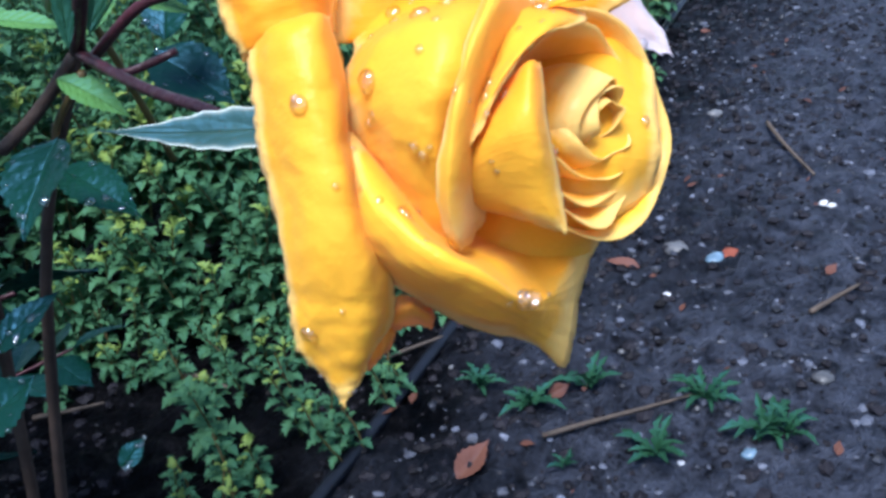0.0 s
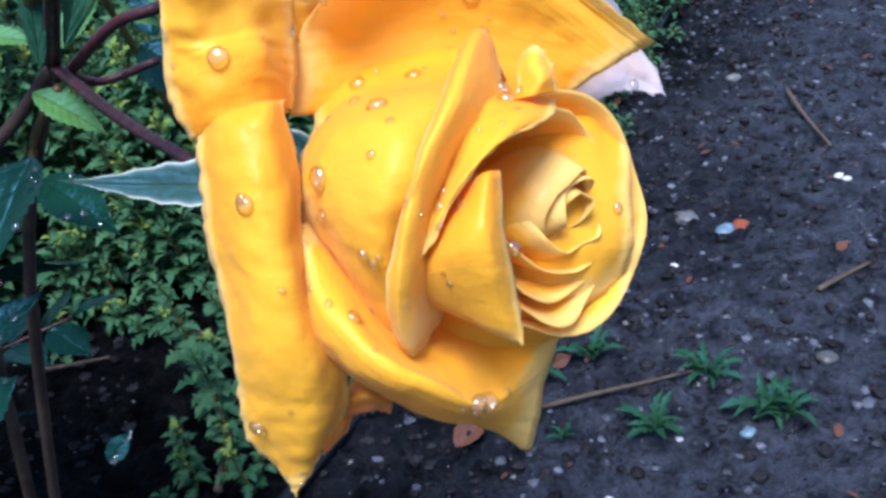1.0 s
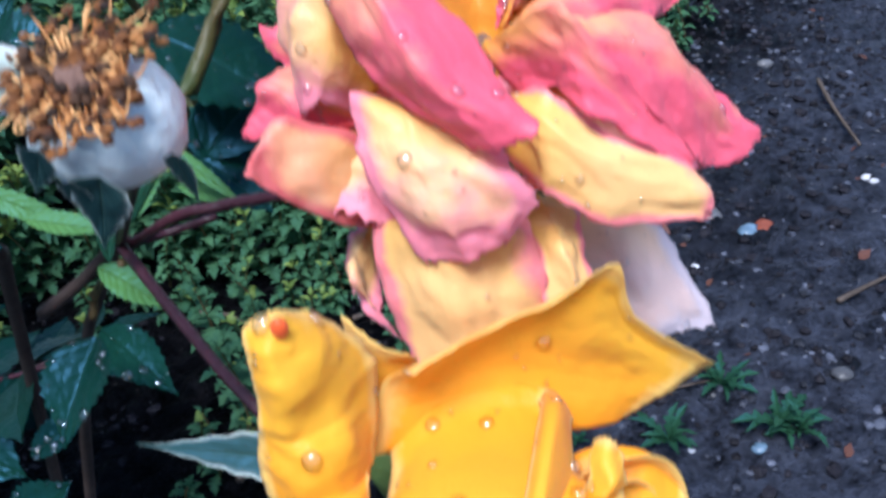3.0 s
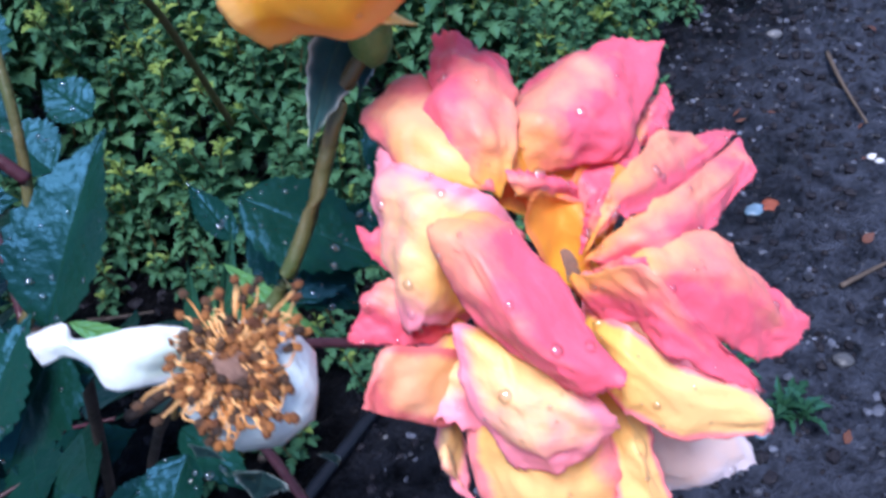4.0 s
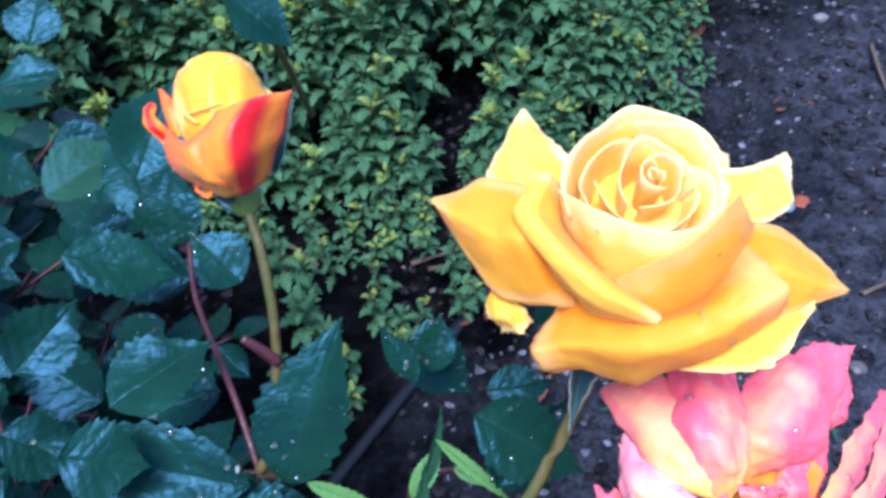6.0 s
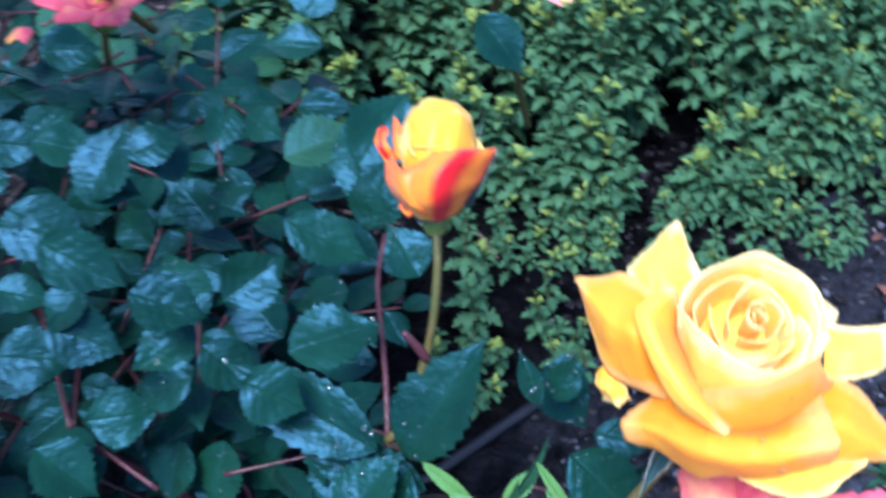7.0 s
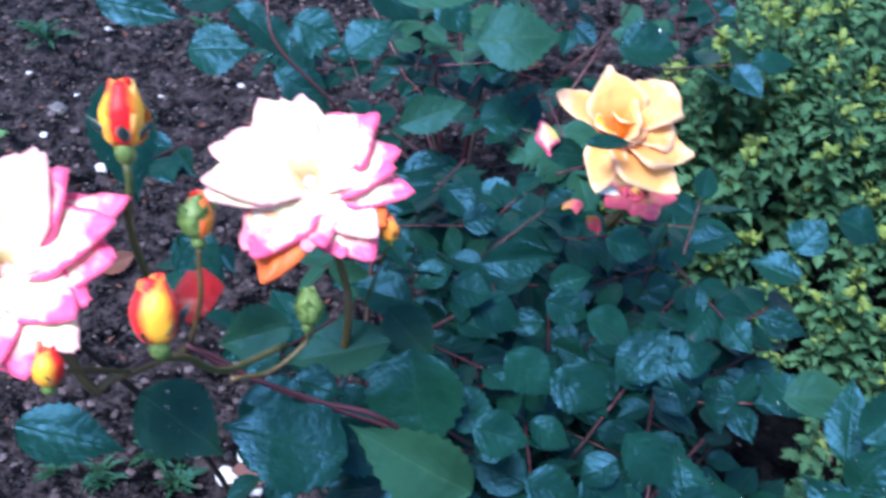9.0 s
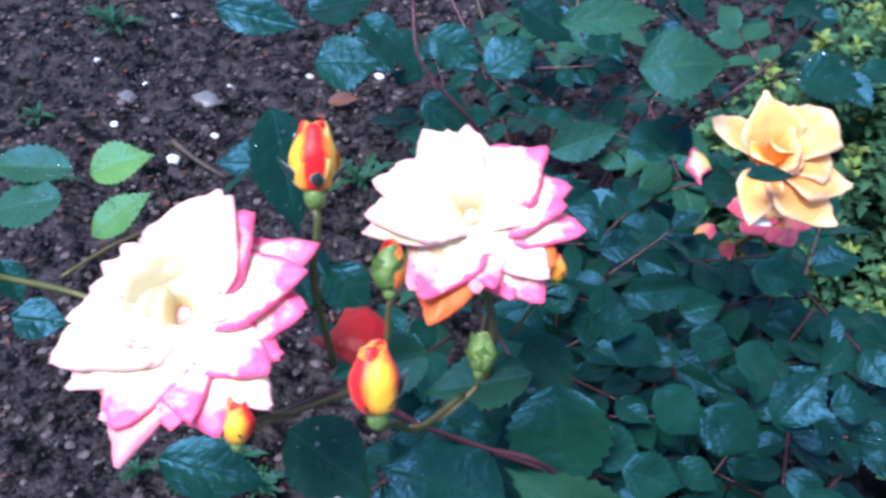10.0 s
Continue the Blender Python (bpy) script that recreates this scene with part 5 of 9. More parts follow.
net_petal(pink, PINK, pink_at, [[(-9.3, -3.8, 6.8), (-6.7, -5.0, 5.8), (-4.0, -6.1, 4.8)], [(-15.4, -1.8, 17.4), (-11.0, -6.7, 18.4), (-6.6, -7.8, 11.7)], [(-23.6, -4.8, 19.3), (-17.3, -13.4, 19.4), (-4.3, -14.0, 11.0)], [(-23.0, -9.5, 12.7), (-14.8, -20.4, 13.4), (-1.9, -20.0, 6.1)], [(-19.1, -15.4, 5.1), (-11.0, -25.7, 6.4), (1.0, -26.0, 1.3)], [(-8.1, -24.5, -2.4), (-4.6, -27.9, -1.4), (1.3, -28.2, 0.4)]], seed=11, wave=0.70, drops=11, dew=0.0010, ragged=1.3, crease=0.7, n=33, m=33, facet=0.6)
net_petal(pink, PALE, pink_at, [[(-14.9, -9.5, 0.1), (-10.0, -9.6, 0.3), (-3.1, -10.2, -2.6)], [(-22.5, -11.0, 2.1), (-15.1, -17.7, 1.4), (-2.5, -20.6, -5.0)], [(-23.2, -17.0, -3.0), (-15.4, -25.6, -2.9), (-0.5, -26.6, -8.4)], [(-20.5, -22.8, -12.1), (-12.7, -29.5, -12.8), (0.9, -27.6, -12.4)], [(-16.7, -24.5, -19.7), (-10.4, -28.4, -18.9), (-4.3, -27.7, -17.4)]], seed=12, wave=0.98, drops=11, dew=0.0010, ragged=1.3, crease=0.7, n=33, m=33, facet=0.6)
net_petal(pink, PINK, pink_at, [[(-19.7, -3.5, -5.7), (-22.0, -4.1, -6.6), (-25.1, -3.4, -9.1)], [(-26.9, -0.1, 0.3), (-28.6, -2.5, -2.6), (-30.3, -4.1, -7.4)], [(-31.0, 4.4, 1.8), (-34.9, 1.3, -0.5), (-36.2, -2.4, -7.6)], [(-36.8, 3.6, -2.6), (-39.6, 0.6, -4.6), (-39.6, -0.5, -7.3)]], seed=13, wave=1.26, drops=11, dew=0.0010, ragged=1.3, crease=0.7, n=33, m=33, facet=0.6)
net_petal(pink, WITHERED, pink_at, [[(-18.3, -5.3, -10.5), (-20.4, -9.1, -14.9), (-22.4, -11.8, -21.1)], [(-25.0, -9.4, -3.8), (-28.1, -13.8, -7.4), (-27.2, -15.8, -17.0)], [(-31.8, -10.7, 0.1), (-34.7, -15.0, -1.9), (-34.0, -17.3, -10.4)], [(-35.7, -11.3, -1.0), (-37.9, -16.9, -1.4), (-39.3, -20.2, -2.2)]], seed=14, wave=1.54)
net_petal(pink, PINK, pink_at, [[(-28.9, 14.5, 1.3), (-29.6, 15.0, 3.2), (-30.5, 15.9, 4.1)], [(-29.9, 13.2, -1.8), (-32.2, 13.6, 1.5), (-32.8, 15.2, 3.1)], [(-30.9, 11.5, -3.7), (-33.8, 14.3, 0.5), (-34.5, 18.0, 3.1)]], seed=15, thick=1.5)
net_petal(pink, SALMON, pink_at, [[(-11.4, -2.9, -19.2), (-5.3, -4.7, -20.6), (1.6, -7.4, -22.9)], [(-23.2, -16.5, -17.4), (-14.5, -22.0, -13.7), (0.9, -22.0, -21.2)], [(-23.4, -23.3, -30.8), (-13.5, -29.1, -24.4), (1.9, -27.0, -32.5)], [(-18.6, -28.3, -44.8), (-12.4, -32.9, -40.4), (-0.5, -30.0, -45.0)], [(-13.6, -32.1, -54.5), (-11.1, -33.3, -55.6), (-5.4, -32.8, -54.5)]], seed=16, drops=11, dew=0.0010, ragged=1.3, crease=0.7, n=33, m=33, facet=0.6)
net_petal(pink, SALMON, pink_at, [[(0.8, -6.5, -22.0), (5.7, -8.8, -24.1), (11.5, -8.7, -26.3)], [(0.8, -23.0, -25.2), (4.8, -22.7, -21.6), (8.8, -21.2, -25.5)], [(0.6, -28.2, -33.9), (6.2, -29.5, -31.8), (10.5, -27.5, -35.2)], [(4.3, -31.4, -43.1), (8.3, -32.5, -43.9), (12.4, -30.8, -44.6)]], seed=17, drops=11, dew=0.0010, ragged=1.3, crease=0.7, n=33, m=33, facet=0.6)
net_petal(pink, BLUSH, pink_at, [[(5.0, -2.0, -31.5), (14.4, -1.7, -30.2), (26.3, 0.7, -32.5)], [(9.4, -4.7, -43.0), (20.6, -6.6, -41.1), (33.2, -0.9, -48.5)], [(12.5, -8.8, -56.2), (24.6, -11.9, -52.4), (38.0, -6.2, -59.8)], [(17.1, -10.0, -63.0), (27.6, -12.6, -58.8), (39.4, -7.5, -64.1)]], seed=18, ragged=1.2, crease=0.4, n=30, m=30, drops=6, dew=0.0010)
net_petal(pink, PALE, pink_at, [[(-14.8, 1.6, -20.5), (-20.3, -1.9, -24.9), (-23.3, -4.0, -30.5)], [(-26.9, -6.8, -25.0), (-27.8, -15.8, -26.0), (-24.4, -17.9, -33.9)], [(-29.4, -11.2, -33.0), (-27.5, -17.3, -33.6), (-21.8, -20.2, -39.2)]], seed=19, drops=11, dew=0.0010, ragged=1.3, crease=0.7, n=33, m=33, facet=0.6)
net_petal(pink, PALE, pink_at, [[(-3.5, 1.8, -7.2), (-10.5, 7.4, 1.2), (-17.3, 14.3, 5.1)], [(-12.4, 0.7, -3.4), (-19.7, 3.4, 4.9), (-25.6, 14.3, 7.3)], [(-21.7, -2.0, -10.2), (-26.5, 1.9, -0.5), (-29.4, 13.5, 3.1)]], seed=40, wave=1.2, drops=11, dew=0.0010, ragged=1.3, crease=0.7, n=33, m=33, facet=0.6)
net_petal(pink, PINK, pink_at, [[(-10.4, 7.3, 10.0), (-2.1, 7.3, 4.9), (5.5, 4.6, 5.6), (12.4, 6.2, 5.0)], [(-10.9, 12.8, 16.1), (-0.1, 14.1, 9.5), (8.0, 12.7, 8.8), (16.1, 11.3, 8.0)], [(-8.2, 23.3, 18.9), (1.7, 24.0, 14.7), (11.0, 22.4, 13.8), (20.1, 21.8, 8.0)]], seed=41, wave=1.2, drops=11, dew=0.0010, ragged=1.3, crease=0.7, n=33, m=33, facet=0.6)
net_petal(pink, PALE, pink_at, [[(1.5, 1.1, -1.6), (8.3, -0.1, 0.7), (17.9, 2.4, -1.6)], [(1.3, -3.1, -6.2), (10.2, -7.2, -4.0), (25.2, -3.2, -10.0)], [(1.8, -8.8, -12.4), (10.7, -12.8, -10.1), (25.8, -9.0, -16.4)], [(1.3, -14.3, -18.6), (10.2, -18.2, -16.1), (21.8, -16.4, -19.0)]], seed=42, wave=1.2, drops=11, dew=0.0010, ragged=1.3, crease=0.7, n=33, m=33, facet=0.6)
net_petal(pink, PALE, pink_at, [[(-14.0, -4.8, -12.5), (-19.9, -3.6, -8.8), (-25.4, 0.1, -8.3)], [(-14.0, -12.8, -15.4), (-22.9, -12.2, -9.7), (-30.9, -6.4, -10.0)], [(-13.2, -17.3, -23.3), (-23.4, -17.6, -15.6), (-29.6, -13.3, -14.5)]], seed=43, wave=1.2, drops=11, dew=0.0010, ragged=1.3, crease=0.7, n=33, m=33, facet=0.6)
net_petal(pink, PINK, pink_at, [[(-6.8, 5.1, 13.9), (-1.8, 5.1, 12.9), (3.7, 6.2, 10.1)], [(-8.5, 4.4, 17.4), (-3.2, 4.0, 16.0), (3.4, 5.5, 12.3)], [(-8.9, 6.6, 18.4), (-3.9, 5.0, 17.0), (2.6, 6.1, 13.0)]], seed=44, wave=0.8, drops=11, dew=0.0010, ragged=1.3, crease=0.7, n=33, m=33, facet=0.6)
net_petal(pink, PINK, pink_at, [[(6.3, -1.8, 6.0), (8.5, -0.9, 8.8), (11.1, 2.1, 9.3)], [(3.2, -2.0, 7.1), (4.3, -1.0, 11.3), (7.7, 3.2, 13.2)], [(1.7, -2.4, 3.5), (2.4, -0.5, 8.6), (5.0, 3.8, 10.7)]], seed=45, wave=0.8, drops=11, dew=0.0010, ragged=1.3, crease=0.7, n=33, m=33, facet=0.6)
net_petal(pink, PINK, pink_at, [[(0.8, -6.9, 1.4), (5.6, -9.8, 4.7), (10.5, -13.0, 7.6)], [(0.5, -7.5, 3.7), (4.6, -10.5, 8.3), (9.5, -13.1, 10.3)], [(0.6, -6.2, 0.7), (3.9, -8.8, 5.6), (7.6, -11.6, 8.8)]], seed=46, wave=0.6, drops=11, dew=0.0010, ragged=1.3, crease=0.7, n=33, m=33, facet=0.6)
net_petal(pink, AMBER, pink_at, [[(-2.3, -1.0, -4.3), (0.7, -1.6, -4.6), (3.7, -2.1, -4.9)], [(-6.4, -0.3, 8.0), (-0.2, 2.8, 3.1), (3.8, -0.7, 2.6)], [(-7.0, 0.9, 15.2), (-0.6, 5.6, 9.1), (4.3, 4.7, 8.6)], [(-4.8, 1.8, 16.4), (0.2, 5.0, 11.5), (3.9, 5.1, 9.0)]], seed=30, wave=1.2)
net_petal(pink, AMBER, pink_at, [[(-1.9, 0.2, -5.9), (2.4, 0.2, -5.5), (6.6, 0.2, -5.1)], [(1.6, 5.3, 3.0), (6.3, 6.6, 1.9), (9.2, 3.2, 4.4)], [(4.1, 10.5, 8.9), (9.4, 13.2, 6.5), (12.5, 7.5, 9.5)], [(6.0, 13.6, 12.6), (12.1, 15.3, 9.0), (14.5, 10.0, 9.5)]], seed=31, wave=1.2)
net_petal(pink, AMBER, pink_at, [[(-2.7, 1.1, -5.0), (-0.1, 2.7, -6.0), (3.2, 2.8, -5.5)], [(-6.5, 6.5, 12.5), (-0.1, 10.5, 8.6), (5.2, 10.3, 5.9)], [(-7.2, 9.2, 18.3), (-0.4, 13.2, 14.5), (6.4, 14.4, 10.5)], [(-6.3, 10.7, 20.1), (0.8, 13.7, 15.2), (8.5, 17.7, 11.3)]], seed=32, wave=1.2)
blob((0.1386, 0.1850, 0.4682), (0.008, 0.008, 0.010), BUD_GREEN, "hip", pink, "green hip under the petals", 5, 0.1)
blob((0.1377, 0.1789, 0.4956), (0.006, 0.006, 0.008), STIGMA, "heart", pink, "brown stamens deep in the bloom", 6, 0.3)
stalk("stem", pink, [(0.1386, 0.1850, 0.4682), (0.1129, 0.1899, 0.4711), (0.0880, 0.2052, 0.4629), (0.0815, 0.2080, 0.4610), (0.0721, 0.2117, 0.4583), (0.0570, 0.2216, 0.4462)], [0.0013, 0.0012, 0.0013], CANE, "dark red stem")


# ---- upright yellow rose ----
upright_at = np.array((0.1100, 0.2130, 0.5400))
upright = thing("rose_bloom", upright_at, "upright yellow rose with pointed reflexed outer petals", "rose", "blooms of the rose bush")
up_axis = unit((0.06, -0.12, 1.0))

net_petal(upright, LEMON, upright_at, [[(-23.9, 14.8, 24.4), (-15.0, 14.4, 26.5), (-7.7, 17.7, 26.5)], [(-26.8, 22.6, 24.6), (-19.2, 22.0, 29.1), (-10.2, 26.0, 27.1)], [(-20.9, 33.4, 24.4), (-17.2, 32.1, 27.2), (-12.1, 34.3, 23.7)], [(-16.2, 40.7, 25.3), (-15.6, 40.3, 26.3), (-14.5, 41.3, 24.5)]], seed=1, facet=0.35, ragged=0.8, n=30, m=30)
net_petal(upright, PEACH, upright_at, [[(-15.4, 7.9, 31.5), (-15.3, 0.4, 25.1), (-13.7, -7.5, 15.6)], [(-22.5, 13.5, 31.2), (-23.9, -2.1, 31.1), (-18.2, -7.2, 16.0)], [(-28.6, 18.9, 28.1), (-29.8, 2.1, 29.5), (-27.7, -2.7, 14.8)], [(-34.2, 18.7, 25.4), (-34.8, 9.1, 27.7), (-33.0, 4.9, 18.9)], [(-39.3, 17.2, 25.5), (-38.8, 14.9, 26.2), (-38.0, 14.4, 24.4)]], seed=2, facet=0.35, ragged=0.8, n=30, m=30)
net_petal(upright, LEMON, upright_at, [[(19.0, 12.2, 29.0), (19.4, 5.8, 26.1), (19.0, -1.9, 24.9)], [(25.5, 13.3, 27.2), (25.7, 6.0, 27.5), (26.4, 0.8, 24.3)], [(32.0, 15.5, 26.2), (31.0, 8.4, 26.7), (31.6, 4.1, 23.1)], [(35.2, 16.2, 26.8), (34.3, 10.7, 26.0), (34.2, 7.3, 21.8)]], seed=3, facet=0.35, ragged=0.8, n=30, m=30)
net_petal(upright, PEACH, upright_at, [[(16.4, -2.1, 30.0), (12.9, -11.9, 27.0), (10.9, -18.3, 21.6)], [(24.9, -3.6, 28.5), (20.1, -15.7, 30.2), (19.2, -19.9, 20.0)], [(31.3, -8.3, 24.3), (27.1, -16.6, 26.5), (24.9, -19.2, 21.7)], [(36.4, -14.6, 20.1), (36.1, -15.5, 20.7), (35.7, -15.9, 20.3)]], seed=4, facet=0.35, ragged=0.8, n=30, m=30)
net_petal(upright, PEACH, upright_at, [[(-16.5, -3.0, 11.6), (-12.6, -4.9, 17.8), (-5.8, -10.6, 18.0), (0.6, -14.5, 19.8), (7.4, -14.0, 22.7), (16.7, -6.6, 28.8)], [(-21.7, -7.1, 8.3), (-16.1, -11.2, 13.9), (-9.4, -17.6, 20.0), (-1.4, -20.1, 24.3), (7.3, -20.9, 28.6), (17.2, -15.6, 32.9)], [(-23.7, -11.7, 8.4), (-17.5, -14.9, 13.4), (-8.8, -22.0, 18.9), (-1.7, -24.7, 21.7), (8.0, -25.4, 26.1), (19.1, -22.0, 32.7)], [(-21.5, -13.4, 4.2), (-14.3, -15.7, 6.0), (-4.5, -20.2, 4.6), (2.4, -21.8, 10.9), (10.9, -23.4, 17.2), (19.6, -21.4, 24.0)], [(-17.3, -10.7, -1.5), (-10.7, -11.7, 0.1), (-2.4, -15.3, -0.5), (5.0, -15.6, 4.3), (13.1, -17.5, 10.3), (19.3, -17.6, 18.0)]], seed=5, facet=0.35, ragged=0.8, drops=6, dew=0.0011, n=30, m=30, wave=0.7)
net_petal(upright, BUTTER, upright_at, [[(0.8, -13.1, 10.5), (13.0, -14.7, 16.7), (23.7, -13.5, 24.0)], [(2.2, -18.6, 9.7), (13.0, -23.0, 17.5), (28.0, -18.2, 22.6)], [(3.7, -21.5, 9.8), (15.8, -29.1, 18.8), (26.1, -21.3, 22.6)]], seed=6, facet=0.35, ragged=0.8, n=30, m=30)
net_petal(upright, BUTTER, upright_at, [[(-12.4, 10.8, 28.6), (-12.3, 4.8, 23.5), (-9.3, -0.7, 21.4), (-4.3, -6.0, 19.3), (1.8, -11.5, 17.1)], [(-16.4, 8.4, 37.2), (-20.9, 0.6, 35.9), (-17.4, -7.5, 34.1), (-10.7, -14.9, 30.3), (-1.6, -19.3, 24.9)], [(-18.5, 10.1, 36.1), (-25.1, 3.0, 34.1), (-20.9, -6.8, 30.9), (-13.2, -15.4, 26.0), (-2.1, -18.8, 21.4)], [(-17.3, 14.4, 26.5), (-21.0, 7.7, 23.6), (-16.7, -1.2, 18.4), (-10.1, -9.4, 12.6), (-1.5, -12.3, 11.2)]], seed=7, facet=0.35, ragged=0.8, n=30, m=30, wave=0.4)
net_petal(upright, LEMON, upright_at, [[(-10.0, 4.6, 14.2), (-7.6, -3.2, 16.8), (-5.2, -5.9, 13.3), (-1.1, -8.1, 14.6), (4.1, -8.6, 18.6), (9.0, -6.7, 23.7)], [(-13.1, 4.9, 22.2), (-10.2, -4.9, 24.8), (-7.2, -8.2, 21.3), (-2.0, -11.0, 22.6), (4.5, -11.6, 26.6), (10.7, -9.3, 31.7)], [(-14.7, 4.8, 29.7), (-11.0, -4.3, 31.3), (-6.9, -9.0, 30.4), (-1.0, -11.7, 31.7), (5.3, -11.8, 36.1), (10.2, -10.1, 40.4)], [(-16.1, 4.7, 37.0), (-10.7, -2.6, 37.8), (-4.6, -9.1, 39.5), (2.0, -11.0, 38.4), (7.3, -10.2, 40.2), (10.7, -8.4, 44.4)]], seed=8, facet=0.2, ragged=0.6, crease=0.1, drops=5, dew=0.0011, n=30, m=30, wave=0.4)
net_petal(upright, PEACH, upright_at, [[(-2.2, -10.9, 10.2), (1.4, -11.7, 12.2), (7.3, -10.9, 14.1), (13.4, -7.1, 15.5), (17.1, -2.2, 19.3)], [(-3.4, -14.6, 18.2), (1.2, -15.5, 20.2), (8.5, -14.5, 22.1), (16.1, -9.7, 23.5), (20.8, -3.6, 27.3)], [(-6.2, -12.9, 22.9), (-1.8, -14.6, 26.5), (4.5, -15.0, 30.3), (10.9, -13.1, 33.7), (15.2, -10.1, 38.8)], [(-8.3, -9.3, 24.9), (-3.6, -12.1, 31.7), (1.8, -13.3, 37.2), (7.0, -12.7, 41.7), (11.4, -10.8, 46.7)]], seed=9, facet=0.2, ragged=0.6, crease=0.1, drops=5, dew=0.0011, n=30, m=30, wave=0.4)
up_heart, up_lean = upright_at + np.array((0.0015, 0.0020, 0.0385)), (0.04, -0.30, 1.0)
for k, (mat, a0, a1, r0, r1, top, depth, flare, tip) in enumerate((
    (LEMON, 190, 15, 14.8, 14.4, -1.0, 20.0, 1.8, (0.55, 1.4)),
    (LEMON, 95, -12, 13.8, 13.4, -2.0, 20.0, 1.4, (0.45, 1.2)),
    (LEMON, 240, 92, 12.4, 11.4, -0.8, 18.0, 1.2, (0.40, 1.0)),
    (LEMON, -130, 28, 11.4, 9.6, -2.0, 16.0, 1.4, (0.55, 1.2)),
    (LEMON, 160, 360, 9.4, 7.8, 0.0, 16.0, 1.2, (0.45, 1.2)),
    (LEMON, -10, 210, 7.2, 6.0, 1.2, 15.0, 0.6, (0.50, 1.0)),
    (LEMON, -130, 110, 5.2, 3.8, 1.8, 14.0, 0.4, (0.60, 1.0)),
    (LEMON, 60, 340, 3.2, 2.2, 2.2, 12.0, 0.1, (0.50, 0.8)),
    (LEMON, -60, 260, 1.6, 0.9, 2.4, 12.0, 0.0, (0.50, 0.4)),
)):
    ring_petal(upright, mat, up_heart, up_lean, (0.0, 1.0, 0.3), a0, a1, r0, r1, top, depth, flare, 90 + k, tip)
net_petal(upright, LEMON, upright_at, [[(-13.5, 15.0, 24.3), (-1.9, 21.4, 29.5), (10.8, 23.4, 30.9), (22.8, 16.9, 27.7)], [(-13.4, 4.8, 23.5), (-4.4, 4.8, 28.5), (7.0, 5.3, 31.3), (18.7, 4.4, 27.6)], [(-9.3, -3.2, 19.2), (-3.7, -4.0, 23.7), (5.4, -4.3, 25.8), (15.0, -1.6, 27.8)]], seed=38)
net_petal(upright, BUTTER, upright_at, [[(-28.2, 3.7, 12.4), (-29.7, 1.2, 11.7), (-31.0, -0.1, 10.5)], [(-24.6, -1.9, 12.8), (-27.8, -5.5, 13.8), (-30.8, -3.6, 10.2)], [(-21.5, -4.7, 9.0), (-25.2, -7.4, 9.4), (-27.6, -5.5, 7.1)]], seed=21, wave=1.4, ragged=1.2)
net_petal(upright, BUTTER, upright_at, [[(-16.8, -1.8, 10.1), (-12.5, -6.4, 8.6), (-5.6, -9.8, 5.6)], [(-5.7, -0.4, 0.5), (-2.5, -4.2, -0.3), (1.1, -6.9, -2.6)], [(1.4, 1.2, -3.6), (5.1, -0.6, -5.3), (8.8, -2.4, -6.9)]], seed=22)
blob((0.1100, 0.2130, 0.5320), (0.0045, 0.0045, 0.007), BUD_GREEN, "hip", upright, "green hip under the petals", 5, 0.1)
stalk("stem", upright, [(0.1100, 0.2130, 0.5300), (0.1030, 0.2101, 0.5222), (0.0943, 0.2029, 0.5059), (0.0861, 0.1959, 0.4945), (0.0815, 0.1938, 0.4888), (0.0710, 0.1919, 0.4827), (0.0560, 0.2140, 0.4620)], [0.0016, 0.0016, 0.0017, 0.002], GREEN_CANE, "olive green stem")
leaflet(upright, (0.1053, 0.2187, 0.5303), (0.0943, 0.1986, 0.5191), 0.0105, (0.3000, -1.0000, 0.2000), SEPAL, "sepal", "grey-green sepal hanging down", 3, 0.35, -0.15, 6, -0.25)
leaflet(upright, (0.1107, 0.2194, 0.5287), (0.1055, 0.2098, 0.5206), 0.0060, (0.3000, -1.0000, 0.2000), SEPAL, "sepal", "brown-green sepal hanging down", 3, 0.35, -0.15, 6, -0.25)


# ---- orange-red bud ----
bud_at = np.array((0.0257, 0.2727, 0.5333))
bud = thing("rose_bud", bud_at, "opening orange-red rose bud with yellow heart", "rose bud", "buds of the rose bush")
bud_axis = unit((0.02, 0.45, 1.0))

wrap_petal(bud, GOLD, bud_at, bud_axis, 0.0104, 0.0275, 20.0, 210.0, 0.0000, 0.000, 60)
wrap_petal(bud, GOLD, bud_at, bud_axis, 0.0098, 0.0278, -170.0, 200.0, -0.0010, 0.000, 61)
wrap_petal(bud, YELLOW, bud_at, bud_axis, 0.0080, 0.0282, -60.0, 220.0, -0.0010, 0.000, 62)
wrap_petal(bud, GOLD, bud_at, bud_axis, 0.0055, 0.0282, 90.0, 240.0, -0.0010, 0.000, 63)
net_petal(bud, GOLD, bud_at, [[(-10.6, 1.0, 10.4), (-1.4, -6.0, 14.7), (6.7, -3.2, 14.2), (11.0, 4.7, 13.0)], [(-12.6, 9.8, 17.9), (-4.0, 0.9, 23.2), (4.3, 1.6, 23.6), (10.2, 11.3, 18.6)], [(-13.1, 18.0, 22.3), (-4.6, 11.8, 28.6), (3.7, 13.3, 28.4), (8.6, 16.0, 21.3)], [(-9.4, 23.1, 23.9), (-4.0, 19.3, 28.4), (2.4, 18.9, 28.0), (7.3, 19.8, 23.3)], [(-9.6, 27.6, 21.2), (-4.6, 26.1, 23.8), (0.9, 25.8, 23.3), (5.6, 25.1, 20.0)]], seed=11, wave=0.8, crease=0.5)
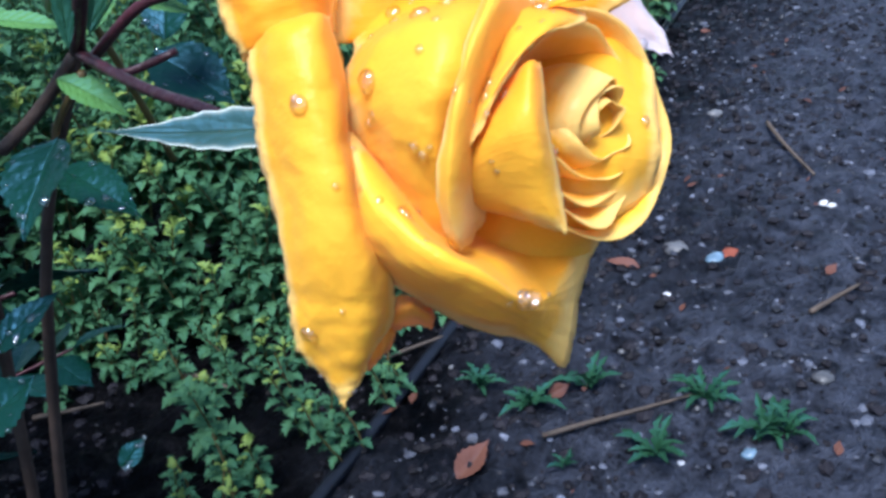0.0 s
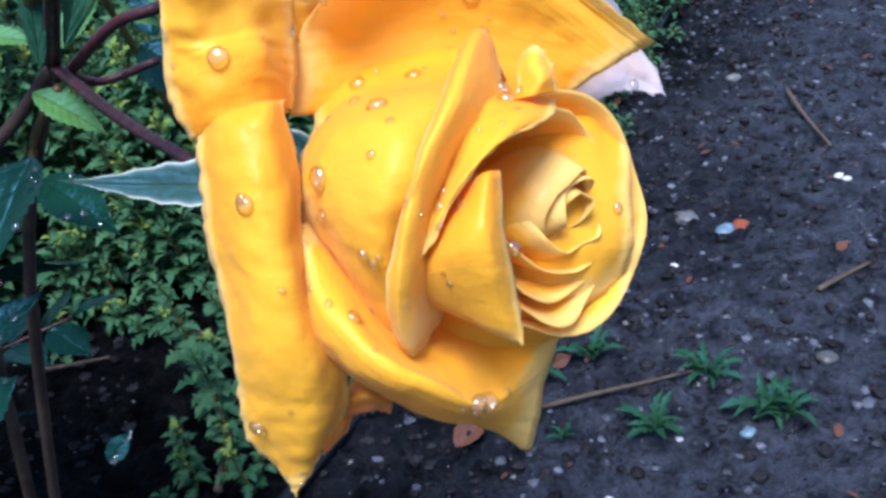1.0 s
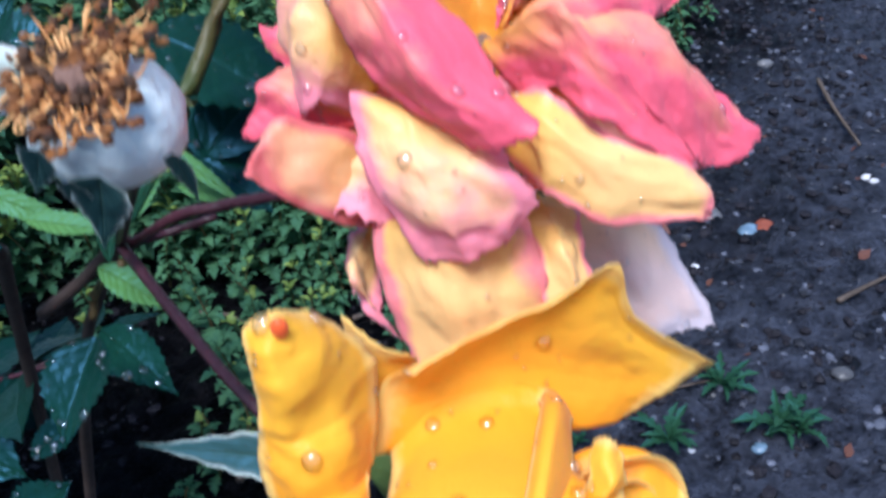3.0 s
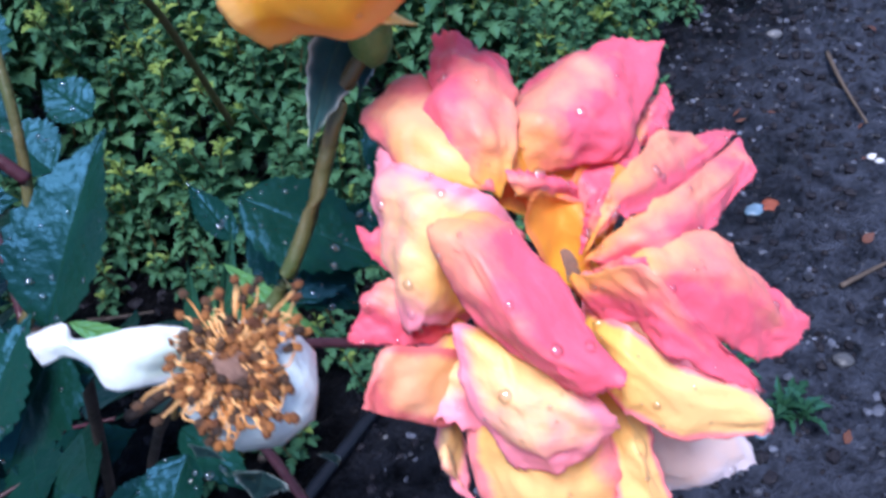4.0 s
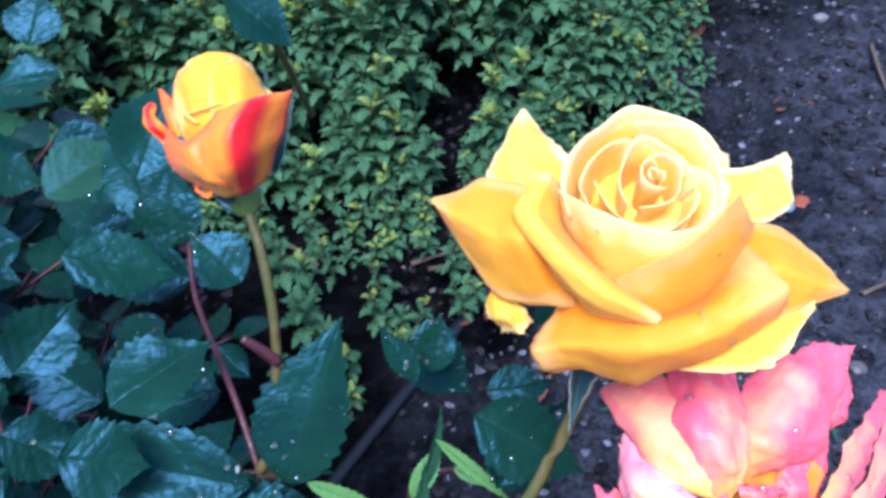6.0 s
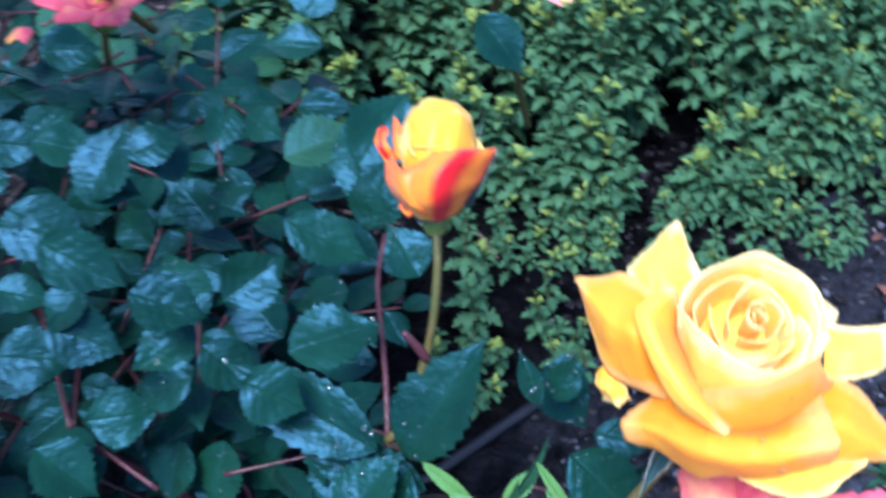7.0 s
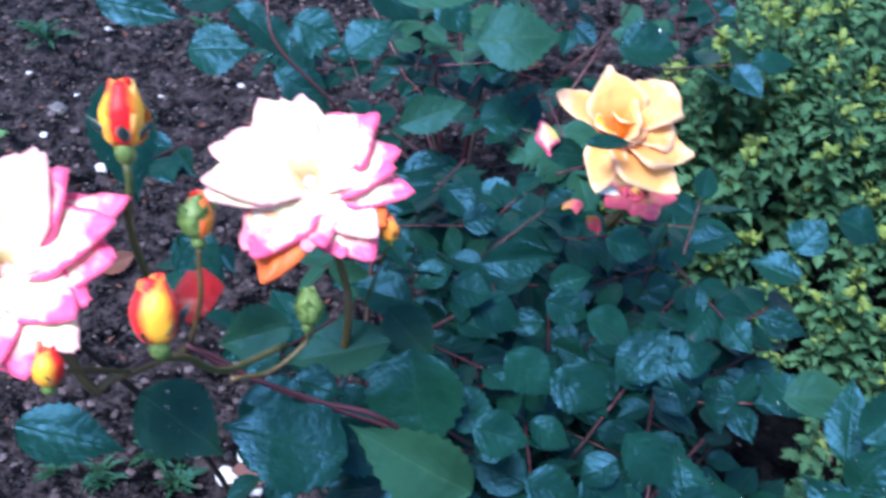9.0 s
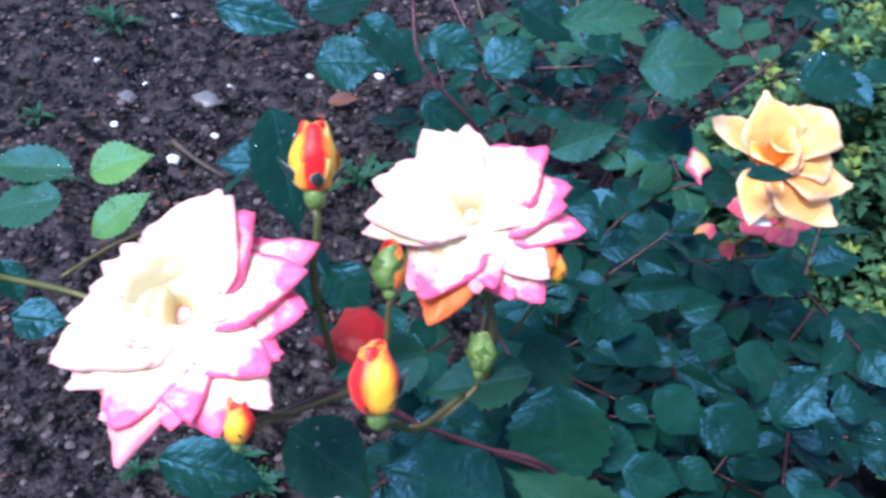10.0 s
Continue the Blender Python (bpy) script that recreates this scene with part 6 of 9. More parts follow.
net_petal(bud, YELLOW, bud_at, [[(-1.8, -5.4, 17.8), (4.8, -7.5, 19.7), (9.6, -0.7, 17.6)], [(-2.2, 3.3, 26.6), (4.9, 1.0, 28.4), (10.5, 7.3, 21.8)], [(-2.3, 11.9, 28.6), (4.3, 10.3, 31.1), (8.5, 14.0, 23.6)], [(-2.6, 18.2, 27.5), (3.4, 17.1, 29.0), (7.3, 18.3, 24.7)]], seed=12, wave=0.6)
net_petal(bud, FLAME, bud_at, [[(-6.6, -3.5, 3.8), (1.6, -8.7, 7.0), (7.5, -3.6, 6.0)], [(-8.4, -7.4, 13.7), (2.8, -13.7, 21.2), (11.2, -2.6, 14.6)], [(-6.3, -4.4, 21.4), (4.0, -9.7, 29.8), (15.0, 0.7, 20.0)], [(-0.9, 0.7, 25.6), (8.2, -3.4, 31.1), (16.9, 6.3, 24.7)], [(2.7, 5.5, 24.4), (8.8, 1.9, 27.7), (16.4, 9.0, 23.1)]], seed=1)
net_petal(bud, ORANGE, bud_at, [[(-6.2, -4.9, 5.2), (-2.0, -8.8, 7.0), (2.1, -7.5, 6.7)], [(-14.5, -0.1, 9.5), (-6.1, -11.1, 17.0), (-0.8, -11.3, 15.4)], [(-15.9, 3.2, 15.0), (-8.5, -7.9, 22.4), (-1.9, -5.3, 23.1)], [(-14.7, 7.3, 17.1), (-8.2, -4.5, 22.7), (0.6, 2.3, 25.6)]], seed=2)
net_petal(bud, ORANGE, bud_at, [[(-12.5, 2.2, 3.5), (-9.1, -1.5, 2.9), (-6.2, -1.4, 2.9)], [(-10.6, -3.4, 6.6), (-8.0, -6.5, 6.4), (-5.6, -5.8, 7.0)], [(-8.4, -5.3, 4.9), (-7.0, -7.2, 5.9), (-6.2, -6.7, 6.2)]], seed=3)
net_petal(bud, FLAME, bud_at, [[(-15.7, 7.4, 6.7), (-17.0, 10.0, 10.3), (-14.3, 12.0, 10.6)], [(-19.3, 11.1, 11.3), (-20.1, 10.9, 15.1), (-16.6, 11.8, 14.5)], [(-21.9, 13.6, 14.8), (-21.1, 15.1, 17.4), (-18.9, 13.8, 16.2)], [(-22.1, 18.0, 16.0), (-20.3, 18.9, 16.6), (-18.6, 17.3, 16.6)]], seed=4)
net_petal(bud, ORANGE, bud_at, [[(-16.0, 12.7, 10.0), (-13.3, 11.2, 11.2), (-11.1, 12.4, 12.2)], [(-17.5, 18.4, 14.8), (-15.6, 15.7, 15.1), (-12.6, 15.7, 15.1)], [(-18.1, 23.2, 17.6), (-16.8, 21.8, 17.7), (-15.0, 20.1, 16.3)]], seed=5)
blob((0.0254, 0.2730, 0.5309), (0.0048, 0.0048, 0.0065), BUD_GREEN, "hip", bud, "green hip under the petals", 5, 0.1)
leaflet(bud, (0.0330, 0.2848, 0.5342), (0.0351, 0.3046, 0.5511), 0.0025, (0.0000, -1.0000, 0.2000), SEPAL, "sepal", "pale green sepal with white rim", 3, 0.35, -0.15, 6, -0.25)
leaflet(bud, (0.0336, 0.2764, 0.5336), (0.0424, 0.2980, 0.5453), 0.0025, (0.0000, -1.0000, 0.2000), SEPAL, "sepal", "pale green sepal with white rim", 3, 0.35, -0.15, 6, -0.25)
leaflet(bud, (0.0239, 0.2689, 0.5340), (0.0165, 0.2729, 0.5376), 0.0050, (0.0000, -1.0000, 0.2000), SEPAL, "sepal", "pale green sepal with white rim", 3, 0.35, -0.15, 6, -0.25)
stalk("stem", bud, [(0.0254, 0.2722, 0.5303), (0.0276, 0.2644, 0.5222), (0.0284, 0.2555, 0.5093), (0.0272, 0.2481, 0.4951), (0.0242, 0.2412, 0.4814), (0.0211, 0.2358, 0.4690), (0.0164, 0.2311, 0.4625)], [0.0014, 0.0014, 0.0017], GREEN_CANE, "olive green stem")
stalk("side_shoot", bud, [(0.0273, 0.2463, 0.4936), (0.0232, 0.2473, 0.4998), (0.0196, 0.2484, 0.5034)], [0.0018, 0.0012], CANE, "pinkish side shoot")

# ---- roses further along the bush ----
cream_one = thing("rose_bloom", (-0.3476, 0.1252, 0.5748), "wide open cream rose with pink petal rims, brightly lit", "rose", "blooms of the rose bush")
arc_petal(cream_one, CREAM, (-0.3478, 0.1267, 0.5776), (-0.3506, 0.1535, 0.6272), (0.0953, -0.2860, 0.9535), 0.0379, 0.70, 0.05, 0.35, 0.76, 0.50, 2.4, 61)
arc_petal(cream_one, ROSY, (-0.3470, 0.1268, 0.5774), (-0.3347, 0.1564, 0.6235), (0.0953, -0.2860, 0.9535), 0.0341, 0.70, 0.09, 0.35, 0.76, 0.50, 2.4, 62)
arc_petal(cream_one, ROSY, (-0.3456, 0.1272, 0.5771), (-0.3084, 0.1631, 0.6182), (0.0953, -0.2860, 0.9535), 0.0304, 0.70, -0.15, 0.35, 0.76, 0.50, 2.4, 63)
arc_petal(cream_one, ROSY, (-0.3450, 0.1262, 0.5765), (-0.2975, 0.1438, 0.6066), (0.0953, -0.2860, 0.9535), 0.0392, 0.70, -0.11, 0.35, 0.76, 0.50, 2.4, 64)
arc_petal(cream_one, ROSY, (-0.3449, 0.1252, 0.5760), (-0.2945, 0.1257, 0.5981), (0.0953, -0.2860, 0.9535), 0.0354, 0.70, -0.07, 0.35, 0.76, 0.50, 2.4, 65)
arc_petal(cream_one, CREAM, (-0.3445, 0.1244, 0.5756), (-0.2868, 0.1110, 0.5898), (0.0953, -0.2860, 0.9535), 0.0316, 0.70, -0.03, 0.35, 0.76, 0.50, 2.4, 66)
arc_petal(cream_one, ROSY, (-0.3449, 0.1235, 0.5753), (-0.2951, 0.0926, 0.5848), (0.0953, -0.2860, 0.9535), 0.0405, 0.70, 0.01, 0.35, 0.76, 0.50, 2.4, 67)
arc_petal(cream_one, ROSY, (-0.3457, 0.1230, 0.5754), (-0.3097, 0.0834, 0.5853), (0.0953, -0.2860, 0.9535), 0.0367, 0.70, 0.05, 0.35, 0.76, 0.50, 2.4, 68)
arc_petal(cream_one, PALE, (-0.3460, 0.1220, 0.5751), (-0.3167, 0.0640, 0.5795), (0.0953, -0.2860, 0.9535), 0.0329, 0.70, 0.09, 0.35, 0.76, 0.50, 2.4, 69)
arc_petal(cream_one, PALE, (-0.3468, 0.1224, 0.5754), (-0.3312, 0.0712, 0.5865), (0.0953, -0.2860, 0.9535), 0.0290, 0.70, -0.15, 0.35, 0.76, 0.50, 2.4, 70)
arc_petal(cream_one, CREAM, (-0.3477, 0.1223, 0.5757), (-0.3484, 0.0707, 0.5913), (0.0953, -0.2860, 0.9535), 0.0379, 0.70, -0.11, 0.35, 0.76, 0.50, 2.4, 71)
arc_petal(cream_one, CREAM, (-0.3483, 0.1224, 0.5759), (-0.3602, 0.0721, 0.5953), (0.0953, -0.2860, 0.9535), 0.0341, 0.70, -0.07, 0.35, 0.76, 0.50, 2.4, 72)
arc_petal(cream_one, CREAM, (-0.3485, 0.1231, 0.5763), (-0.3650, 0.0864, 0.6027), (0.0953, -0.2860, 0.9535), 0.0304, 0.70, -0.03, 0.35, 0.76, 0.50, 2.4, 73)
arc_petal(cream_one, CREAM, (-0.3485, 0.1238, 0.5765), (-0.3645, 0.0987, 0.6078), (0.0953, -0.2860, 0.9535), 0.0392, 0.70, 0.01, 0.35, 0.76, 0.50, 2.4, 74)
arc_petal(cream_one, CREAM, (-0.3487, 0.1243, 0.5768), (-0.3677, 0.1083, 0.6129), (0.0953, -0.2860, 0.9535), 0.0354, 0.70, 0.05, 0.35, 0.76, 0.50, 2.4, 75)
arc_petal(cream_one, CREAM, (-0.3483, 0.1252, 0.5771), (-0.3597, 0.1251, 0.6176), (0.0953, -0.2860, 0.9535), 0.0316, 0.70, 0.09, 0.35, 0.76, 0.50, 2.4, 76)
arc_petal(cream_one, CREAM, (-0.3480, 0.1261, 0.5774), (-0.3546, 0.1434, 0.6240), (0.0953, -0.2860, 0.9535), 0.0405, 0.70, -0.15, 0.35, 0.76, 0.50, 2.4, 77)
arc_petal(cream_one, CREAM, (-0.3476, 0.1252, 0.5748), (-0.3423, 0.1530, 0.6293), (0.0953, -0.2860, 0.9535), 0.0366, 0.70, -0.10, 0.40, 0.72, 0.45, 2.4, 78)
arc_petal(cream_one, ROSY, (-0.3476, 0.1252, 0.5748), (-0.3039, 0.1511, 0.6160), (0.0953, -0.2860, 0.9535), 0.0335, 0.70, -0.10, 0.40, 0.72, 0.45, 2.4, 79)
arc_petal(cream_one, ROSY, (-0.3476, 0.1252, 0.5748), (-0.2928, 0.1172, 0.5978), (0.0953, -0.2860, 0.9535), 0.0304, 0.70, -0.10, 0.40, 0.72, 0.45, 2.4, 80)
arc_petal(cream_one, ROSY, (-0.3476, 0.1252, 0.5748), (-0.3047, 0.0889, 0.5892), (0.0953, -0.2860, 0.9535), 0.0275, 0.70, -0.10, 0.40, 0.72, 0.45, 2.4, 81)
arc_petal(cream_one, ROSY, (-0.3476, 0.1252, 0.5748), (-0.3252, 0.0706, 0.5871), (0.0953, -0.2860, 0.9535), 0.0381, 0.70, -0.10, 0.40, 0.72, 0.45, 2.4, 82)
arc_petal(cream_one, CREAM, (-0.3476, 0.1252, 0.5748), (-0.3532, 0.0749, 0.5964), (0.0953, -0.2860, 0.9535), 0.0350, 0.70, -0.10, 0.40, 0.72, 0.45, 2.4, 83)
arc_petal(cream_one, CREAM, (-0.3476, 0.1252, 0.5748), (-0.3625, 0.0946, 0.6068), (0.0953, -0.2860, 0.9535), 0.0320, 0.70, -0.10, 0.40, 0.72, 0.45, 2.4, 84)
arc_petal(cream_one, CREAM, (-0.3476, 0.1252, 0.5748), (-0.3629, 0.1154, 0.6193), (0.0953, -0.2860, 0.9535), 0.0290, 0.70, -0.10, 0.40, 0.72, 0.45, 2.4, 85)
arc_petal(cream_one, CREAM, (-0.3476, 0.1252, 0.5748), (-0.3520, 0.1463, 0.6288), (0.0953, -0.2860, 0.9535), 0.0396, 0.70, -0.10, 0.40, 0.72, 0.45, 2.4, 86)
arc_petal(cream_one, CREAM, (-0.3476, 0.1252, 0.5748), (-0.3495, 0.1445, 0.6131), (0.0953, -0.2860, 0.9535), 0.0330, 0.95, 0.25, 0.45, 0.40, 0.4, 1.4, 87)
arc_petal(cream_one, CREAM, (-0.3476, 0.1252, 0.5748), (-0.3199, 0.1508, 0.6080), (0.0953, -0.2860, 0.9535), 0.0330, 0.95, 0.30, 0.45, 0.40, 0.4, 1.4, 88)
arc_petal(cream_one, CREAM, (-0.3476, 0.1252, 0.5748), (-0.3100, 0.1243, 0.5952), (0.0953, -0.2860, 0.9535), 0.0330, 0.95, 0.35, 0.45, 0.40, 0.4, 1.4, 89)
arc_petal(cream_one, CREAM, (-0.3476, 0.1252, 0.5748), (-0.3104, 0.1010, 0.5864), (0.0953, -0.2860, 0.9535), 0.0330, 0.95, 0.15, 0.45, 0.40, 0.4, 1.4, 90)
arc_petal(cream_one, CREAM, (-0.3476, 0.1252, 0.5748), (-0.3255, 0.0810, 0.5825), (0.0953, -0.2860, 0.9535), 0.0330, 0.95, 0.20, 0.45, 0.40, 0.4, 1.4, 91)
arc_petal(cream_one, CREAM, (-0.3476, 0.1252, 0.5748), (-0.3478, 0.0861, 0.5897), (0.0953, -0.2860, 0.9535), 0.0330, 0.95, 0.25, 0.45, 0.40, 0.4, 1.4, 92)
arc_petal(cream_one, CREAM, (-0.3476, 0.1252, 0.5748), (-0.3595, 0.0973, 0.5969), (0.0953, -0.2860, 0.9535), 0.0330, 0.95, 0.30, 0.45, 0.40, 0.4, 1.4, 93)
arc_petal(cream_one, CREAM, (-0.3476, 0.1252, 0.5748), (-0.3615, 0.1128, 0.6035), (0.0953, -0.2860, 0.9535), 0.0330, 0.95, 0.35, 0.45, 0.40, 0.4, 1.4, 94)
arc_petal(cream_one, CREAM, (-0.3476, 0.1252, 0.5748), (-0.3523, 0.1374, 0.6110), (0.0953, -0.2860, 0.9535), 0.0330, 0.95, 0.15, 0.45, 0.40, 0.4, 1.4, 95)
arc_petal(cream_one, CREAM, (-0.3476, 0.1252, 0.5748), (-0.3485, 0.1378, 0.6093), (0.0953, -0.2860, 0.9535), 0.0330, 0.95, 0.20, 0.45, 0.40, 0.4, 1.4, 96)
arc_petal(cream_one, CREAM, (-0.3476, 0.1252, 0.5748), (-0.3264, 0.1424, 0.6055), (0.0953, -0.2860, 0.9535), 0.0330, 0.95, 0.25, 0.45, 0.40, 0.4, 1.4, 97)
arc_petal(cream_one, CREAM, (-0.3476, 0.1252, 0.5748), (-0.3191, 0.1227, 0.5959), (0.0953, -0.2860, 0.9535), 0.0330, 0.95, 0.30, 0.45, 0.40, 0.4, 1.4, 98)
arc_petal(cream_one, CREAM, (-0.3476, 0.1252, 0.5748), (-0.3194, 0.1054, 0.5894), (0.0953, -0.2860, 0.9535), 0.0330, 0.95, 0.35, 0.45, 0.40, 0.4, 1.4, 99)
arc_petal(cream_one, CREAM, (-0.3476, 0.1252, 0.5748), (-0.3306, 0.0906, 0.5866), (0.0953, -0.2860, 0.9535), 0.0330, 0.95, 0.15, 0.45, 0.40, 0.4, 1.4, 100)
arc_petal(cream_one, CREAM, (-0.3476, 0.1252, 0.5748), (-0.3472, 0.0943, 0.5919), (0.0953, -0.2860, 0.9535), 0.0330, 0.95, 0.20, 0.45, 0.40, 0.4, 1.4, 101)
arc_petal(cream_one, CREAM, (-0.3476, 0.1252, 0.5748), (-0.3559, 0.1026, 0.5973), (0.0953, -0.2860, 0.9535), 0.0330, 0.95, 0.25, 0.45, 0.40, 0.4, 1.4, 102)
arc_petal(cream_one, CREAM, (-0.3476, 0.1252, 0.5748), (-0.3573, 0.1142, 0.6021), (0.0953, -0.2860, 0.9535), 0.0330, 0.95, 0.30, 0.45, 0.40, 0.4, 1.4, 103)
arc_petal(cream_one, CREAM, (-0.3476, 0.1252, 0.5748), (-0.3505, 0.1325, 0.6077), (0.0953, -0.2860, 0.9535), 0.0330, 0.95, 0.35, 0.45, 0.40, 0.4, 1.4, 104)
arc_petal(cream_one, CREAM, (-0.3476, 0.1252, 0.5748), (-0.3424, 0.1318, 0.6017), (0.0953, -0.2860, 0.9535), 0.0330, 0.95, 0.15, 0.45, 0.40, 0.4, 1.4, 105)
arc_petal(cream_one, CREAM, (-0.3476, 0.1252, 0.5748), (-0.3294, 0.1217, 0.5945), (0.0953, -0.2860, 0.9535), 0.0330, 0.95, 0.20, 0.45, 0.40, 0.4, 1.4, 106)
arc_petal(cream_one, CREAM, (-0.3476, 0.1252, 0.5748), (-0.3343, 0.1081, 0.5905), (0.0953, -0.2860, 0.9535), 0.0330, 0.95, 0.25, 0.45, 0.40, 0.4, 1.4, 107)
arc_petal(cream_one, CREAM, (-0.3476, 0.1252, 0.5748), (-0.3467, 0.1042, 0.5920), (0.0953, -0.2860, 0.9535), 0.0330, 0.95, 0.30, 0.45, 0.40, 0.4, 1.4, 108)
arc_petal(cream_one, CREAM, (-0.3476, 0.1252, 0.5748), (-0.3519, 0.1133, 0.5968), (0.0953, -0.2860, 0.9535), 0.0330, 0.95, 0.35, 0.45, 0.40, 0.4, 1.4, 109)
arc_petal(cream_one, CREAM, (-0.3476, 0.1252, 0.5748), (-0.3487, 0.1277, 0.6017), (0.0953, -0.2860, 0.9535), 0.0330, 0.95, 0.15, 0.45, 0.40, 0.4, 1.4, 110)
wrap_petal(cream_one, CREAM, (-0.3476, 0.1252, 0.5748), (0.0953, -0.2860, 0.9535), 0.0100, 0.0090, 90, 170, 0.002, 0.0, 27)
wrap_petal(cream_one, CREAM, (-0.3476, 0.1252, 0.5748), (0.0953, -0.2860, 0.9535), 0.0083, 0.0093, 227, 170, 0.002, 0.0, 28)
wrap_petal(cream_one, CREAM, (-0.3476, 0.1252, 0.5748), (0.0953, -0.2860, 0.9535), 0.0066, 0.0096, 364, 170, 0.002, 0.0, 29)
wrap_petal(cream_one, CREAM, (-0.3476, 0.1252, 0.5748), (0.0953, -0.2860, 0.9535), 0.0049, 0.0099, 501, 170, 0.002, 0.0, 30)
wrap_petal(cream_one, CREAM, (-0.3476, 0.1252, 0.5748), (0.0953, -0.2860, 0.9535), 0.0032, 0.0102, 638, 170, 0.002, 0.0, 31)
blob((-0.3469, 0.1229, 0.5824), (0.0045, 0.0045, 0.005), CREAM, "heart", cream_one, "golden heart of folded petals", 3, 0.3)
blob((-0.3484, 0.1275, 0.5672), (0.0075, 0.0075, 0.009), BUD_GREEN, "hip", cream_one, "green hip under the petals", 3, 0.1)
stalk("stem", cream_one, [(-0.3488, 0.1286, 0.5634), (-0.3320, 0.1286, 0.5105), (-0.3275, 0.1390, 0.5086), (-0.3009, 0.1646, 0.5265)], [0.0022, 0.0025], GREEN_CANE, "olive green stem")
cream_two = thing("rose_bloom", (-0.3065, 0.2607, 0.5506), "wide open cream rose with pink and orange lower petals", "rose", "blooms of the rose bush")
arc_petal(cream_two, CREAM, (-0.3083, 0.2608, 0.5531), (-0.3377, 0.2611, 0.5954), (0.1156, -0.2409, 0.9636), 0.0369, 0.70, -0.03, 0.35, 0.76, 0.50, 2.4, 101)
arc_petal(cream_two, CREAM, (-0.3075, 0.2616, 0.5531), (-0.3235, 0.2762, 0.5946), (0.1156, -0.2409, 0.9636), 0.0332, 0.70, 0.01, 0.35, 0.76, 0.50, 2.4, 102)
arc_petal(cream_two, CREAM, (-0.3063, 0.2620, 0.5527), (-0.3016, 0.2844, 0.5886), (0.1156, -0.2409, 0.9636), 0.0295, 0.70, 0.05, 0.35, 0.76, 0.50, 2.4, 103)
arc_petal(cream_two, ROSY, (-0.3055, 0.2625, 0.5528), (-0.2883, 0.2918, 0.5896), (0.1156, -0.2409, 0.9636), 0.0381, 0.70, 0.09, 0.35, 0.76, 0.50, 2.4, 104)
arc_petal(cream_two, ROSY, (-0.3045, 0.2621, 0.5523), (-0.2697, 0.2861, 0.5804), (0.1156, -0.2409, 0.9636), 0.0344, 0.70, -0.15, 0.35, 0.76, 0.50, 2.4, 105)
arc_petal(cream_two, ROSY, (-0.3036, 0.2616, 0.5517), (-0.2540, 0.2759, 0.5697), (0.1156, -0.2409, 0.9636), 0.0307, 0.70, -0.11, 0.35, 0.76, 0.50, 2.4, 106)
arc_petal(cream_two, ORANGE, (-0.3038, 0.2605, 0.5511), (-0.2566, 0.2574, 0.5600), (0.1156, -0.2409, 0.9636), 0.0393, 0.70, -0.07, 0.35, 0.76, 0.50, 2.4, 107)
arc_petal(cream_two, ROSY, (-0.3035, 0.2597, 0.5506), (-0.2525, 0.2424, 0.5507), (0.1156, -0.2409, 0.9636), 0.0356, 0.70, -0.03, 0.35, 0.76, 0.50, 2.4, 108)
arc_petal(cream_two, ROSY, (-0.3042, 0.2593, 0.5507), (-0.2646, 0.2343, 0.5515), (0.1156, -0.2409, 0.9636), 0.0319, 0.70, 0.01, 0.35, 0.76, 0.50, 2.4, 109)
arc_petal(cream_two, PALE, (-0.3049, 0.2587, 0.5510), (-0.2761, 0.2237, 0.5567), (0.1156, -0.2409, 0.9636), 0.0282, 0.70, 0.05, 0.35, 0.76, 0.50, 2.4, 110)
arc_petal(cream_two, ORANGE, (-0.3054, 0.2575, 0.5504), (-0.2868, 0.2022, 0.5467), (0.1156, -0.2409, 0.9636), 0.0369, 0.70, 0.09, 0.35, 0.76, 0.50, 2.4, 111)
arc_petal(cream_two, PALE, (-0.3062, 0.2576, 0.5511), (-0.2999, 0.2048, 0.5586), (0.1156, -0.2409, 0.9636), 0.0332, 0.70, -0.15, 0.35, 0.76, 0.50, 2.4, 112)
arc_petal(cream_two, CREAM, (-0.3078, 0.2578, 0.5518), (-0.3302, 0.2085, 0.5726), (0.1156, -0.2409, 0.9636), 0.0295, 0.70, -0.11, 0.35, 0.76, 0.50, 2.4, 113)
arc_petal(cream_two, CREAM, (-0.3081, 0.2582, 0.5520), (-0.3345, 0.2158, 0.5749), (0.1156, -0.2409, 0.9636), 0.0381, 0.70, -0.07, 0.35, 0.76, 0.50, 2.4, 114)
arc_petal(cream_two, CREAM, (-0.3085, 0.2590, 0.5524), (-0.3416, 0.2291, 0.5833), (0.1156, -0.2409, 0.9636), 0.0344, 0.70, -0.03, 0.35, 0.76, 0.50, 2.4, 115)
arc_petal(cream_two, CREAM, (-0.3083, 0.2597, 0.5526), (-0.3384, 0.2421, 0.5858), (0.1156, -0.2409, 0.9636), 0.0307, 0.70, 0.01, 0.35, 0.76, 0.50, 2.4, 116)
arc_petal(cream_two, CREAM, (-0.3065, 0.2607, 0.5506), (-0.3282, 0.2668, 0.5965), (0.1156, -0.2409, 0.9636), 0.0260, 0.70, -0.10, 0.40, 0.72, 0.45, 2.4, 117)
arc_petal(cream_two, CREAM, (-0.3065, 0.2607, 0.5506), (-0.2954, 0.2844, 0.5904), (0.1156, -0.2409, 0.9636), 0.0360, 0.70, -0.10, 0.40, 0.72, 0.45, 2.4, 118)
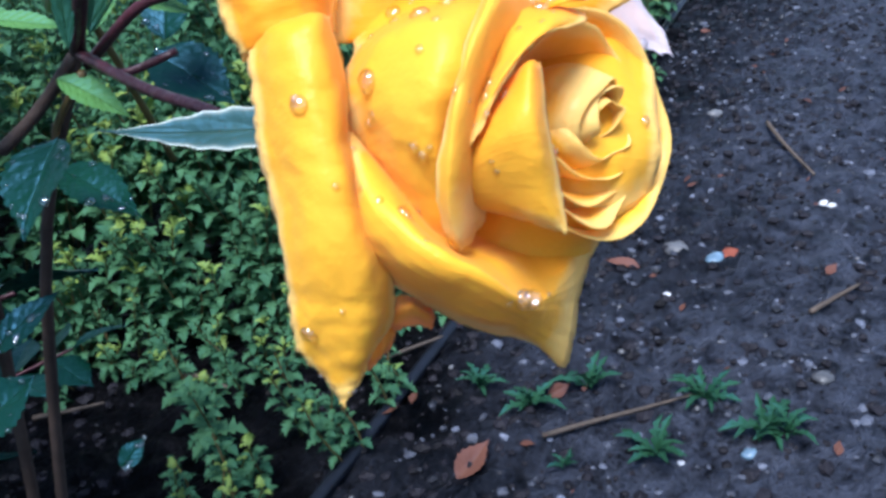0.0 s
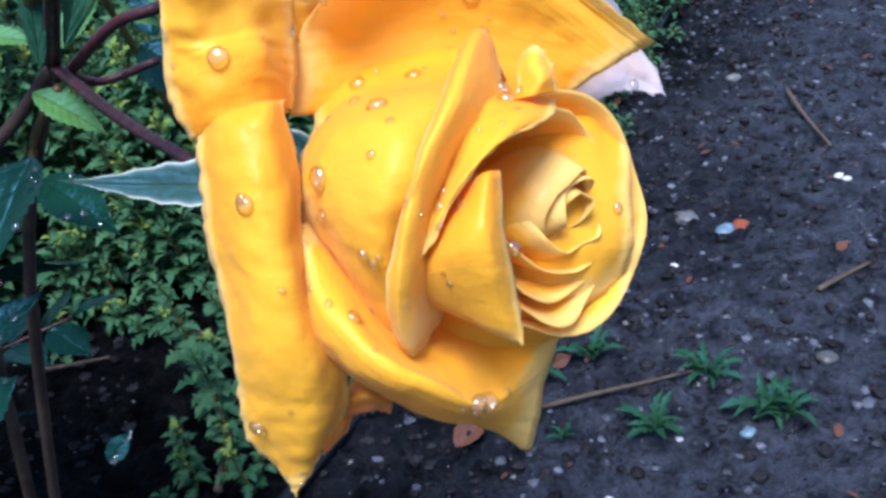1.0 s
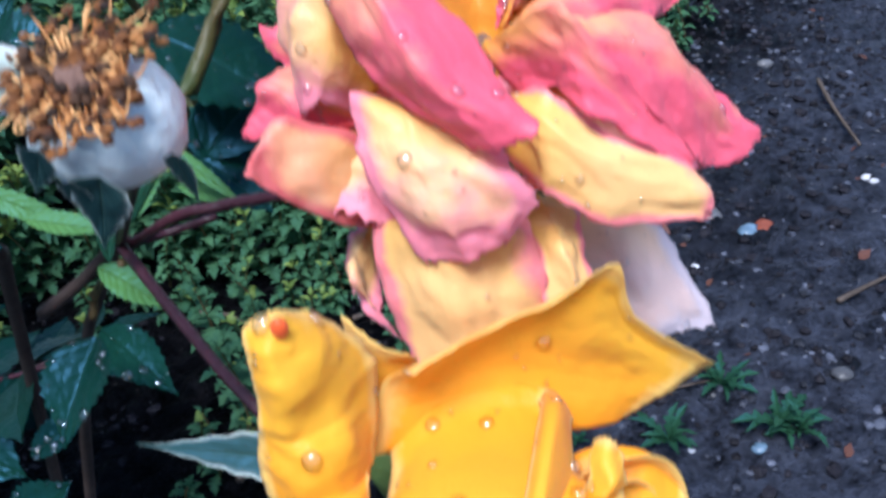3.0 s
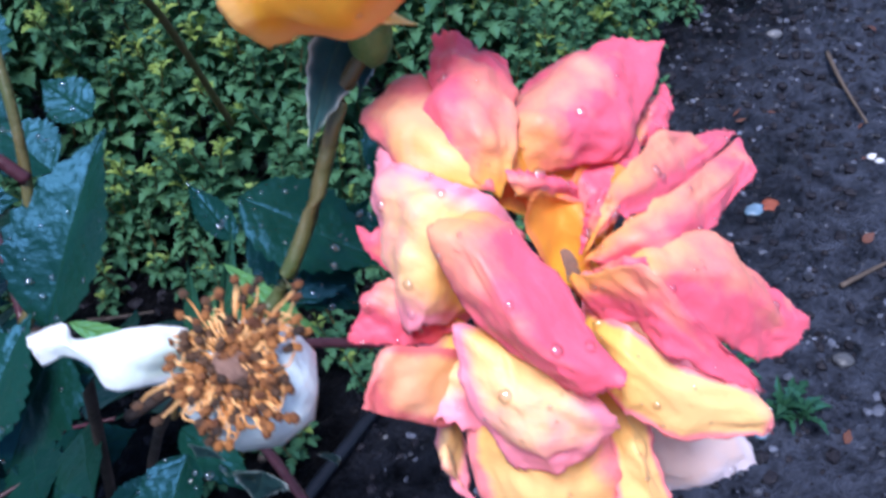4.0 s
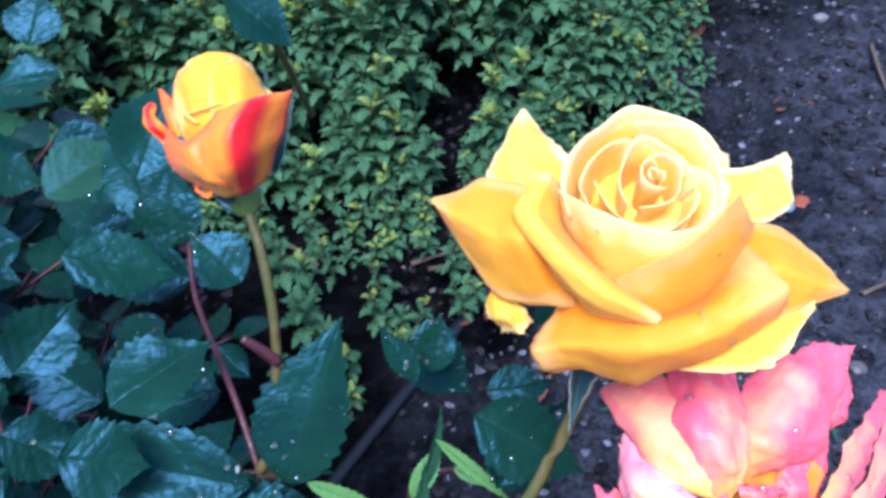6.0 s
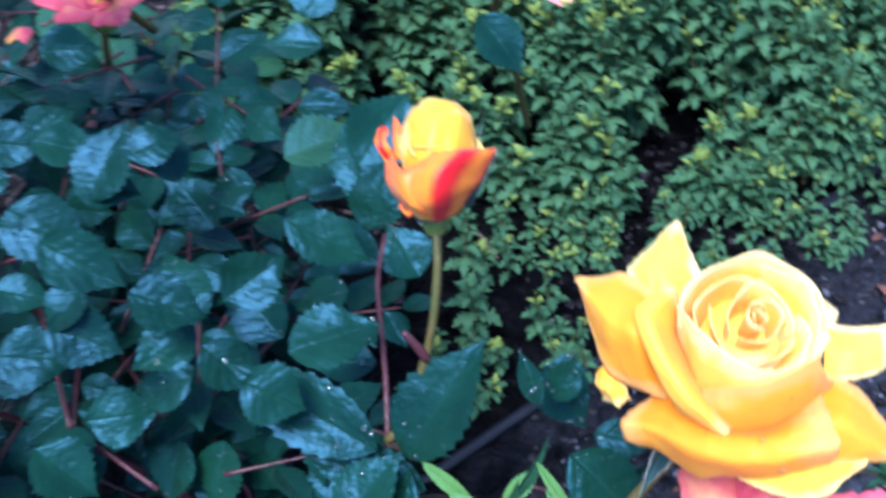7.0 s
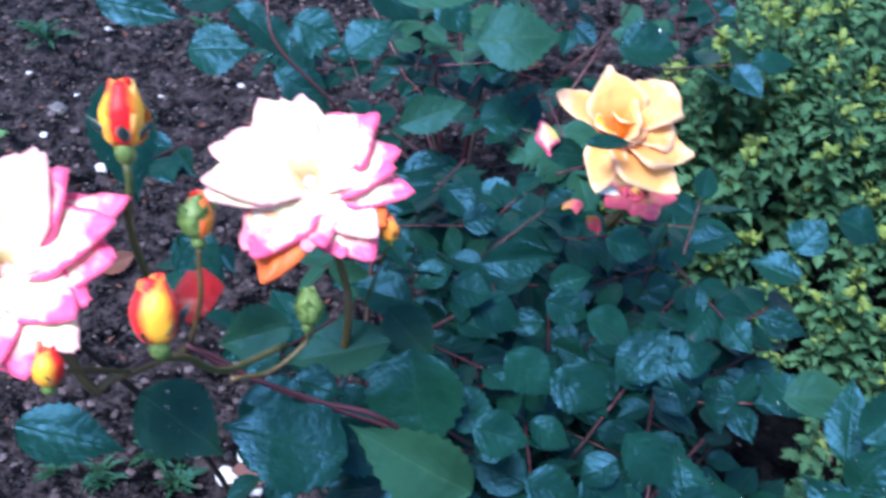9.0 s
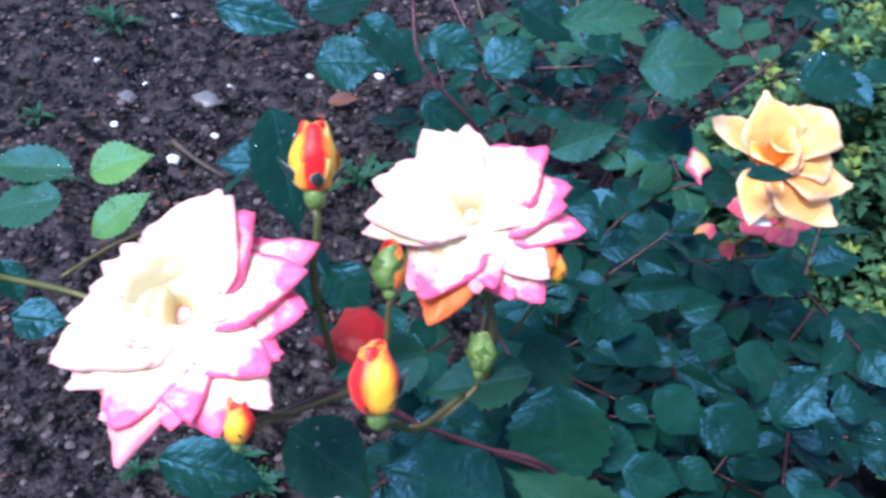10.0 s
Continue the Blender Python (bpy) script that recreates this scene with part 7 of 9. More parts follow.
arc_petal(cream_two, ROSY, (-0.3065, 0.2607, 0.5506), (-0.2660, 0.2776, 0.5773), (0.1156, -0.2409, 0.9636), 0.0332, 0.70, -0.10, 0.40, 0.72, 0.45, 2.4, 119)
arc_petal(cream_two, CREAM, (-0.3065, 0.2607, 0.5506), (-0.2548, 0.2488, 0.5601), (0.1156, -0.2409, 0.9636), 0.0303, 0.70, -0.10, 0.40, 0.72, 0.45, 2.4, 120)
arc_petal(cream_two, ROSY, (-0.3065, 0.2607, 0.5506), (-0.2709, 0.2288, 0.5588), (0.1156, -0.2409, 0.9636), 0.0274, 0.70, -0.10, 0.40, 0.72, 0.45, 2.4, 121)
arc_petal(cream_two, ROSY, (-0.3065, 0.2607, 0.5506), (-0.2934, 0.2050, 0.5574), (0.1156, -0.2409, 0.9636), 0.0375, 0.70, -0.10, 0.40, 0.72, 0.45, 2.4, 122)
arc_petal(cream_two, CREAM, (-0.3065, 0.2607, 0.5506), (-0.3302, 0.2139, 0.5771), (0.1156, -0.2409, 0.9636), 0.0346, 0.70, -0.10, 0.40, 0.72, 0.45, 2.4, 123)
arc_petal(cream_two, CREAM, (-0.3065, 0.2607, 0.5506), (-0.3369, 0.2363, 0.5868), (0.1156, -0.2409, 0.9636), 0.0317, 0.70, -0.10, 0.40, 0.72, 0.45, 2.4, 124)
arc_petal(cream_two, CREAM, (-0.3065, 0.2607, 0.5506), (-0.3281, 0.2605, 0.5840), (0.1156, -0.2409, 0.9636), 0.0321, 0.95, 0.15, 0.45, 0.40, 0.4, 1.4, 125)
arc_petal(cream_two, CREAM, (-0.3065, 0.2607, 0.5506), (-0.3027, 0.2764, 0.5806), (0.1156, -0.2409, 0.9636), 0.0321, 0.95, 0.20, 0.45, 0.40, 0.4, 1.4, 126)
arc_petal(cream_two, CREAM, (-0.3065, 0.2607, 0.5506), (-0.2802, 0.2774, 0.5756), (0.1156, -0.2409, 0.9636), 0.0321, 0.95, 0.25, 0.45, 0.40, 0.4, 1.4, 127)
arc_petal(cream_two, CREAM, (-0.3065, 0.2607, 0.5506), (-0.2708, 0.2569, 0.5632), (0.1156, -0.2409, 0.9636), 0.0321, 0.95, 0.30, 0.45, 0.40, 0.4, 1.4, 128)
arc_petal(cream_two, CREAM, (-0.3065, 0.2607, 0.5506), (-0.2764, 0.2406, 0.5579), (0.1156, -0.2409, 0.9636), 0.0321, 0.95, 0.35, 0.45, 0.40, 0.4, 1.4, 129)
arc_petal(cream_two, CREAM, (-0.3065, 0.2607, 0.5506), (-0.2919, 0.2181, 0.5544), (0.1156, -0.2409, 0.9636), 0.0321, 0.95, 0.15, 0.45, 0.40, 0.4, 1.4, 130)
arc_petal(cream_two, CREAM, (-0.3065, 0.2607, 0.5506), (-0.3227, 0.2233, 0.5694), (0.1156, -0.2409, 0.9636), 0.0321, 0.95, 0.20, 0.45, 0.40, 0.4, 1.4, 131)
arc_petal(cream_two, CREAM, (-0.3065, 0.2607, 0.5506), (-0.3308, 0.2379, 0.5763), (0.1156, -0.2409, 0.9636), 0.0321, 0.95, 0.25, 0.45, 0.40, 0.4, 1.4, 132)
arc_petal(cream_two, CREAM, (-0.3065, 0.2607, 0.5506), (-0.3218, 0.2590, 0.5815), (0.1156, -0.2409, 0.9636), 0.0321, 0.95, 0.30, 0.45, 0.40, 0.4, 1.4, 133)
arc_petal(cream_two, CREAM, (-0.3065, 0.2607, 0.5506), (-0.3029, 0.2709, 0.5790), (0.1156, -0.2409, 0.9636), 0.0321, 0.95, 0.35, 0.45, 0.40, 0.4, 1.4, 134)
arc_petal(cream_two, CREAM, (-0.3065, 0.2607, 0.5506), (-0.2863, 0.2716, 0.5753), (0.1156, -0.2409, 0.9636), 0.0321, 0.95, 0.15, 0.45, 0.40, 0.4, 1.4, 135)
arc_petal(cream_two, CREAM, (-0.3065, 0.2607, 0.5506), (-0.2793, 0.2563, 0.5661), (0.1156, -0.2409, 0.9636), 0.0321, 0.95, 0.20, 0.45, 0.40, 0.4, 1.4, 136)
arc_petal(cream_two, CREAM, (-0.3065, 0.2607, 0.5506), (-0.2834, 0.2442, 0.5621), (0.1156, -0.2409, 0.9636), 0.0321, 0.95, 0.25, 0.45, 0.40, 0.4, 1.4, 137)
arc_petal(cream_two, CREAM, (-0.3065, 0.2607, 0.5506), (-0.2950, 0.2276, 0.5595), (0.1156, -0.2409, 0.9636), 0.0321, 0.95, 0.30, 0.45, 0.40, 0.4, 1.4, 138)
arc_petal(cream_two, CREAM, (-0.3065, 0.2607, 0.5506), (-0.3178, 0.2314, 0.5707), (0.1156, -0.2409, 0.9636), 0.0321, 0.95, 0.35, 0.45, 0.40, 0.4, 1.4, 139)
arc_petal(cream_two, CREAM, (-0.3065, 0.2607, 0.5506), (-0.3238, 0.2423, 0.5758), (0.1156, -0.2409, 0.9636), 0.0321, 0.95, 0.15, 0.45, 0.40, 0.4, 1.4, 140)
arc_petal(cream_two, CREAM, (-0.3065, 0.2607, 0.5506), (-0.3106, 0.2628, 0.5763), (0.1156, -0.2409, 0.9636), 0.0321, 0.95, 0.20, 0.45, 0.40, 0.4, 1.4, 141)
arc_petal(cream_two, CREAM, (-0.3065, 0.2607, 0.5506), (-0.2933, 0.2657, 0.5726), (0.1156, -0.2409, 0.9636), 0.0321, 0.95, 0.25, 0.45, 0.40, 0.4, 1.4, 142)
arc_petal(cream_two, CREAM, (-0.3065, 0.2607, 0.5506), (-0.2876, 0.2514, 0.5643), (0.1156, -0.2409, 0.9636), 0.0321, 0.95, 0.30, 0.45, 0.40, 0.4, 1.4, 143)
arc_petal(cream_two, CREAM, (-0.3065, 0.2607, 0.5506), (-0.2986, 0.2386, 0.5628), (0.1156, -0.2409, 0.9636), 0.0321, 0.95, 0.35, 0.45, 0.40, 0.4, 1.4, 144)
arc_petal(cream_two, CREAM, (-0.3065, 0.2607, 0.5506), (-0.3140, 0.2433, 0.5705), (0.1156, -0.2409, 0.9636), 0.0321, 0.95, 0.15, 0.45, 0.40, 0.4, 1.4, 145)
wrap_petal(cream_two, CREAM, (-0.3065, 0.2607, 0.5506), (0.1156, -0.2409, 0.9636), 0.0100, 0.0090, 150, 170, 0.002, 0.0, 45)
wrap_petal(cream_two, CREAM, (-0.3065, 0.2607, 0.5506), (0.1156, -0.2409, 0.9636), 0.0083, 0.0093, 287, 170, 0.002, 0.0, 46)
wrap_petal(cream_two, CREAM, (-0.3065, 0.2607, 0.5506), (0.1156, -0.2409, 0.9636), 0.0066, 0.0096, 424, 170, 0.002, 0.0, 47)
wrap_petal(cream_two, CREAM, (-0.3065, 0.2607, 0.5506), (0.1156, -0.2409, 0.9636), 0.0049, 0.0099, 561, 170, 0.002, 0.0, 48)
wrap_petal(cream_two, CREAM, (-0.3065, 0.2607, 0.5506), (0.1156, -0.2409, 0.9636), 0.0032, 0.0102, 698, 170, 0.002, 0.0, 49)
blob((-0.3056, 0.2588, 0.5583), (0.0045, 0.0045, 0.005), CREAM, "heart", cream_two, "golden heart of folded petals", 5, 0.3)
blob((-0.3075, 0.2627, 0.5429), (0.0075, 0.0075, 0.009), BUD_GREEN, "hip", cream_two, "green hip under the petals", 5, 0.1)
stalk("stem", cream_two, [(-0.3079, 0.2636, 0.5391), (-0.2962, 0.2672, 0.4914), (-0.2877, 0.2596, 0.4671), (-0.2886, 0.2532, 0.4357)], [0.0022, 0.0025], GREEN_CANE, "olive green stem")
loose = thing("rose_bloom", (-0.2133, 0.4272, 0.5206), "loose tawny yellow rose with narrow pointed petals", "rose", "blooms of the rose bush")
loose_at = np.array((-0.2133, 0.4272, 0.5206))
arc_petal(loose, TAWNY, (-0.2232, 0.4265, 0.5190), (-0.2525, 0.4095, 0.5503), (0.0795, -0.1354, 0.9876), 0.024, 0.75, -0.25, 0.45, 0.30, 0.30, 2.2, 90)
arc_petal(loose, TAWNY, (-0.2202, 0.4313, 0.5210), (-0.2391, 0.4448, 0.5560), (0.0795, -0.1354, 0.9876), 0.040, 0.75, -0.15, 0.35, 0.99, 0.30, 2.2, 91)
arc_petal(loose, TAWNY, (-0.2168, 0.4345, 0.5215), (-0.2058, 0.4670, 0.5459), (0.0795, -0.1354, 0.9876), 0.040, 0.75, -0.10, 0.25, 0.25, 0.50, 2.2, 92)
arc_petal(loose, TAWNY, (-0.2155, 0.4330, 0.5197), (-0.1970, 0.4535, 0.5305), (0.0795, -0.1354, 0.9876), 0.044, 0.75, -0.10, 0.30, 0.40, 0.40, 2.2, 88)
arc_petal(loose, TAWNY, (-0.2149, 0.4322, 0.5188), (-0.1761, 0.4449, 0.5203), (0.0795, -0.1354, 0.9876), 0.046, 0.75, -0.10, 0.35, 0.85, 0.50, 2.2, 93)
arc_petal(loose, TAWNY, (-0.2180, 0.4275, 0.5168), (-0.1722, 0.4246, 0.5079), (0.0795, -0.1354, 0.9876), 0.050, 0.75, -0.25, 0.35, 0.92, 0.40, 2.2, 94)
arc_petal(loose, TAWNY, (-0.2177, 0.4271, 0.5164), (-0.1903, 0.4208, 0.5098), (0.0795, -0.1354, 0.9876), 0.040, 0.75, -0.25, 0.40, 0.60, 0.40, 2.2, 98)
arc_petal(loose, TAWNY, (-0.2208, 0.4247, 0.5163), (-0.2102, 0.3917, 0.5097), (0.0795, -0.1354, 0.9876), 0.026, 0.75, -0.25, 0.45, 0.90, 0.30, 2.2, 95)
arc_petal(loose, TAWNY, (-0.2177, 0.4314, 0.5196), (-0.2076, 0.4338, 0.5407), (0.0795, -0.1354, 0.9876), 0.030, 0.75, 0.25, 0.45, 0.30, 0.40, 2.2, 96)
arc_petal(loose, EMBER, (-0.2214, 0.4285, 0.5195), (-0.2269, 0.4135, 0.5361), (0.0795, -0.1354, 0.9876), 0.018, 0.75, 0.45, 0.55, 0.40, 0.30, 2.2, 97)
arc_petal(loose, EMBER, (-0.2179, 0.4306, 0.5192), (-0.2164, 0.4221, 0.5395), (0.0795, -0.1354, 0.9876), 0.018, 0.75, 0.55, 0.65, 0.35, 0.20, 2.2, 99)
arc_petal(loose, TAWNY, (-0.2173, 0.4298, 0.5182), (-0.2044, 0.4184, 0.5298), (0.0795, -0.1354, 0.9876), 0.022, 0.75, 0.45, 0.55, 0.40, 0.20, 2.2, 89)
net_petal(loose, WHITE_PETAL, loose_at, [[(-0.8, -21.2, -16.7), (2.9, -18.3, -16.6), (7.5, -16.2, -17.5)], [(0.4, -26.5, -18.5), (6.3, -24.2, -18.8), (11.2, -19.5, -19.4)]], seed=5, wave=1.2)
net_petal(loose, ROSY, loose_at, [[(-38.5, -23.5, 10.6), (-34.1, -24.9, 9.9), (-29.1, -25.0, 4.3)], [(-43.4, -25.0, 12.2), (-36.7, -31.8, 8.9), (-31.4, -29.8, 2.0)], [(-42.1, -32.7, 4.4), (-36.4, -33.7, 1.9), (-29.9, -33.6, -3.0)]], seed=6, wave=1.2)
blob((-0.2136, 0.4324, 0.5137), (0.004, 0.004, 0.006), BUD_GREEN, "hip", loose, "green hip", 4, 0.1)
stalk("stem", loose, [(-0.2128, 0.4315, 0.5126), (-0.2125, 0.4650, 0.4692), (-0.2109, 0.5162, 0.3974)], [0.002, 0.0025], GREEN_CANE, "olive green stem")
far_yellow = thing("rose_bloom", (0.0110, 0.5398, 0.4567), "cupped yellow rose above the green cover", "rose", "blooms of the rose bush")
far_at = np.array((0.0050, 0.5408, 0.4466))
far_axis = unit((0.4174, 0.1007, 0.9031))
far_e1 = unit(np.cross((0.0, 1.0, 0.1), far_axis))
far_e2 = np.cross(far_axis, far_e1)
far_rng = random.Random(18)
# Ring colours mix pigment with light: orange shaded undersides, cream lit tops.
for count, reach, lift, width, point, mats in ((5, 0.040, 0.013, 0.052, 0.80, (EMBER, EMBER)), (6, 0.040, 0.021, 0.050, 0.72, (BUFF, CREAM)), (5, 0.030, 0.026, 0.044, 0.55, (CREAM, BUFF)), (3, 0.016, 0.029, 0.032, 0.40, (CREAM, BUFF))):
    for i in range(count):
        q = 6.283 * (i + 0.5 * (count % 2)) / count + 40 * reach + far_rng.uniform(-0.2, 0.2)
        away = far_e1 * math.cos(q) + far_e2 * math.sin(q)
        arc_petal(far_yellow, mats[i % 2], far_at + away * 0.003, far_at + away * reach * far_rng.uniform(0.92, 1.08) + far_axis * lift * far_rng.uniform(0.9, 1.1), far_axis, width, 0.85, 0.25, 0.45, point, 0.35, 1.6, 180 + count * 10 + i)
arc_petal(far_yellow, PALE, (0.0050, 0.5408, 0.4466), (0.0421, 0.5169, 0.4477), far_axis, 0.034, 0.7, -0.1, 0.4, 0.92, 0.4, 1.4, 178)
blob((0.0021, 0.5401, 0.4403), (0.0060, 0.0060, 0.007), BUD_GREEN, "hip", far_yellow, "green hip under the petals", 9, 0.1)
stalk("stem", far_yellow, [(0.0008, 0.5397, 0.4376), (0.0008, 0.5497, 0.4076), (0.0072, 0.5791, 0.3611), (0.0170, 0.6274, 0.2600)], [0.0022, 0.0025], GREEN_CANE, "olive green stem")
faded_pink = thing("rose_bloom", (-0.2204, 0.4840, 0.4326), "small faded pink rose with loose petals", "rose", "blooms of the rose bush")
arc_petal(faded_pink, PINK, (-0.2224, 0.4813, 0.4348), (-0.2411, 0.4571, 0.4541), (0.1925, -0.1925, 0.9623), 0.0222, 0.70, 0.01, 0.35, 0.70, 0.50, 1.6, 221)
arc_petal(faded_pink, PINK, (-0.2209, 0.4805, 0.4341), (-0.2255, 0.4488, 0.4474), (0.1925, -0.1925, 0.9623), 0.0200, 0.70, 0.05, 0.35, 0.70, 0.50, 1.6, 222)
arc_petal(faded_pink, PINK, (-0.2192, 0.4815, 0.4334), (-0.2080, 0.4586, 0.4407), (0.1925, -0.1925, 0.9623), 0.0177, 0.70, 0.09, 0.35, 0.70, 0.50, 1.6, 223)
arc_petal(faded_pink, PINK, (-0.2179, 0.4821, 0.4334), (-0.1949, 0.4653, 0.4403), (0.1925, -0.1925, 0.9623), 0.0230, 0.70, -0.15, 0.35, 0.70, 0.50, 1.6, 224)
arc_petal(faded_pink, PINK, (-0.2175, 0.4845, 0.4338), (-0.1911, 0.4892, 0.4442), (0.1925, -0.1925, 0.9623), 0.0207, 0.70, -0.11, 0.35, 0.70, 0.50, 1.6, 225)
arc_petal(faded_pink, PINK, (-0.2194, 0.4847, 0.4341), (-0.2098, 0.4919, 0.4479), (0.1925, -0.1925, 0.9623), 0.0185, 0.70, -0.07, 0.35, 0.70, 0.50, 1.6, 226)
arc_petal(faded_pink, PINK, (-0.2211, 0.4832, 0.4343), (-0.2270, 0.4766, 0.4499), (0.1925, -0.1925, 0.9623), 0.0237, 0.70, -0.03, 0.35, 0.70, 0.50, 1.6, 227)
wrap_petal(faded_pink, PINK, (-0.2204, 0.4840, 0.4326), (0.1925, -0.1925, 0.9623), 0.0060, 0.0108, 330, 170, 0.002, 0.0, 99)
wrap_petal(faded_pink, PINK, (-0.2204, 0.4840, 0.4326), (0.1925, -0.1925, 0.9623), 0.0050, 0.0112, 467, 170, 0.002, 0.0, 100)
wrap_petal(faded_pink, PINK, (-0.2204, 0.4840, 0.4326), (0.1925, -0.1925, 0.9623), 0.0040, 0.0115, 604, 170, 0.002, 0.0, 101)
wrap_petal(faded_pink, PINK, (-0.2204, 0.4840, 0.4326), (0.1925, -0.1925, 0.9623), 0.0029, 0.0119, 741, 170, 0.002, 0.0, 102)
wrap_petal(faded_pink, PINK, (-0.2204, 0.4840, 0.4326), (0.1925, -0.1925, 0.9623), 0.0019, 0.0122, 878, 170, 0.002, 0.0, 103)
blob((-0.2189, 0.4824, 0.4403), (0.0036, 0.0036, 0.006), GOLD, "heart", faded_pink, "golden heart of folded petals", 11, 0.3)
blob((-0.2219, 0.4855, 0.4249), (0.0075, 0.0075, 0.009), BUD_GREEN, "hip", faded_pink, "green hip under the petals", 11, 0.1)
stalk("stem", faded_pink, [(-0.2227, 0.4863, 0.4211), (-0.2322, 0.4924, 0.3972), (-0.2536, 0.5154, 0.3437)], [0.0022, 0.0025], GREEN_CANE, "olive green stem")
tagged(net_petal(None, PINK, (-0.2339, 0.4425, 0.4371), [[(0,0,0),(5,3,2),(9,2,0)],[(-1,3,-7),(5,5,-5),(10,4,-7)],[(2,5,-16),(5,6,-15),(8,5,-16)]], 1.0, "fallen_petal"), "pink rose petal caught in leaves", "petal")
tagged(net_petal(None, PINK, (-0.2497, 0.4352, 0.4403), [[(0,0,0),(5,3,2),(10,2,0)],[(-1,7,2),(5,9,5),(11,8,2)],[(2,14,0),(6,15,1),(9,13,0)]], 1.0, "fallen_petal"), "pink rose petal caught in leaves", "petal")
closed_bud((-0.3189, 0.1730, 0.6313), (-0.3919, 0.4838, 0.7825), 0.0264, [STREAK, STREAK, GOLD], [(-0.3131, 0.1671, 0.6210), (-0.3107, 0.1599, 0.5966), (-0.3060, 0.1610, 0.5471)], "red and yellow rose bud on a thin stem", 0.2, 2)
closed_bud((-0.2420, 0.1190, 0.6209), (-0.4226, 0.4331, 0.7961), 0.0226, [STREAK, STREAK, GOLD], [(-0.2422, 0.1278, 0.6030), (-0.2454, 0.1439, 0.5759), (-0.2507, 0.1800, 0.5511)], "plump yellow and red rose bud", 0.2, 4)
closed_bud((-0.2799, 0.1696, 0.6072), (-0.3495, 0.4403, 0.8270), 0.0178, [BUD_GREEN, FLAME, CRIMSON], [(-0.2778, 0.1654, 0.5961), (-0.2769, 0.1617, 0.5792), (-0.2888, 0.1596, 0.5434)], "small green rose bud with pink tip", 0.8, 5)
closed_bud((-0.2571, 0.2609, 0.5466), (-0.3401, 0.3417, 0.8761), 0.0125, [AMBER, FLAME], [(-0.2652, 0.2648, 0.5267), (-0.2832, 0.2687, 0.4715)], "orange rose bud half hidden by a bloom", 0.2, 6)
closed_bud((-0.2937, 0.0990, 0.5760), (-0.3081, 0.4535, 0.8363), 0.0166, [STREAK, CRIMSON], [(-0.3042, 0.1148, 0.5594), (-0.3110, 0.1392, 0.5268)], "dark red and yellow rose bud", 0.2, 7)
closed_bud((-0.2566, 0.1999, 0.5419), (-0.2793, 0.4779, 0.8328), 0.0169, [BUD_GREEN], [(-0.2561, 0.1959, 0.5318), (-0.2601, 0.1777, 0.5274), (-0.2626, 0.1577, 0.5411)], "tight green rose bud", 0.9, 8)
tagged(net_petal(None, CRIMSON, (-0.3310, 0.1699, 0.5334), [[(0,0,0),(6,8,2),(4,22,4)],[(14,-4,8),(18,8,11),(16,24,12)],[(30,0,4),(33,10,8),(28,24,8)]], 1.5, "fallen_petal"), "dark red fallen rose petal caught in leaves", "petal")


# ---- withered bloom: petals gone, stamens left ----
def withered_bloom(place, axis):
    r = random.Random(4)
    at, ax = np.array(place), unit(axis)
    e1 = unit(np.cross((0.0, 1.0, 0.1), ax))
    e2 = np.cross(ax, e1)
    ob = thing("spent_rose", at, "spent rose with bare brown stamens and pale hip", "rose", "blooms of the rose bush")
    blob(at - ax * 0.0085, (0.0104, 0.0104, 0.0092), HIP, "hip", ob, "pale swollen hip", 2, 0.1)
    blob(at + ax * 0.0005, (0.0034, 0.0034, 0.0022), STIGMA, "stigma", ob, "brown stigma cushion", 3, 0.5)
    for k in range(190):
        q, s = r.uniform(0, 6.283), r.uniform(0.35, 1.0)
        out = e1 * math.cos(q) + e2 * math.sin(q)
        a = at + out * 0.0066 * s
        ln = r.uniform(0.0028, 0.0058)
        wob = (e1 * r.uniform(-1, 1) + e2 * r.uniform(-1, 1)) * 0.0024
        b = a + out * ln * 0.75 * s + ax * ln * 0.22 + wob * 0.6
        c = b + out * ln * r.uniform(-0.5, 0.15) + ax * ln * r.uniform(-0.1, 0.35) + wob
        v, f = tube([a, (a + b) / 2 + ax * 0.0008, b, c], [0.00026, 0.00016], 5)
        st = mesh_part("stamen", v, f, STAMEN, ob)
        blob(c, (0.0011, 0.0008, 0.0006), ANTHER if k % 3 else POLLEN, "anther", st, "", k, 0.3, 1, Matrix.Rotation(q, 4, "Z"))
    return ob


spent = withered_bloom((0.0809, 0.1508, 0.5189), (-0.12, -0.45, 1.0))

net_petal(spent, WHITE_PETAL, np.array((0.0809, 0.1508, 0.5189)), [[(-6.0, 7.4, 1.6), (-6.3, 4.0, 0.8), (-8.3, 3.6, -4.3)], [(-10.4, 7.4, 4.2), (-11.0, 2.4, 4.5), (-13.0, 2.4, -3.1)], [(-16.7, 9.0, 2.4), (-16.6, 4.6, 2.0), (-19.1, 3.8, -3.6)], [(-23.1, 11.0, 0.9), (-21.8, 7.6, 1.8), (-21.5, 7.3, -1.5)], [(-24.3, 13.4, 2.0), (-24.6, 9.8, 2.5), (-24.4, 9.6, -0.7)], [(-29.4, 14.0, 0.7), (-29.1, 10.9, 1.8), (-28.7, 10.1, -2.1)]], seed=3, name="last_petal", label="last pale limp petal")
stalk("stem", spent, [(0.0829, 0.1568, 0.5039), (0.0697, 0.1897, 0.4771), (0.0565, 0.2185, 0.4504)], [0.0015, 0.0015, 0.0017], CANE, "dark red stem")
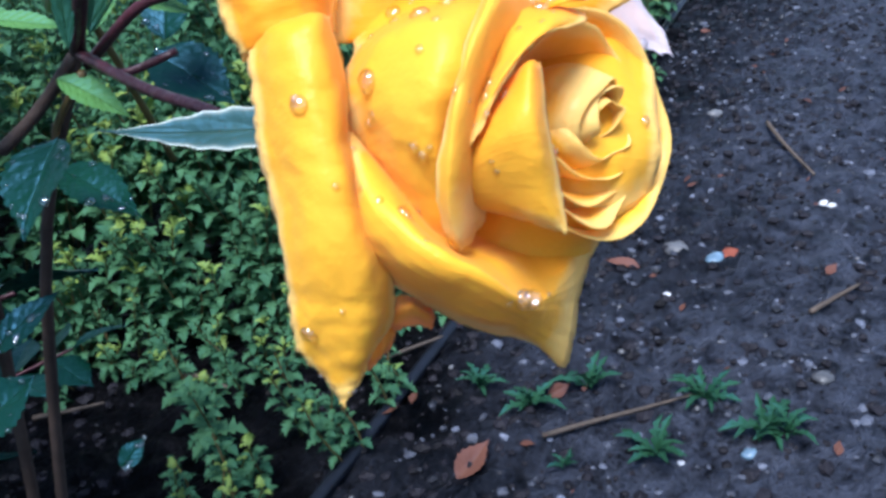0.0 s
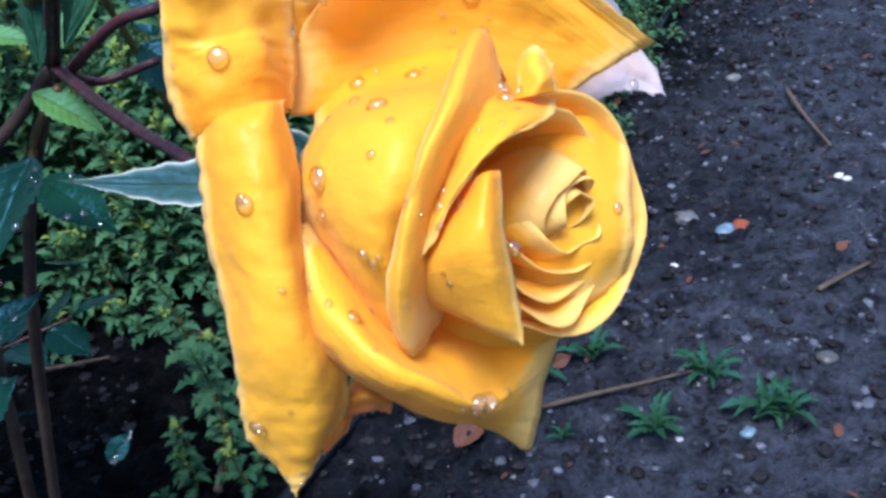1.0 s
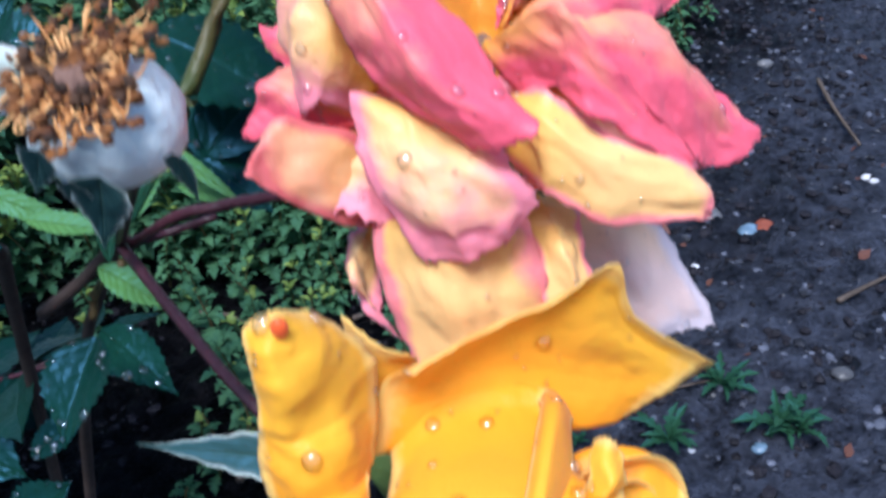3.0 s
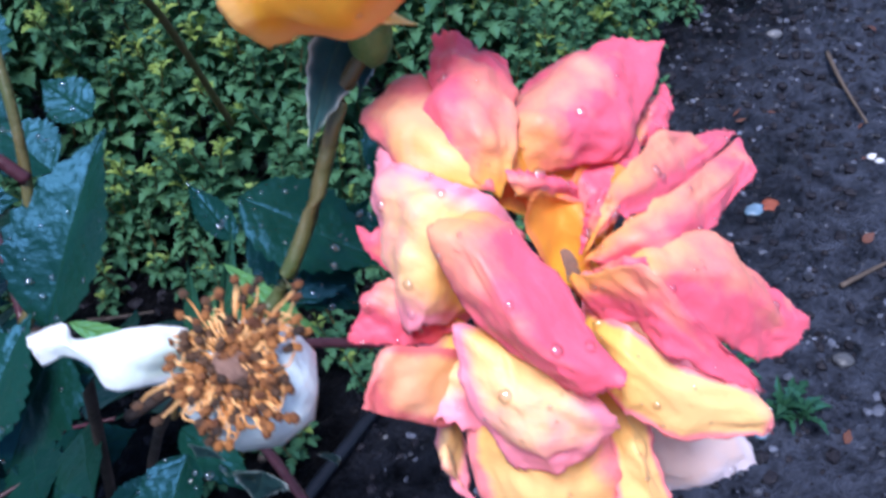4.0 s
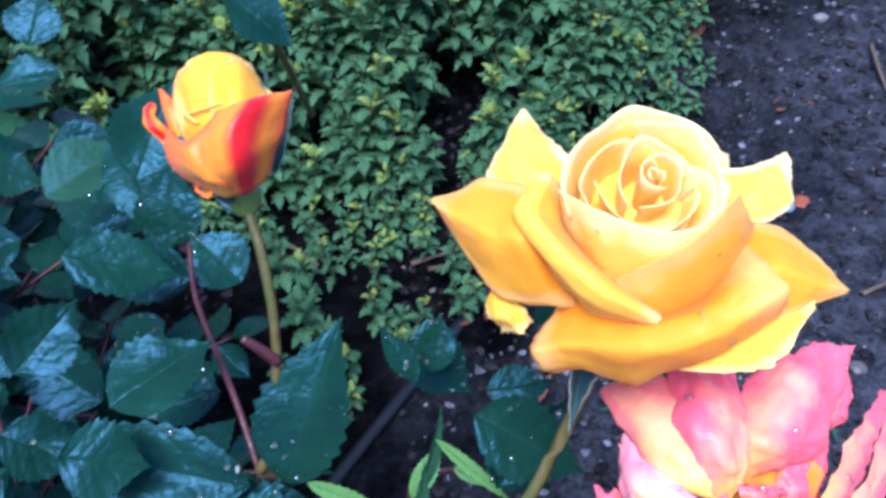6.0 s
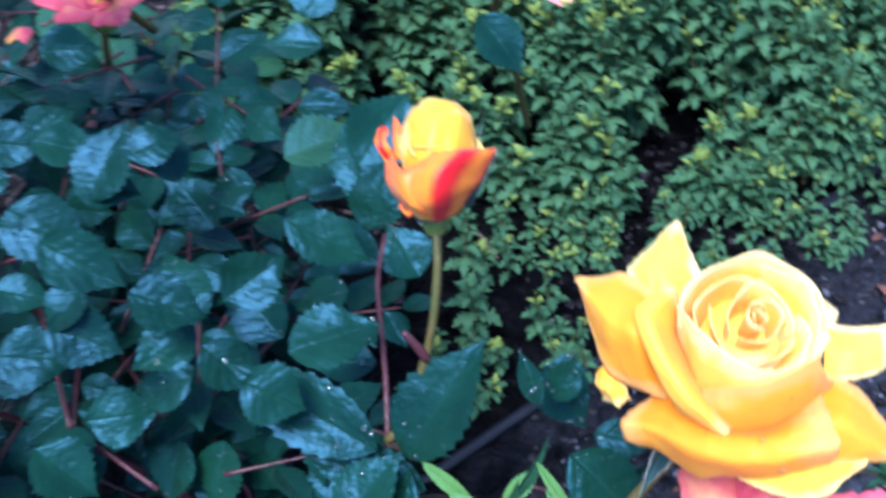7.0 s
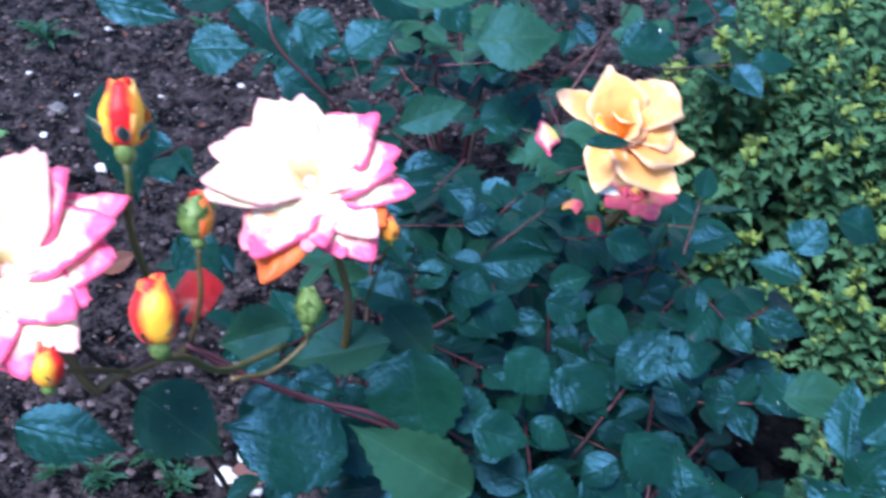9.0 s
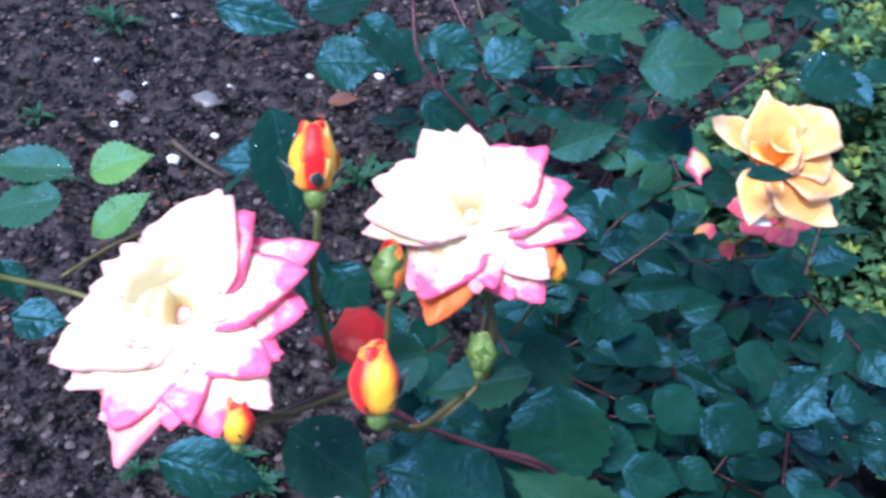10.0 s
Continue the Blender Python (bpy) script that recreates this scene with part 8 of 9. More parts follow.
leaflet(spent, (0.0835, 0.1355, 0.5142), (0.0797, 0.1402, 0.5018), 0.0075, (0, -1, 0.2), SEPAL, "sepal", "dark green sepal with white rim", 3, 0.2, -0.1, 6, -0.2)
leaflet(spent, (0.0774, 0.1385, 0.5173), (0.0728, 0.1456, 0.5080), 0.0050, (0, -1, 0.2), SEPAL, "sepal", "dark green sepal with white rim", 3, 0.2, -0.1, 6, -0.2)
leaflet(spent, (0.0920, 0.1357, 0.5152), (0.0923, 0.1415, 0.5047), 0.0030, (0, -1, 0.2), SEPAL, "sepal", "dark green sepal with white rim", 3, 0.2, -0.1, 6, -0.2)
leaflet(spent, (0.0802, 0.1357, 0.5141), (0.0788, 0.1425, 0.5047), 0.0040, (0, -1, 0.2), SEPAL, "sepal", "dark green sepal with white rim", 3, 0.2, -0.1, 6, -0.2)

# ---- canes and leaves of the bush ----
bush = thing("rose_bush", (0.0, 0.3, 0.0), "rose bush with wet dark green leaves and purple canes", "rose bush")
stalk("cane", bush, [(-0.1000, 0.3400, 0.0000), (-0.0400, 0.3000, 0.2000), (0.0200, 0.2500, 0.3800), (0.0565, 0.2185, 0.4504)], [0.0030, 0.0020, 0.0013], OLD_CANE, "dark woody cane")
stalk("cane", bush, [(0.0565, 0.2185, 0.4504), (0.0610, 0.2346, 0.4391), (0.0760, 0.2347, 0.4414)], [0.0012, 0.0010], CANE, "")
stalk("cane", bush, [(0.0565, 0.2185, 0.4504), (0.0420, 0.2231, 0.4375), (0.0309, 0.2251, 0.4300)], [0.0015, 0.0017], OLD_CANE, "dark woody cane")
stalk("cane", bush, [(0.0566, 0.2157, 0.4465), (0.0452, 0.2260, 0.4333), (0.0411, 0.2263, 0.4246)], [0.0010, 0.0010], GREEN_CANE, "")
stalk("cane", bush, [(0.0164, 0.2311, 0.4625), (0.0224, 0.2380, 0.4419), (0.0000, 0.2700, 0.3800), (-0.1000, 0.3400, 0.0000)], [0.0015, 0.0025], OLD_CANE, "dark woody cane")
stalk("cane", bush, [(0.0164, 0.2311, 0.4625), (0.0097, 0.2550, 0.4699), (-0.0015, 0.2887, 0.4726), (-0.0037, 0.3096, 0.4774)], [0.0011, 0.0008], CANE, "")
stalk("cane", bush, [(-0.3303, 0.3356, 0.3688), (-0.2388, 0.2820, 0.3802), (-0.1915, 0.2943, 0.3693)], [0.0008, 0.0011], CANE, "")
stalk("cane", bush, [(-0.4547, 0.0997, 0.5496), (-0.4063, 0.1128, 0.5599), (-0.3688, 0.1326, 0.5403)], [0.0015, 0.0015], GREEN_CANE, "")
stalk("cane", bush, [(-0.4252, 0.1144, 0.5579), (-0.4276, 0.1427, 0.5529), (-0.4328, 0.1738, 0.5380)], [0.0010, 0.0010], GREEN_CANE, "")
stalk("cane", bush, [(-0.3275, 0.1390, 0.5086), (-0.3009, 0.1646, 0.5265), (-0.2715, 0.1847, 0.4979), (-0.2437, 0.2136, 0.4632), (-0.2014, 0.2555, 0.4165)], [0.0010, 0.0010, 0.0012], CANE, "")
stalk("cane", bush, [(-0.4094, 0.3415, 0.5952), (-0.3902, 0.3251, 0.5724), (-0.3645, 0.3365, 0.5395), (-0.3492, 0.3594, 0.4935)], [0.0008, 0.0011], CANE, "")
stalk("cane", bush, [(-0.2258, 0.4376, 0.6197), (-0.2339, 0.4287, 0.5904), (-0.2578, 0.4027, 0.5570), (-0.2904, 0.4084, 0.5111)], [0.0007, 0.0010], CANE, "")
stalk("cane", bush, [(-0.2814, 0.1527, 0.5555), (-0.2691, 0.1659, 0.5314), (-0.2482, 0.1915, 0.4985), (-0.2164, 0.2208, 0.4626), (-0.1800, 0.3000, 0.2500), (-0.1000, 0.3400, 0.0000)], [0.0009, 0.0012, 0.0025], CANE, "")
stalk("cane", bush, [(-0.3500, 0.3200, 0.0000), (-0.3300, 0.3000, 0.2000), (-0.3647, 0.3849, 0.4666)], [0.0030, 0.0018], OLD_CANE, "")
stalk("cane", bush, [(-0.4000, 0.2400, 0.0000), (-0.4000, 0.2200, 0.2500), (-0.3804, 0.1390, 0.5241)], [0.0030, 0.0018], OLD_CANE, "")
leaf_ob = leaflet(bush, (0.0148, 0.2246, 0.4674), (-0.0440, 0.2393, 0.4816), 0.0241, (0.0144, -0.4872, 1.0701), ROSE_LEAF, "leaf", "", 311, 0.31, 0.13)
scatter_drops(leaf_ob, leaf_ob, 16, 0.0011, rng)
leaf_ob = leaflet(bush, (0.0244, 0.2241, 0.4668), (0.0446, 0.2531, 0.5003), 0.0269, (0.0144, -0.4872, 1.0701), ROSE_LEAF, "leaf", "", 313, 0.46, 0.20)
scatter_drops(leaf_ob, leaf_ob, 16, 0.0011, rng)
leaf_ob = leaflet(bush, (0.0317, 0.2207, 0.4532), (-0.0152, 0.2260, 0.4523), 0.0200, (0.0144, -0.4872, 1.0701), ROSE_LEAF, "leaf", "", 315, 0.25, 0.07)
scatter_drops(leaf_ob, leaf_ob, 16, 0.0011, rng)
leaf_ob = leaflet(bush, (0.0261, 0.2217, 0.4647), (0.0134, 0.2056, 0.4513), 0.0369, (0.0144, -0.4872, 1.0701), ROSE_LEAF, "leaf", "", 317, 0.40, 0.15)
scatter_drops(leaf_ob, leaf_ob, 16, 0.0011, rng)
leaf_ob = leaflet(bush, (0.0005, 0.2721, 0.4453), (-0.0260, 0.2680, 0.4424), 0.0171, (0.0144, -0.4872, 1.0701), ROSE_LEAF, "leaf", "", 319, 0.18, 0.02)
scatter_drops(leaf_ob, leaf_ob, 16, 0.0011, rng)
leaf_ob = leaflet(bush, (-0.0056, 0.3076, 0.4626), (-0.0462, 0.3212, 0.4621), 0.0219, (0.0144, -0.4872, 1.0701), ROSE_LEAF, "leaf", "", 321, 0.33, 0.09)
scatter_drops(leaf_ob, leaf_ob, 16, 0.0011, rng)
leaf_ob = leaflet(bush, (-0.0246, 0.3159, 0.4307), (-0.0512, 0.3117, 0.4146), 0.0196, (0.0144, -0.4872, 1.0701), ROSE_LEAF, "leaf", "", 323, 0.12, 0.17)
scatter_drops(leaf_ob, leaf_ob, 16, 0.0011, rng)
leaf_ob = leaflet(bush, (-0.0533, 0.3016, 0.4060), (-0.0855, 0.3211, 0.4235), 0.0265, (0.0144, -0.4872, 1.0701), ROSE_LEAF, "leaf", "", 325, 0.27, 0.04)
scatter_drops(leaf_ob, leaf_ob, 16, 0.0011, rng)
leaf_ob = leaflet(bush, (-0.0736, 0.2722, 0.4472), (-0.0894, 0.2535, 0.4448), 0.0224, (0.0144, -0.4872, 1.0701), ROSE_LEAF, "leaf", "", 327, 0.42, 0.11)
scatter_drops(leaf_ob, leaf_ob, 16, 0.0011, rng)
leaf_ob = leaflet(bush, (-0.0822, 0.2836, 0.4309), (-0.1056, 0.3127, 0.4432), 0.0267, (0.0144, -0.4872, 1.0701), ROSE_LEAF, "leaf", "", 329, 0.20, 0.18)
scatter_drops(leaf_ob, leaf_ob, 16, 0.0011, rng)
leaf_ob = leaflet(bush, (0.0085, 0.3114, 0.4524), (-0.0038, 0.3227, 0.4623), 0.0223, (0.0144, -0.4872, 1.0701), ROSE_LEAF, "leaf", "", 331, 0.35, 0.06)
scatter_drops(leaf_ob, leaf_ob, 16, 0.0011, rng)
leaf_ob = leaflet(bush, (-0.0275, 0.3579, 0.4403), (-0.0442, 0.3983, 0.4622), 0.0253, (0.0144, -0.4872, 1.0701), ROSE_LEAF, "leaf", "", 333, 0.14, 0.13)
scatter_drops(leaf_ob, leaf_ob, 16, 0.0011, rng)
leaf_ob = leaflet(bush, (-0.0549, 0.4063, 0.4035), (-0.0927, 0.4211, 0.4039), 0.0293, (0.0144, -0.4872, 1.0701), ROSE_LEAF, "leaf", "", 335, 0.29, 0.20)
scatter_drops(leaf_ob, leaf_ob, 16, 0.0011, rng)
leaf_ob = leaflet(bush, (-0.0988, 0.5125, 0.4032), (-0.1370, 0.5094, 0.4016), 0.0276, (0.0144, -0.4872, 1.0701), ROSE_LEAF, "leaf", "", 337, 0.44, 0.07)
scatter_drops(leaf_ob, leaf_ob, 16, 0.0011, rng)
leaf_ob = leaflet(bush, (0.0634, 0.2969, 0.4254), (0.0845, 0.2798, 0.4103), 0.0229, (0.0144, -0.4872, 1.0701), ROSE_LEAF, "leaf", "", 339, 0.23, 0.15)
scatter_drops(leaf_ob, leaf_ob, 16, 0.0011, rng)
leaf_ob = leaflet(bush, (0.0657, 0.3012, 0.4159), (0.0786, 0.3031, 0.4172), 0.0129, (0.0144, -0.4872, 1.0701), ROSE_LEAF, "leaf", "", 341, 0.37, 0.02)
scatter_drops(leaf_ob, leaf_ob, 16, 0.0011, rng)
leaf_ob = leaflet(bush, (0.0770, 0.2194, 0.4969), (0.1047, 0.2080, 0.4799), 0.0218, (0.0144, -0.4872, 1.0701), ROSE_LEAF, "leaf", "", 343, 0.16, 0.09)
scatter_drops(leaf_ob, leaf_ob, 16, 0.0011, rng)
leaf_ob = leaflet(bush, (0.0813, 0.2122, 0.4710), (0.1041, 0.2278, 0.4837), 0.0169, (0.0144, -0.4872, 1.0701), ROSE_LEAF, "leaf", "", 345, 0.31, 0.17)
scatter_drops(leaf_ob, leaf_ob, 16, 0.0011, rng)
leaf_ob = leaflet(bush, (-0.0828, 0.3073, 0.3854), (-0.0734, 0.2969, 0.3762), 0.0210, (0.0144, -0.4872, 1.0701), ROSE_LEAF, "leaf", "", 347, 0.46, 0.04)
scatter_drops(leaf_ob, leaf_ob, 16, 0.0011, rng)
leaf_ob = leaflet(bush, (-0.0928, 0.2824, 0.3906), (-0.1192, 0.2718, 0.3823), 0.0243, (0.0144, -0.4872, 1.0701), ROSE_LEAF, "leaf", "", 349, 0.25, 0.11)
scatter_drops(leaf_ob, leaf_ob, 16, 0.0011, rng)
leaf_ob = leaflet(bush, (-0.0910, 0.3781, 0.4198), (-0.1154, 0.3721, 0.4152), 0.0196, (0.0144, -0.4872, 1.0701), ROSE_LEAF, "leaf", "", 351, 0.40, 0.18)
scatter_drops(leaf_ob, leaf_ob, 16, 0.0011, rng)
leaf_ob = leaflet(bush, (-0.1163, 0.3724, 0.3892), (-0.1423, 0.3895, 0.4045), 0.0283, (0.0144, -0.4872, 1.0701), ROSE_LEAF, "leaf", "", 353, 0.18, 0.06)
scatter_drops(leaf_ob, leaf_ob, 16, 0.0011, rng)
leaf_ob = leaflet(bush, (-0.1095, 0.2790, 0.3355), (-0.1117, 0.2547, 0.3148), 0.0270, (0.0144, -0.4872, 1.0701), ROSE_LEAF, "leaf", "", 355, 0.33, 0.13)
scatter_drops(leaf_ob, leaf_ob, 16, 0.0011, rng)
leaf_ob = leaflet(bush, (-0.0875, 0.2813, 0.3369), (-0.0872, 0.2552, 0.3146), 0.0294, (0.0144, -0.4872, 1.0701), ROSE_LEAF, "leaf", "", 357, 0.12, 0.20)
scatter_drops(leaf_ob, leaf_ob, 16, 0.0011, rng)
leaf_ob = leaflet(bush, (0.0075, 0.2004, 0.4577), (0.0236, 0.2216, 0.4751), 0.0216, (-0.0482, -0.5539, 1.0034), ROSE_LEAF, "leaf", "", 359, 0.27, 0.07)
scatter_drops(leaf_ob, leaf_ob, 12, 0.0012, rng)
leaf_ob = leaflet(bush, (0.0814, 0.2248, 0.4766), (0.0968, 0.2122, 0.4642), 0.0185, (-0.0482, -0.5539, 1.0034), ROSE_LEAF, "leaf", "", 361, 0.42, 0.15)
scatter_drops(leaf_ob, leaf_ob, 12, 0.0012, rng)
leaf_ob = leaflet(bush, (0.0646, 0.2630, 0.4501), (0.0544, 0.2763, 0.4637), 0.0096, (-0.0482, -0.5539, 1.0034), ROSE_LEAF, "leaf", "", 363, 0.20, 0.02)
scatter_drops(leaf_ob, leaf_ob, 12, 0.0012, rng)
leaf_ob = leaflet(bush, (0.0701, 0.2754, 0.4344), (0.0755, 0.2885, 0.4494), 0.0137, (-0.0482, -0.5539, 1.0034), ROSE_LEAF, "leaf", "", 365, 0.35, 0.09)
scatter_drops(leaf_ob, leaf_ob, 12, 0.0012, rng)
leaf_ob = leaflet(bush, (0.0854, 0.2521, 0.4550), (0.1073, 0.2515, 0.4564), 0.0138, (-0.0482, -0.5539, 1.0034), ROSE_LEAF, "leaf", "", 367, 0.14, 0.17)
scatter_drops(leaf_ob, leaf_ob, 12, 0.0012, rng)
leaf_ob = leaflet(bush, (-0.0199, 0.3361, 0.4479), (-0.0139, 0.3572, 0.4717), 0.0247, (-0.0482, -0.5539, 1.0034), ROSE_LEAF, "leaf", "", 369, 0.29, 0.04)
scatter_drops(leaf_ob, leaf_ob, 12, 0.0012, rng)
leaf_ob = leaflet(bush, (-0.0210, 0.2783, 0.4289), (-0.0064, 0.2922, 0.4456), 0.0189, (-0.0482, -0.5539, 1.0034), ROSE_LEAF, "leaf", "", 371, 0.44, 0.11)
scatter_drops(leaf_ob, leaf_ob, 12, 0.0012, rng)
leaf_ob = leaflet(bush, (0.0128, 0.3560, 0.4432), (-0.0009, 0.3667, 0.4536), 0.0182, (-0.0482, -0.5539, 1.0034), ROSE_LEAF, "leaf", "", 373, 0.23, 0.18)
scatter_drops(leaf_ob, leaf_ob, 12, 0.0012, rng)
leaf_ob = leaflet(bush, (0.1066, 0.2666, 0.4580), (0.1275, 0.2826, 0.4776), 0.0191, (-0.0482, -0.5539, 1.0034), ROSE_LEAF, "leaf", "", 375, 0.37, 0.06)
scatter_drops(leaf_ob, leaf_ob, 12, 0.0012, rng)
leaf_ob = leaflet(bush, (0.0579, 0.2034, 0.4554), (0.0635, 0.2132, 0.4871), 0.0050, (0.3000, -0.9000, -0.3000), MATTE_LEAF, "leaf", "", 377, 0.16, 0.13)
leaf_ob = leaflet(bush, (0.0598, 0.2202, 0.4532), (0.0715, 0.2353, 0.4761), 0.0050, (0.6000, -0.8000, -0.2000), MATTE_LEAF, "leaf", "", 378, 0.42, 0.17)
leaf_ob = leaflet(bush, (0.0491, 0.2036, 0.4370), (0.0389, 0.1844, 0.4260), 0.0175, (-0.0624, -0.6084, 0.9341), ROSE_LEAF, "leaf", "", 379, 0.31, 0.20)
scatter_drops(leaf_ob, leaf_ob, 12, 0.0012, rng)
leaf_ob = leaflet(bush, (0.0424, 0.2244, 0.4222), (0.0599, 0.2047, 0.4143), 0.0119, (-0.0624, -0.6084, 0.9341), ROSE_LEAF, "leaf", "", 381, 0.46, 0.07)
scatter_drops(leaf_ob, leaf_ob, 12, 0.0012, rng)
leaf_ob = leaflet(bush, (0.0023, 0.2397, 0.3686), (0.0234, 0.2457, 0.3801), 0.0096, (-0.0624, -0.6084, 0.9341), ROSE_LEAF, "leaf", "", 383, 0.25, 0.15)
scatter_drops(leaf_ob, leaf_ob, 12, 0.0012, rng)
leaf_ob = leaflet(bush, (-0.0076, 0.2284, 0.3514), (0.0124, 0.2337, 0.3617), 0.0175, (-0.0624, -0.6084, 0.9341), ROSE_LEAF, "leaf", "", 385, 0.40, 0.02)
scatter_drops(leaf_ob, leaf_ob, 12, 0.0012, rng)
leaf_ob = leaflet(bush, (0.0191, 0.2468, 0.3119), (0.0284, 0.2503, 0.3182), 0.0074, (-0.0624, -0.6084, 0.9341), ROSE_LEAF, "leaf", "", 387, 0.18, 0.09)
scatter_drops(leaf_ob, leaf_ob, 12, 0.0012, rng)
leaf_ob = leaflet(bush, (0.0509, 0.2162, 0.4464), (0.0649, 0.2081, 0.4370), 0.0074, (-0.0624, -0.6084, 0.9341), YOUNG_LEAF, "leaf", "", 389, 0.33, 0.17)
leaf_ob = leaflet(bush, (0.0305, 0.2224, 0.4691), (0.0523, 0.2154, 0.4561), 0.0053, (-0.0482, -0.5539, 1.0034), YOUNG_LEAF, "leaf", "", 390, 0.23, 0.20)
leaf_ob = leaflet(bush, (0.0671, 0.2285, 0.4719), (0.0876, 0.2125, 0.4563), 0.0040, (-0.0482, -0.5539, 1.0034), YOUNG_LEAF, "leaf", "", 391, 0.12, 0.04)
leaf_ob = leaflet(bush, (0.0407, 0.2162, 0.4622), (0.0583, 0.2117, 0.4579), 0.0056, (0.0144, -0.4872, 1.0701), YOUNG_LEAF, "leaf", "", 392, 0.37, 0.07)
leaf_ob = leaflet(bush, (0.0582, 0.2212, 0.4529), (0.0696, 0.2327, 0.4625), 0.0066, (0.0144, -0.4872, 1.0701), YOUNG_LEAF, "leaf", "", 393, 0.27, 0.11)
leaf_ob = leaflet(bush, (0.0714, 0.2265, 0.4571), (0.0846, 0.2217, 0.4527), 0.0050, (0.0144, -0.4872, 1.0701), YOUNG_LEAF, "leaf", "", 394, 0.16, 0.15)
leaf_ob = leaflet(bush, (-0.1798, 0.2285, 0.4333), (-0.2356, 0.2000, 0.4758), 0.0409, (0.2440, -0.4440, 1.0530), MATTE_LEAF, "leaf", "", 395, 0.42, 0.18)
leaf_ob = leaflet(bush, (-0.2660, 0.2706, 0.4510), (-0.3114, 0.2296, 0.4381), 0.0368, (0.2440, -0.4440, 1.0530), MATTE_LEAF, "leaf", "", 396, 0.31, 0.02)
leaf_ob = leaflet(bush, (-0.2307, 0.1916, 0.4669), (-0.2769, 0.1655, 0.4799), 0.0495, (0.2440, -0.4440, 1.0530), ROSE_LEAF, "leaf", "", 397, 0.20, 0.06)
leaf_ob = leaflet(bush, (-0.3179, 0.2441, 0.4526), (-0.3497, 0.2132, 0.4418), 0.0337, (0.2440, -0.4440, 1.0530), MATTE_LEAF, "leaf", "", 398, 0.46, 0.09)
leaf_ob = leaflet(bush, (-0.2853, 0.3157, 0.4279), (-0.3243, 0.3023, 0.4343), 0.0303, (0.2440, -0.4440, 1.0530), ROSE_LEAF, "leaf", "", 399, 0.35, 0.13)
leaf_ob = leaflet(bush, (-0.2149, 0.3604, 0.4192), (-0.2383, 0.3459, 0.4178), 0.0189, (0.2440, -0.4440, 1.0530), ROSE_LEAF, "leaf", "", 400, 0.25, 0.17)
leaf_ob = leaflet(bush, (-0.1825, 0.3098, 0.4456), (-0.1540, 0.3155, 0.4376), 0.0291, (0.2440, -0.4440, 1.0530), ROSE_LEAF, "leaf", "", 401, 0.14, 0.20)
leaf_ob = leaflet(bush, (-0.1219, 0.2678, 0.4937), (-0.0910, 0.2656, 0.4782), 0.0232, (0.2440, -0.4440, 1.0530), ROSE_LEAF, "leaf", "", 402, 0.40, 0.04)
leaf_ob = leaflet(bush, (-0.1964, 0.2848, 0.4046), (-0.2226, 0.2728, 0.4065), 0.0223, (0.2440, -0.4440, 1.0530), ROSE_LEAF, "leaf", "", 403, 0.29, 0.07)
leaf_ob = leaflet(bush, (-0.1711, 0.2325, 0.4192), (-0.2300, 0.1848, 0.4068), 0.0432, (0.2440, -0.4440, 1.0530), ROSE_LEAF, "leaf", "", 404, 0.18, 0.11)
leaf_ob = leaflet(bush, (-0.1535, 0.2406, 0.3772), (-0.1284, 0.2339, 0.3608), 0.0276, (0.2440, -0.4440, 1.0530), ROSE_LEAF, "leaf", "", 405, 0.44, 0.15)
leaf_ob = leaflet(bush, (-0.1638, 0.2578, 0.4227), (-0.1375, 0.2651, 0.4170), 0.0265, (0.2440, -0.4440, 1.0530), ROSE_LEAF, "leaf", "", 406, 0.33, 0.18)
leaf_ob = leaflet(bush, (-0.1358, 0.2651, 0.4434), (-0.1099, 0.2654, 0.4321), 0.0254, (0.2440, -0.4440, 1.0530), ROSE_LEAF, "leaf", "", 407, 0.23, 0.02)
leaf_ob = leaflet(bush, (-0.0626, 0.2576, 0.4593), (-0.0432, 0.2522, 0.4464), 0.0206, (0.2440, -0.4440, 1.0530), ROSE_LEAF, "leaf", "", 408, 0.12, 0.06)
leaf_ob = leaflet(bush, (-0.0900, 0.2640, 0.4765), (-0.0674, 0.2658, 0.4680), 0.0232, (0.2440, -0.4440, 1.0530), ROSE_LEAF, "leaf", "", 409, 0.37, 0.09)
leaf_ob = leaflet(bush, (-0.0204, 0.2447, 0.4846), (0.0011, 0.2588, 0.4864), 0.0256, (0.2440, -0.4440, 1.0530), ROSE_LEAF, "leaf", "", 410, 0.27, 0.13)
leaf_ob = leaflet(bush, (-0.0269, 0.2237, 0.4977), (-0.0113, 0.2231, 0.4903), 0.0265, (0.2440, -0.4440, 1.0530), ROSE_LEAF, "leaf", "", 411, 0.16, 0.17)
leaf_ob = leaflet(bush, (-0.0703, 0.3729, 0.4467), (-0.0378, 0.3963, 0.4512), 0.0276, (0.2440, -0.4440, 1.0530), MATTE_LEAF, "leaf", "", 412, 0.42, 0.20)
leaf_ob = leaflet(bush, (-0.0277, 0.3545, 0.4674), (-0.0124, 0.3846, 0.4848), 0.0310, (0.2440, -0.4440, 1.0530), ROSE_LEAF, "leaf", "", 413, 0.31, 0.04)
leaf_ob = leaflet(bush, (-0.0345, 0.2900, 0.5001), (-0.0029, 0.2891, 0.4854), 0.0196, (0.2440, -0.4440, 1.0530), ROSE_LEAF, "leaf", "", 414, 0.20, 0.07)
